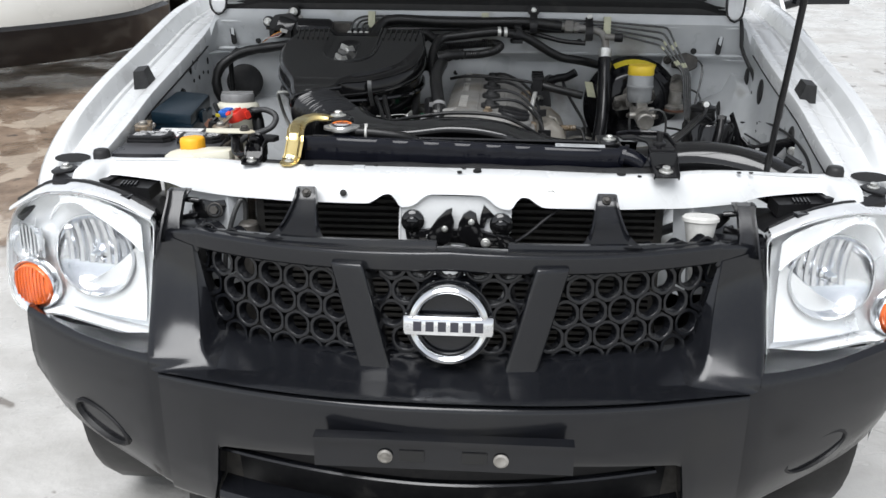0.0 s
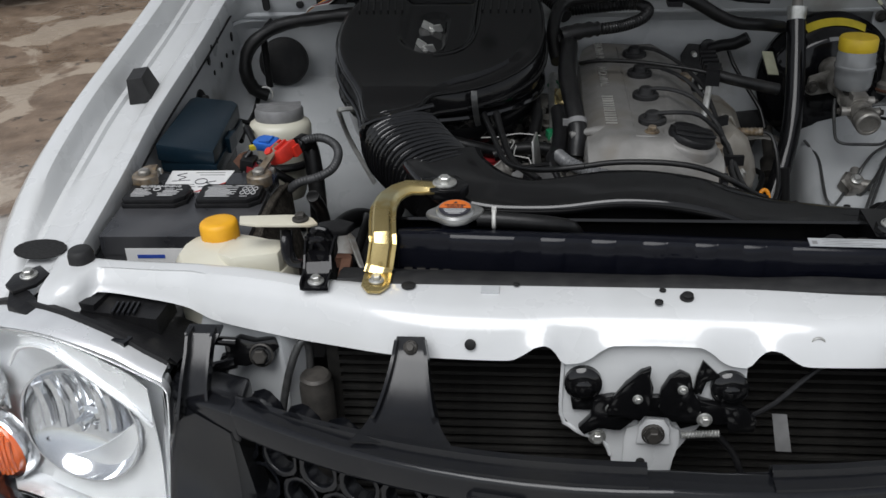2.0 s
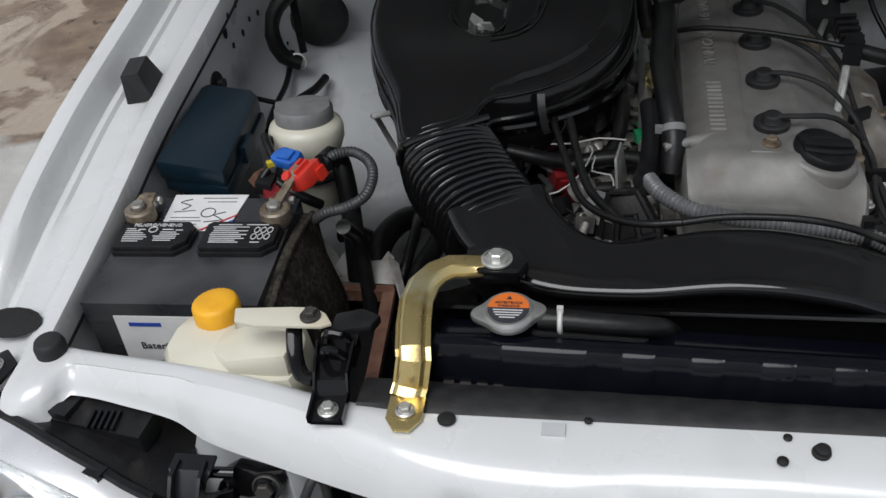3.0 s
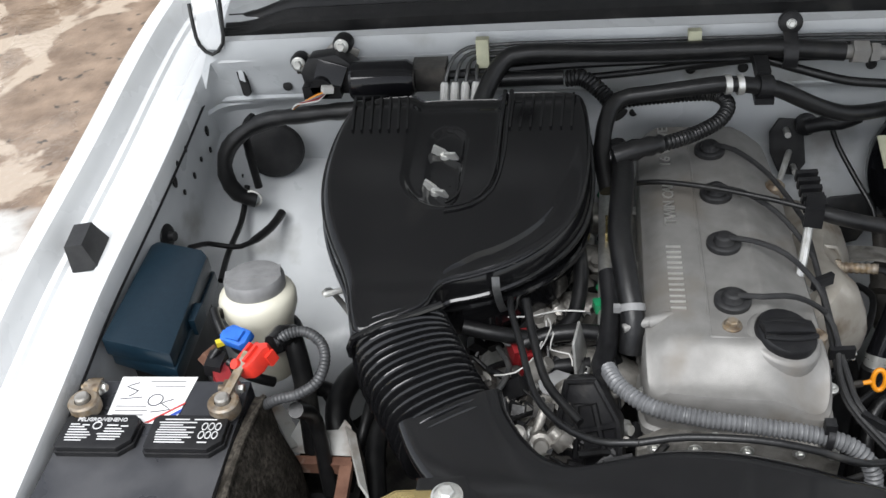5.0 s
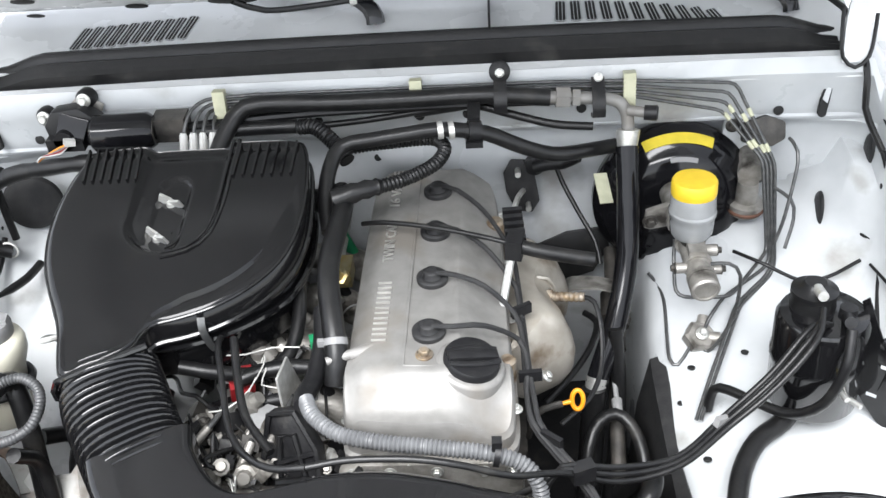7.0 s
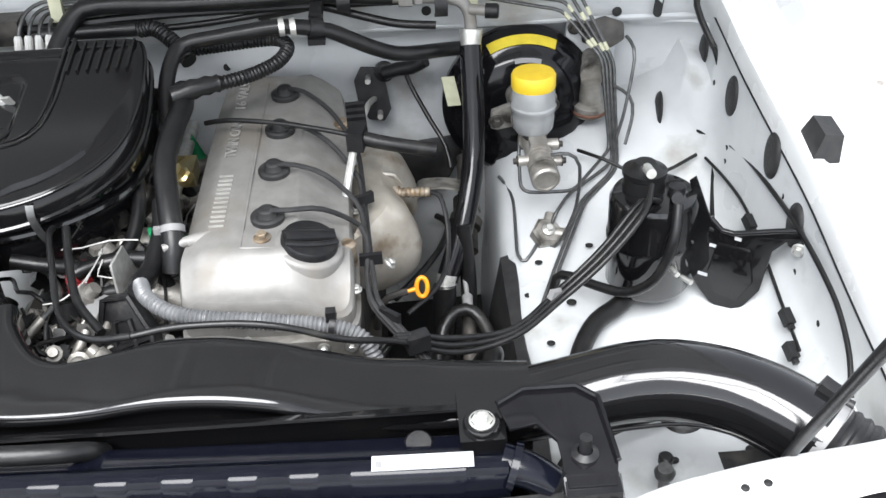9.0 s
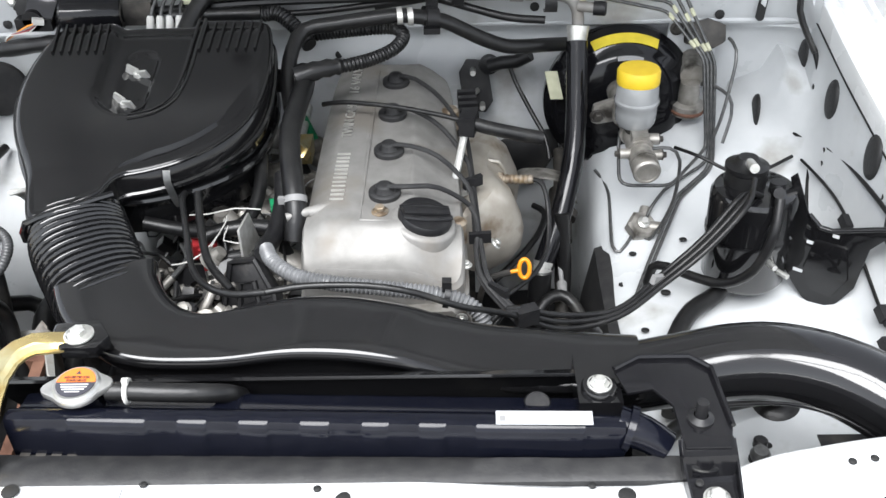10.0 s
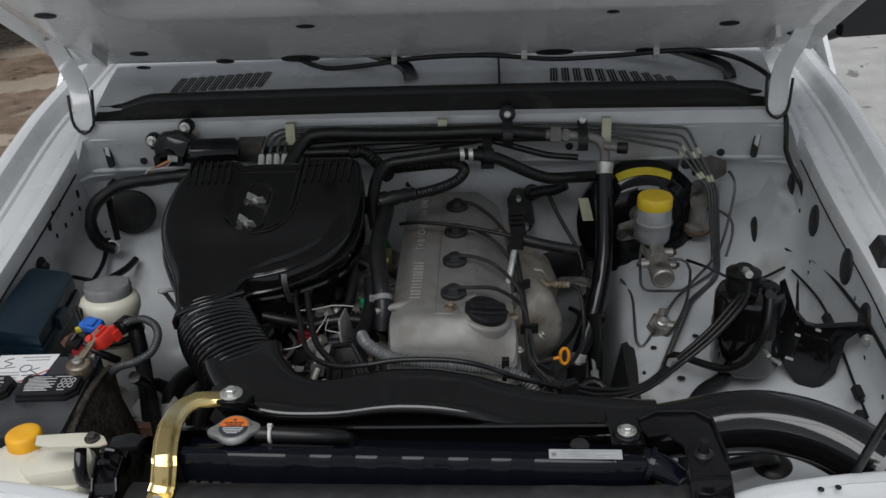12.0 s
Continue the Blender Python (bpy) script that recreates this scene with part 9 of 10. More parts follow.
# felt insulating wrap on the battery's side and the rusty tray
rows = []
for i in range(13):
    k = i / 12
    y = lerp(1.738, 1.905, k)
    mid = math.sin(math.pi * k)
    peak = 1 - abs(2 * k - 1.2) if k > 0.1 else 0.5
    rows.append([(-0.4585, y, 0.864 - 0.01 * (1 - mid)), (-0.449, y, 0.866 - 0.012 * (1 - mid)), (-0.444 + 0.004 * mid, y, 0.845), (-0.438 + 0.010 * mid + 0.004 * math.sin(k * 11), y, 0.80), (-0.432 + 0.014 * mid + 0.006 * math.sin(k * 9), y, 0.745), (-0.428 + 0.012 * mid, y, 0.68)])
wrap = thing("felt_wrap", (-0.44, 1.82, 0.70), "speckled brown-black felt wrap hanging beside the battery", "felt")
part("felt_sheet", Shape().sheet(rows, 0.004), felt, wrap)
part("felt_hem", Shape().tube([r[1] for r in rows], 0.0035, 8), felt, wrap)
part("felt_hem", Shape().tube(rows[0][1:], 0.0032, 8), felt, wrap)
tray = thing("battery_tray", (-0.40, 1.92, 0.70), "rusty white battery tray support beside the radiator", "bracket")
plate = Shape().slab([(-0.452, 0.012), (-0.441, 0.034), (-0.421, 0.036), (-0.415, 0.024), (-0.393, 0.026), (-0.386, 0.038), (-0.378, 0.030), (-0.372, -0.004), (-0.452, -0.002)], -0.0015, 0.0015, place((0, 1.928, 0.738), (1, 0, 0), (0, -0.55, 0.85)), 0.0006)
back = part("tray_flange", plate, dirty_paint, tray, "pale dusty flange with a square hole")
part("flange_hole", Shape().box((-0.0045, -0.006, -0.0012), (0.0045, 0.006, 0.0012), place((-0.4285, 1.9425, 0.7485), (1, 0.1, 0), (0, -0.55, 0.85)), bevel=0.0005), dark_plastic, back)
part("tray_wall", Shape().ribbon([(-0.500, 1.985, 0.760), (-0.476, 1.978, 0.756), (-0.452, 1.948, 0.748), (-0.441, 1.930, 0.742)], 0.018, 0.003, (0.6, 0.6, -0.3)), dirty_paint, tray)
part("tray_side", Shape().sheet([[(-0.384 + 0.03 * k, 1.952 - 0.075 * k, 0.758 - 0.010 * k), (-0.372 + 0.028 * k, 1.946 - 0.078 * k, 0.752 - 0.012 * k), (-0.366 + 0.022 * k, 1.940 - 0.08 * k, 0.715), (-0.366 + 0.02 * k, 1.936 - 0.08 * k, 0.670)] for k in [i / 8 for i in range(9)]], 0.003), dirty_paint, tray)
t = Shape().box((-0.450, 1.910, 0.722), (-0.374, 1.922, 0.738), bevel=0.004).ribbon([(-0.379, 1.916, 0.733), (-0.377, 1.86, 0.727), (-0.374, 1.79, 0.722), (-0.372, 1.74, 0.720)], 0.014, 0.010, (1, 0, 0), bevel=0.002)
part("tray_rail", t, rust, tray)
part("tray_well", Shape().slab([(-0.448, 1.74), (-0.382, 1.74), (-0.384, 1.908), (-0.448, 1.908)], 0.60, 0.690, bevel=0.003), dark_plastic, tray)

# coolant bottle
bottle = thing("coolant_bottle", (-0.45, 1.66, 0.77), "milky plastic coolant bottle with an orange-yellow cap", "bottle")
bo = rounded([(-0.520, 1.640), (-0.518, 1.690), (-0.49, 1.712), (-0.42, 1.708), (-0.388, 1.698), (-0.376, 1.625), (-0.42, 1.616), (-0.48, 1.622)], 2)
rows = []
for k, z in ((0.0, 0.760), (0.95, 0.760), (1.0, 0.770), (1.0, 0.862), (0.97, 0.874), (0.90, 0.882), (0.5, 0.888), (0.0, 0.889)):
    rows.append([(lerp(-0.447, x, k), lerp(1.664, y, k), z + 0.008 * smooth(-0.40, -0.48, x) * (1 if z > 0.87 else 0)) for x, y in bo])
part("bottle_body", Shape().sheet(rows, loop=True), milky, bottle)
BC = pose(-0.474, 1.690, 0.888, -4, -3, 0)
part("bottle_neck", Shape().lathe([(0.021, -0.006), (0.019, 0.006), (0, 0.006)], BC, 24), milky, bottle)
bcp = Shape()
edge_r = [0.0212 + (0.0007 if k % 2 else 0.0) for k in range(48)]
bcp.sheet([[BC @ Vector((r * f * math.cos(2 * math.pi * k / 48), r * f * math.sin(2 * math.pi * k / 48), h)) for k, r in enumerate(edge_r)] for f, h in ((0.96, 0.002), (1.0, 0.005), (1.0, 0.020), (0.95, 0.0235), (0.86, 0.0250), (0.5, 0.0255), (0.01, 0.0256))], loop=True)
part("bottle_cap", bcp, amber_cap, bottle, "orange-yellow screw cap")
shoulder = Shape().slab([(-0.462, 1.668), (-0.440, 1.672), (-0.396, 1.662), (-0.388, 1.650), (-0.392, 1.630), (-0.445, 1.626), (-0.468, 1.645)], 0.86, lambda x, y: 0.908 - 0.25 * max(0.0, -0.425 - x), bevel=0.007)
part("bottle_shoulder", shoulder, milky, bottle)
arm = Shape().slab([(-0.436, 1.653), (-0.387, 1.657), (-0.366, 1.657), (-0.355, 1.650), (-0.347, 1.638), (-0.356, 1.634), (-0.413, 1.633), (-0.432, 1.637)], 0.9365, 0.9400, bevel=0.0012)
part("bottle_strap", arm, milky, bottle)
bolt(bottle, (-0.367, 1.645, 0.9405), (0, 0, 1), 0.9, DARK_BOLT)

# dark hoses low between the battery and the intake
for pts, r in (([(-0.36, 2.16, 0.66), (-0.40, 2.10, 0.70), (-0.42, 2.03, 0.70), (-0.40, 1.96, 0.66)], 0.016), ([(-0.47, 2.04, 0.72), (-0.44, 2.06, 0.70), (-0.41, 2.02, 0.67), (-0.36, 1.97, 0.66)], 0.011), ([(-0.33, 2.12, 0.72), (-0.345, 2.06, 0.70), (-0.36, 1.98, 0.70), (-0.35, 1.90, 0.68)], 0.013), ([(-0.39, 2.13, 0.69), (-0.375, 2.06, 0.715), (-0.38, 1.99, 0.70), (-0.40, 1.95, 0.64)], 0.007)):
    solo("bay_hose", Shape().tube(pts, r, 12), rubber, "black hose low between the battery and the air intake", "hose", "bay hoses")

# fuse box
fuse = thing("fuse_box", (-0.60, 2.02, 0.85), "dark blue-green plastic fuse box on the inner wing", "fuse box")
fb = Shape().slab([(-0.641, 1.948), (-0.552, 1.927), (-0.561, 2.090), (-0.572, 2.102), (-0.634, 2.118), (-0.641, 2.110)], lambda x, y: 0.868 + 0.02 * (y - 1.93), lambda x, y: 0.893 + 0.03 * (y - 1.93), bevel=0.004)
part("fuse_lid", fb, fuse_blue, fuse)
part("fuse_base", Shape().slab([(-0.639, 1.952), (-0.549, 1.924), (-0.558, 2.092), (-0.636, 2.114)], 0.850, 0.872, bevel=0.003), fuse_blue, fuse)
part("fuse_bracket", Shape().box((-0.63, 1.97, 0.72), (-0.57, 2.08, 0.852), bevel=0.003), dark_plastic, fuse)
part("lid_latch", Shape().box((-0.557, 1.99, 0.862), (-0.548, 2.02, 0.884), bevel=0.002), fuse_blue, fuse)
solo("wing_bolt", Shape().lathe([(0.026, 0), (0.028, 0.01), (0.022, 0.02), (0.010, 0.024), (0.009, 0.034), (0, 0.034)], place((-0.650, 2.150, 0.880), (0, 0, 1), (1, -0.1, 0.1)) @ Matrix.Scale(0.7, 4)), dark_plastic, "black round fitting on the inner wing", "fitting")
solo("earth_lug", Shape().ribbon([(-0.628, 1.900, 0.880), (-0.622, 1.885, 0.890), (-0.622, 1.872, 0.886)], 0.012, 0.004, (1, 0, 0)).rod((-0.636, 1.888, 0.884), (-0.617, 1.885, 0.886), 0.004), brass, "dull grey earth lug at the battery", "lug")

# power steering reservoir
ps = thing("steering_reservoir", (-0.485, 2.02, 0.78), "milky power steering reservoir with a grey cap", "reservoir")
P = pose(-0.484, 2.024, 0.834, -8, 0, 0) @ Matrix.Scale(0.88, 4)
part("reservoir_body", Shape().lathe([(0, -0.06), (0.032, -0.06), (0.036, -0.05), (0.041, 0.02), (0.047, 0.036), (0.0505, 0.046), (0.051, 0.060), (0.048, 0.068), (0.040, 0.073), (0, 0.073)], P, 36), milky, ps)
pc = Shape().lathe([(0.038, 0.070), (0.0395, 0.074), (0.0395, 0.088), (0.037, 0.092), (0.010, 0.0935), (0, 0.0935)], P, 36)
pc.box((-0.036, -0.010, 0.0915), (0.036, 0.010, 0.097), P @ pose(0, 0, 0, 0, 0, 15), bevel=0.003)
part("reservoir_cap", pc, cap_grey, ps, "grey screw cap")
part("mount_ring", Shape().tube([P @ Vector((0.044 * math.cos(a), 0.044 * math.sin(a), 0.0)) for a in [2 * math.pi * k / 24 for k in range(25)]], 0.006, 8), dark_plastic, ps)

# pipe and stud on the shelf beside the radiator
hose([(0.325, 1.745, 0.715), (0.355, 1.795, 0.716), (0.385, 1.820, 0.718), (0.412, 1.834, 0.721), (0.459, 1.848, 0.721), (0.486, 1.856, 0.716), (0.497, 1.864, 0.702)], 0.0095, rubber, "black pipe along the inner wing shelf", "floor_pipe")
solo("shelf_stud", Shape().lathe([(0.009, 0), (0.009, 0.003), (0.0045, 0.004), (0.0045, 0.022), (0.008, 0.023), (0.008, 0.031), (0.006, 0.033), (0, 0.033)], pose(0.454, 1.783, 0.692), 16), dark_plastic, "small dark stud standing on the inner wing shelf", "stud")

# firewall items on the passenger side
solo("firewall_plug", Shape().lathe([(0.0, 0.010), (0.030, 0.010), (0.040, 0.006), (0.043, 0.0), (0, 0)], place((-0.556, 2.366, 0.868), (1, 0, 0), (0.25, -1, 0.12)), 36), grey_rubber, "large round grey rubber plug in the firewall", "grommet")
hose([(-0.36, 2.305, 0.972), (-0.42, 2.300, 0.970), (-0.48, 2.305, 0.962), (-0.545, 2.310, 0.948), (-0.592, 2.300, 0.918), (-0.604, 2.29, 0.880), (-0.594, 2.29, 0.846), (-0.572, 2.295, 0.832)], lambda k: 0.0112 + 0.0007 * math.sin(37 * k) + 0.0004 * math.sin(91 * k), rubber, "thick black taped wiring harness by the firewall", "harness")
hose([(-0.555, 2.315, 0.955), (-0.572, 2.318, 0.935), (-0.574, 2.318, 0.89), (-0.572, 2.315, 0.84)], 0.0058, rubber, "black wiring branch across the firewall plug", "harness")
hose([(-0.590, 2.318, 0.840), (-0.592, 2.275, 0.812), (-0.589, 2.20, 0.812), (-0.580, 2.14, 0.815)], 0.0042, rubber, "black wiring sheath down the inner wing", "harness")
hose([(-0.541, 2.300, 0.806), (-0.548, 2.265, 0.806), (-0.566, 2.222, 0.812), (-0.583, 2.206, 0.818), (-0.610, 2.196, 0.832), (-0.622, 2.165, 0.850)], lambda k: 0.0062 - 0.0026 * smooth(0.30, 0.45, k), rubber, "black taped wire ending by the firewall", "harness")
hole(firewall, (-0.580, 2.338, 0.803), (0.3, -1, 0.4), 0.0045)
solo("cable_tie", Shape().tube([(-0.575 + 0.0122 * math.cos(a), 2.293, 0.836 + 0.0122 * math.sin(a)) for a in [2 * math.pi * k / 12 for k in range(13)]], 0.0016, 6), nylon_white, "thin white cable tie on the harness", "cable tie")

wm = thing("wiper_motor", (-0.40, 2.34, 1.0), "black wiper motor bolted to the firewall", "motor")
part("motor_can", Shape().lathe([(0, 0), (0.022, 0), (0.0255, 0.004), (0.0255, 0.074), (0.020, 0.082), (0.012, 0.084), (0, 0.084)], place((-0.412, 2.318, 1.003), (0, 0, 1), (1, 0.06, -0.02)), 28), shine_black, wm)
part("gear_case", Shape().slab([(-0.035, -0.022), (0.03, -0.026), (0.036, 0.012), (0.012, 0.030), (-0.026, 0.026), (-0.040, 0.006)], 0, 0.030, place((-0.440, 2.352, 1.005), (1, 0, 0), (0, -1, 0.1)), 0.005).rod((-0.450, 2.325, 1.0), (-0.450, 2.305, 1.0), 0.014).box((-0.475, 2.305, 0.985), (-0.425, 2.328, 1.002), bevel=0.004), dark_plastic, wm)
part("gear_cover", Shape().slab([(-0.026, -0.016), (0.012, -0.02), (0.024, 0.010), (-0.014, 0.022)], 0, 0.004, place((-0.438, 2.318, 1.012), (1, 0, 0), (0, -1, 0.5)), 0.001), shine_black, wm)
for x, z in ((-0.425, 1.036), (-0.487, 1.012)):
    part("rubber_mount", Shape().lathe([(0.013, 0), (0.013, 0.014), (0.010, 0.018), (0, 0.018)], place((x, 2.365, z), (1, 0, 0), (0, -1, 0.15)), 20), rubber, wm)
    bolt(wm, (x, 2.346, z + 0.003), (0, -1, 0.15), 0.95)
part("mount_plate", Shape().slab([(-0.07, -0.01), (0.0, -0.02), (0.02, 0.02), (-0.01, 0.036), (-0.03, 0.02), (-0.07, 0.012)], 0, 0.004, place((-0.425, 2.36, 1.005), (1, 0, 0), (0, -1, 0.1)), 0.001), dull_alu, wm)
part("end_bracket", Shape().box((-0.332, 2.318, 0.985), (-0.288, 2.350, 1.018), bevel=0.004).rod((-0.336, 2.322, 1.002), (-0.328, 2.322, 1.002), 0.018), engine_dark, wm, "dark steel bracket")
part("plug", Shape().box((-0.014, -0.010, -0.008), (0.014, 0.010, 0.008), pose(-0.440, 2.300, 1.002, 0, 15, 30) @ Matrix.Scale(0.5, 4), bevel=0.003), nylon_white, wm, "white connector with coloured wires")
for i, mat in enumerate((orange_plastic, cap_grey, dark_red, nylon_white)):
    part("wire", Shape().tube([(-0.440, 2.296 + 0.002 * i, 1.001), (-0.452, 2.292, 0.999 - 0.003 * i), (-0.472 - 0.003 * i, 2.294, 0.988 - 0.001 * i), (-0.492, 2.300, 0.974)], 0.0011, 6), mat, wm)

# hoses round the back of the engine
hose([(-0.085, 2.165, 0.935), (-0.092, 2.205, 0.955), (-0.088, 2.242, 0.980), (-0.073, 2.268, 0.996), (-0.03, 2.270, 1.003), (0.007, 2.270, 1.008), (0.05, 2.272, 1.012), (0.09, 2.276, 1.006)], 0.0100, rubber, "black heater hose behind the engine", "heater_hose", "heater hoses")
hose([(0.085, 2.275, 1.006), (0.112, 2.278, 1.000), (0.136, 2.280, 0.987), (0.166, 2.290, 0.967), (0.195, 2.300, 0.952), (0.221, 2.310, 0.946), (0.25, 2.33, 0.938), (0.285, 2.36, 0.925)], 0.0100, rubber, "black heater hose behind the engine", "heater_hose", "heater hoses")
for x, z in ((0.050, 1.0115), (0.064, 1.0105)):
    solo("hose_clamp", Shape().tube([(x, 2.271, z), (x + 0.007, 2.272, z)], 0.0118, 18, straight=True), zinc, "zinc clamp on a heater hose", "clamp", "hose clamps")
solo("hose_bracket", Shape().tube([(0.088, 2.276, 1.006), (0.104, 2.279, 1.003)], 0.0135, 16, straight=True).box((0.088, 2.285, 1.005), (0.104, 2.35, 1.020), bevel=0.003).box((0.085, 2.262, 0.988), (0.107, 2.29, 0.996), bevel=0.002), dark_plastic, "black plastic hose bracket", "bracket")
hose([(0.015, 2.352, 0.992), (0.07, 2.350, 1.000), (0.10, 2.345, 1.004), (0.15, 2.33, 0.995), (0.20, 2.32, 0.985), (0.25, 2.315, 0.982)], 0.0055, rubber, "thin black hose along the firewall", "hose")
hose([(-0.115, 2.335, 0.990), (-0.05, 2.345, 0.990), (0.03, 2.35, 0.997), (0.085, 2.348, 1.004)], 0.0045, rubber, "thin black wire along the firewall", "hose")
hose([(-0.044, 2.200, 0.972), (-0.010, 2.215, 0.970), (0.020, 2.235, 0.969), (0.046, 2.255, 0.973), (0.057, 2.278, 0.979), (0.048, 2.298, 0.981), (0.028, 2.305, 0.980), (-0.01, 2.308, 0.976), (-0.044, 2.310, 0.972), (-0.08, 2.305, 0.970)], 0.0085, rubber, "black corrugated wiring conduit in a loop", "conduit", ribs=0.005, depth=0.002)
solo("conduit_boot", Shape().tube([(-0.078, 2.190, 0.966), (-0.062, 2.194, 0.970), (-0.046, 2.199, 0.972), (-0.030, 2.205, 0.972), (-0.022, 2.209, 0.971)], lambda k: 0.0135 - 0.0035 * k + 0.0012 * math.sin(23 * k), 14), rubber, "black tape joint on the wiring conduit", "joint")
hose([(-0.135, 2.325, 0.995), (-0.115, 2.318, 0.998), (-0.09, 2.30, 0.985), (-0.07, 2.275, 0.97)], 0.0100, rubber, "black corrugated conduit behind the air cleaner", "conduit", ribs=0.005, depth=0.002)
hose([(-0.26, 2.318, 0.998), (-0.20, 2.325, 0.996), (-0.14, 2.326, 0.996)], 0.0095, rubber, "black conduit behind the air cleaner", "conduit")
hose([(-0.075, 2.228, 0.955), (-0.068, 2.19, 0.955), (-0.070, 2.13, 0.957), (-0.073, 2.07, 0.948), (-0.066, 2.02, 0.925), (-0.060, 1.985, 0.900), (-0.062, 1.965, 0.87)], 0.0130, rubber, "black breather hose beside the valve cover", "breather_hose")
solo("breather_clamp", Shape().tube([(-0.061, 1.996, 0.910), (-0.0605, 1.990, 0.905)], 0.0140, 16, straight=True).box((-0.080, 1.987, 0.906), (-0.072, 1.993, 0.914)), cap_grey, "white spring clamp on the breather hose", "clamp")
hose([(-0.118, 2.225, 0.945), (-0.095, 2.215, 0.948), (-0.075, 2.21, 0.948)], 0.0150, rubber, "black rubber elbow at the air cleaner", "elbow")
hose([(-0.118, 2.10, 0.905), (-0.115, 2.06, 0.885), (-0.125, 2.02, 0.865), (-0.155, 1.995, 0.862), (-0.20, 1.985, 0.875), (-0.24, 1.985, 0.885)], 0.0085, rubber, "black hose under the air cleaner", "hose")
hose([(-0.085, 2.06, 0.90), (-0.082, 2.02, 0.885), (-0.086, 1.97, 0.875), (-0.092, 1.935, 0.882), (-0.088, 1.915, 0.888)], 0.0110, dark_plastic, "black wiring boot beside the valve cover", "harness")
hose([(-0.086, 1.920, 0.892), (-0.074, 1.895, 0.893), (-0.045, 1.872, 0.890), (0.0, 1.862, 0.887), (0.05, 1.857, 0.884), (0.105, 1.853, 0.878), (0.138, 1.848, 0.868), (0.155, 1.838, 0.85), (0.158, 1.83, 0.82)], 0.0080, conduit_grey, "grey corrugated conduit across the engine's front", "conduit", ribs=0.0046, depth=0.0021)
solo("conduit_clip", Shape().tube([(0.112, 1.853, 0.877), (0.118, 1.8525, 0.876)], 0.0135, 14, straight=True).box((0.110, 1.848, 0.885), (0.120, 1.858, 0.897)), dark_plastic, "black clip on the grey conduit", "clip")

# throttle cable with its holder
hose([(-0.050, 2.205, 0.918), (-0.02, 2.195, 0.926), (0.04, 2.175, 0.930), (0.10, 2.155, 0.928), (0.136, 2.142, 0.925)], 0.0032, rubber, "thin black throttle cable across the valve cover", "throttle_cable")
hose([(0.136, 2.142, 0.925), (0.165, 2.136, 0.918), (0.20, 2.134, 0.910), (0.236, 2.134, 0.902)], 0.0088, rubber, "thick black sleeve of the throttle cable", "throttle_cable")
holder = thing("cable_holder", (0.142, 2.140, 0.91), "black ribbed plastic holder of the throttle cable", "holder")
part("clamp_block", Shape().box((-0.010, -0.014, -0.012), (0.010, 0.014, 0.014), pose(0.142, 2.140, 0.922, 0, 0, -12), bevel=0.003), dark_plastic, holder)
part("spine", Shape().box((-0.007, -0.024, -0.004), (0.007, 0.036, 0.004), pose(0.142, 2.168, 0.920, 12, 0, 4), bevel=0.002), dark_plastic, holder)
fin_me = shared(Shape().box((-0.012, -0.003, 0.0), (0.012, 0.003, 0.014), bevel=0.001), dark_plastic, "fin")
for k in range(5):
    piece("fin", fin_me, pose(0.142, 2.168, 0.920, 12, 0, 4) @ pose(0, -0.018 + 0.012 * k, 0), holder)
solo("cable_post", Shape().tube([(0.137, 2.135, 0.91), (0.128, 2.10, 0.885), (0.122, 2.08, 0.86)], 0.005, 8), zinc, "bare steel post under the cable holder", "post")
ft = thing("cover_plate", (0.157, 2.39, 0.83), "grey rubber plate with two studs on the firewall", "plate")
FP = place((0.155, 2.398, 0.838), (1, 0, -0.15), (0, -1, 0.15))
part("plate", Shape().slab([(-0.028, 0.022), (-0.020, 0.044), (0.006, 0.046), (0.014, 0.036), (0.030, -0.016), (0.022, -0.036), (-0.002, -0.036), (-0.020, -0.008)], 0, 0.006, FP, 0.003), grey_rubber, ft)
for u, v in ((-0.008, 0.030), (0.014, -0.022)):
    part("stud", Shape().rod(FP @ Vector((u, v, 0.004)), FP @ Vector((u, v, 0.026)), 0.0042, seg=10), zinc, ft)
part("bent_pipe", Shape().tube([FP @ Vector((0.004, -0.002, 0.006)), (0.150, 2.36, 0.845), (0.140, 2.335, 0.832), (0.128, 2.31, 0.825)], 0.0042, 8), zinc, ft)
hk = Shape().lathe([(0.0, 0.012), (0.007, 0.012), (0.014, 0.010), (0.015, 0), (0, 0)], place((0.176, 2.398, 0.878), (1, 0, 0), (0, -1, 0.1)), 18).tube([(0.176, 2.385, 0.880), (0.195, 2.38, 0.888), (0.215, 2.375, 0.892), (0.235, 2.37, 0.905)], 0.010, 10)
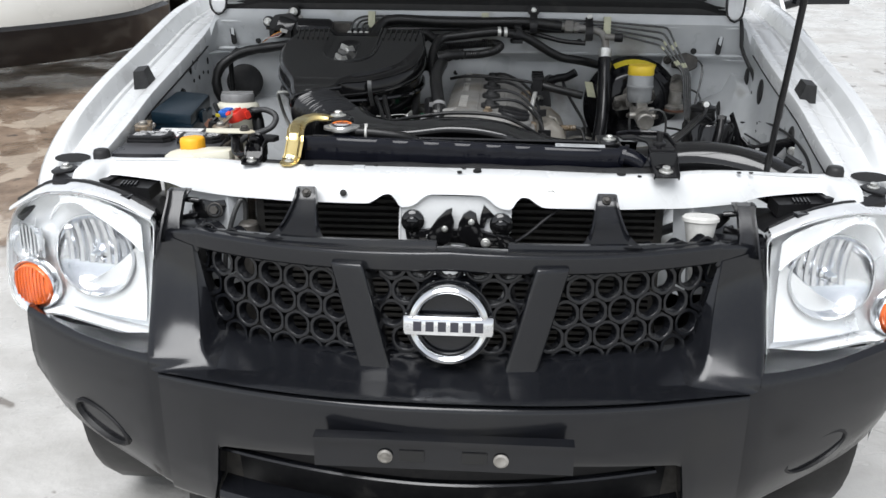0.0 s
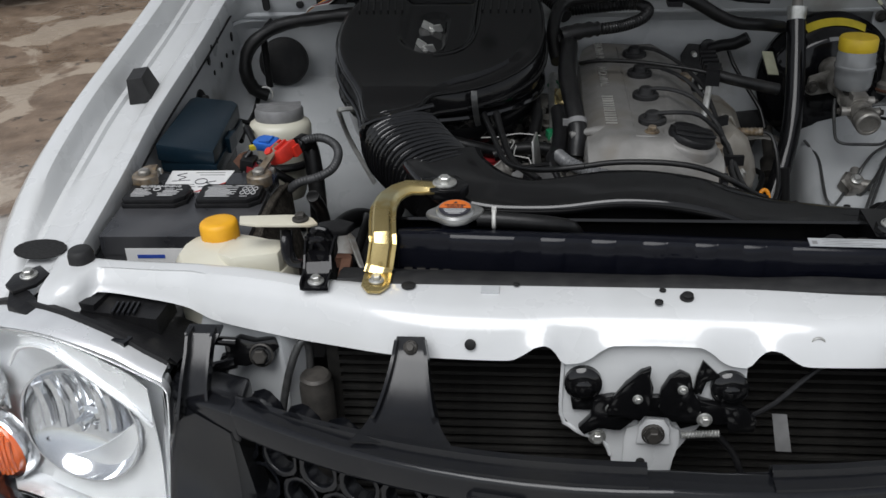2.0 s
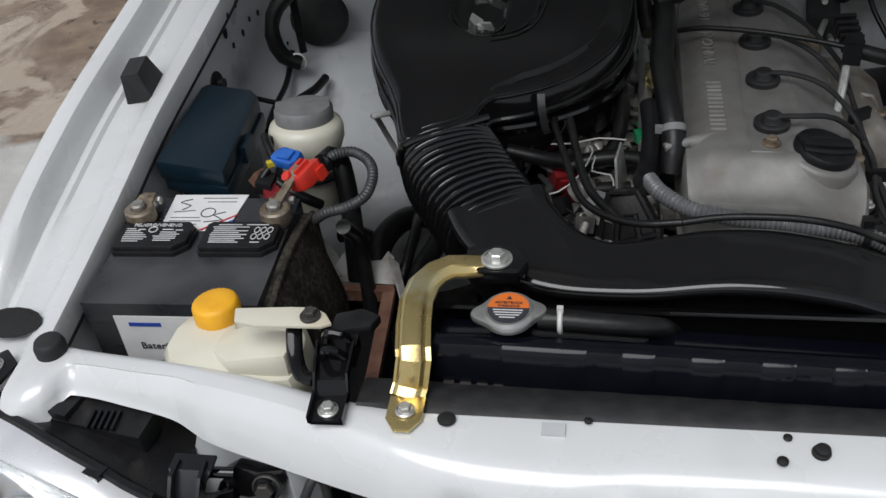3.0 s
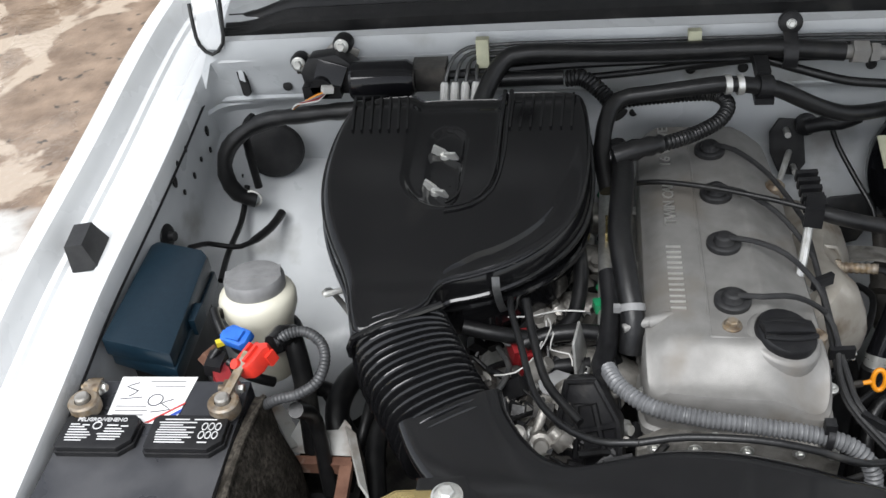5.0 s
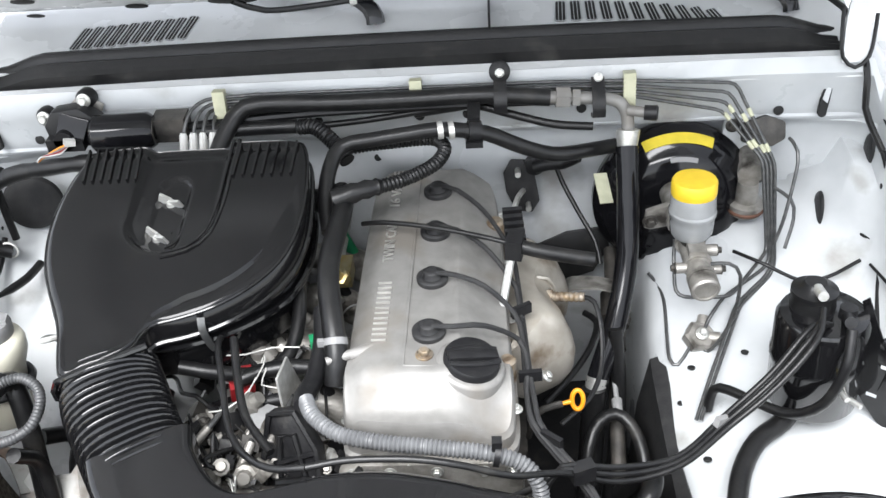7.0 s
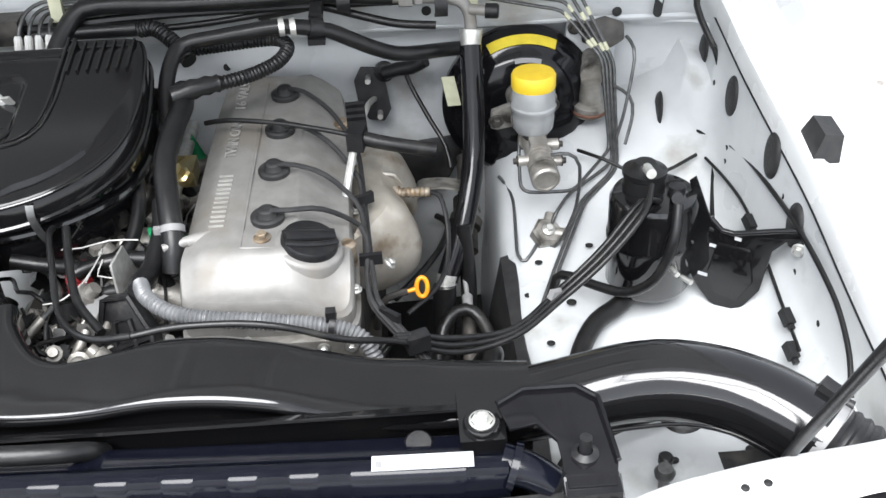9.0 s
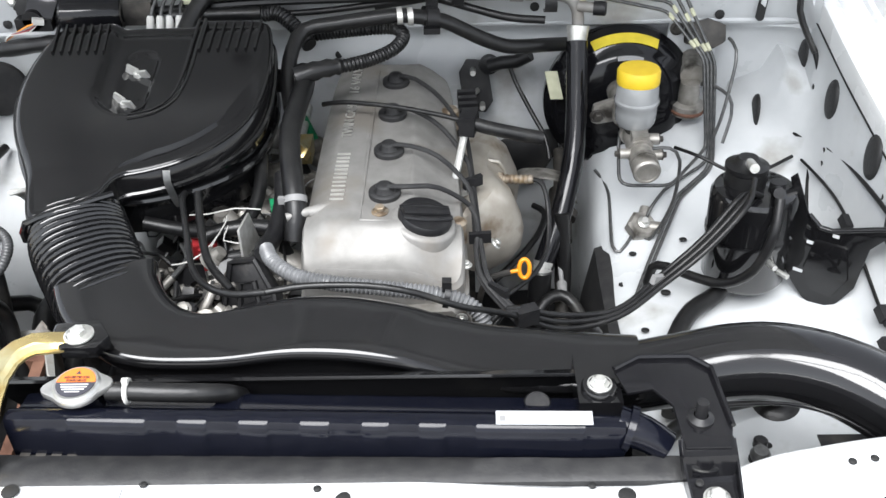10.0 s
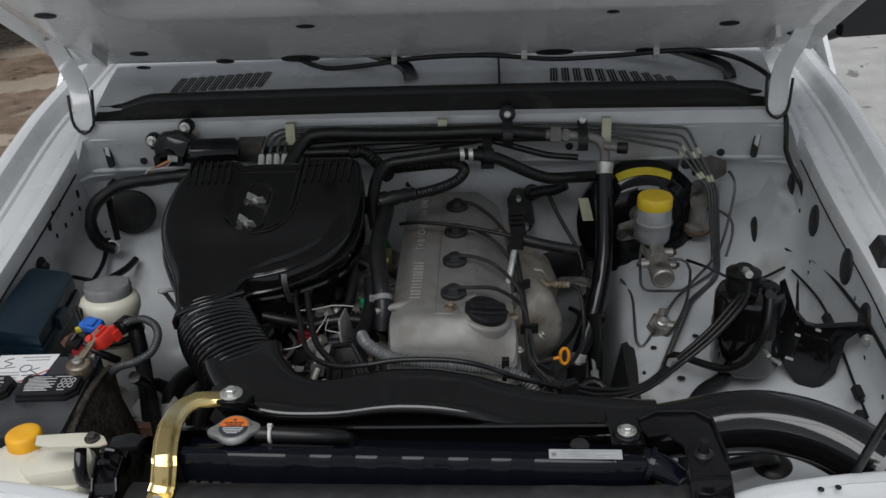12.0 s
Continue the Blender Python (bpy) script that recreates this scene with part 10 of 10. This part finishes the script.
solo("hose_hook", hk, dark_plastic, "black rubber hose hook on the firewall", "hook")
hose([(0.205, 2.38, 0.885), (0.215, 2.37, 0.86), (0.235, 2.34, 0.83), (0.256, 2.31, 0.80), (0.262, 2.29, 0.775)], 0.0035, rubber, "thin black cable down the firewall", "cable")

# ---- yard: the car parked behind ----
car = thing("parked_car", (-4.0, 7.0, 0), "cream-white car with black bumper trim parked behind", "car")
rows = []
for z, o in ((0.22, 0.03), (0.30, -0.02), (0.42, -0.05), (0.44, 0.0)):
    rows.append([(lerp(-2.35 - o, -2.95, smooth(0, 1, k / 10)) if k <= 10 else lerp(-2.95, -5.6, (k - 10) / 10), (6.9 if k == 0 else lerp(6.6 , 5.62 + o, math.sin(k / 10 * math.pi / 2))) if k <= 10 else lerp(5.62 + o, 4.95 + o, ((k - 10) / 10)), z) for k in range(21)])
part("lower_trim", Shape().sheet(rows, 0.02), soft_black, car, "black plastic lower bumper trim")
rows = []
for z, o in ((0.43, 0.02), (0.45, -0.03), (0.60, -0.05), (0.75, 0.02), (0.78, 0.10), (1.0, 0.14), (1.06, 0.3), (1.08, 1.6)):
    rows.append([(lerp(-2.35 - o, -2.95, smooth(0, 1, k / 10)) if k <= 10 else lerp(-2.95, -5.6, (k - 10) / 10), (6.9 if k == 0 else lerp(6.6, 5.62 + o, math.sin(k / 10 * math.pi / 2))) if k <= 10 else lerp(5.62 + o, 4.95 + o, ((k - 10) / 10)), z) for k in range(21)])
part("body", Shape().sheet(rows, 0.02), cream_paint, car)
part("side_body", Shape().box((-5.5, 6.8, 0.40), (-2.42, 9.6, 1.05), bevel=0.08), cream_paint, car)
part("cabin", Shape().box((-5.2, 7.4, 1.05), (-2.7, 9.3, 1.50), bevel=0.12, taper=0.15), glass_dark, car)
for x, y in ((-2.55, 7.6), (-5.3, 7.6), (-2.55, 9.1), (-5.3, 9.1)):
    piece("wheel", TYRE, place((x, y, 0.335), (0, 1, 0), (1 if x > -4 else -1, 0, 0)), car)
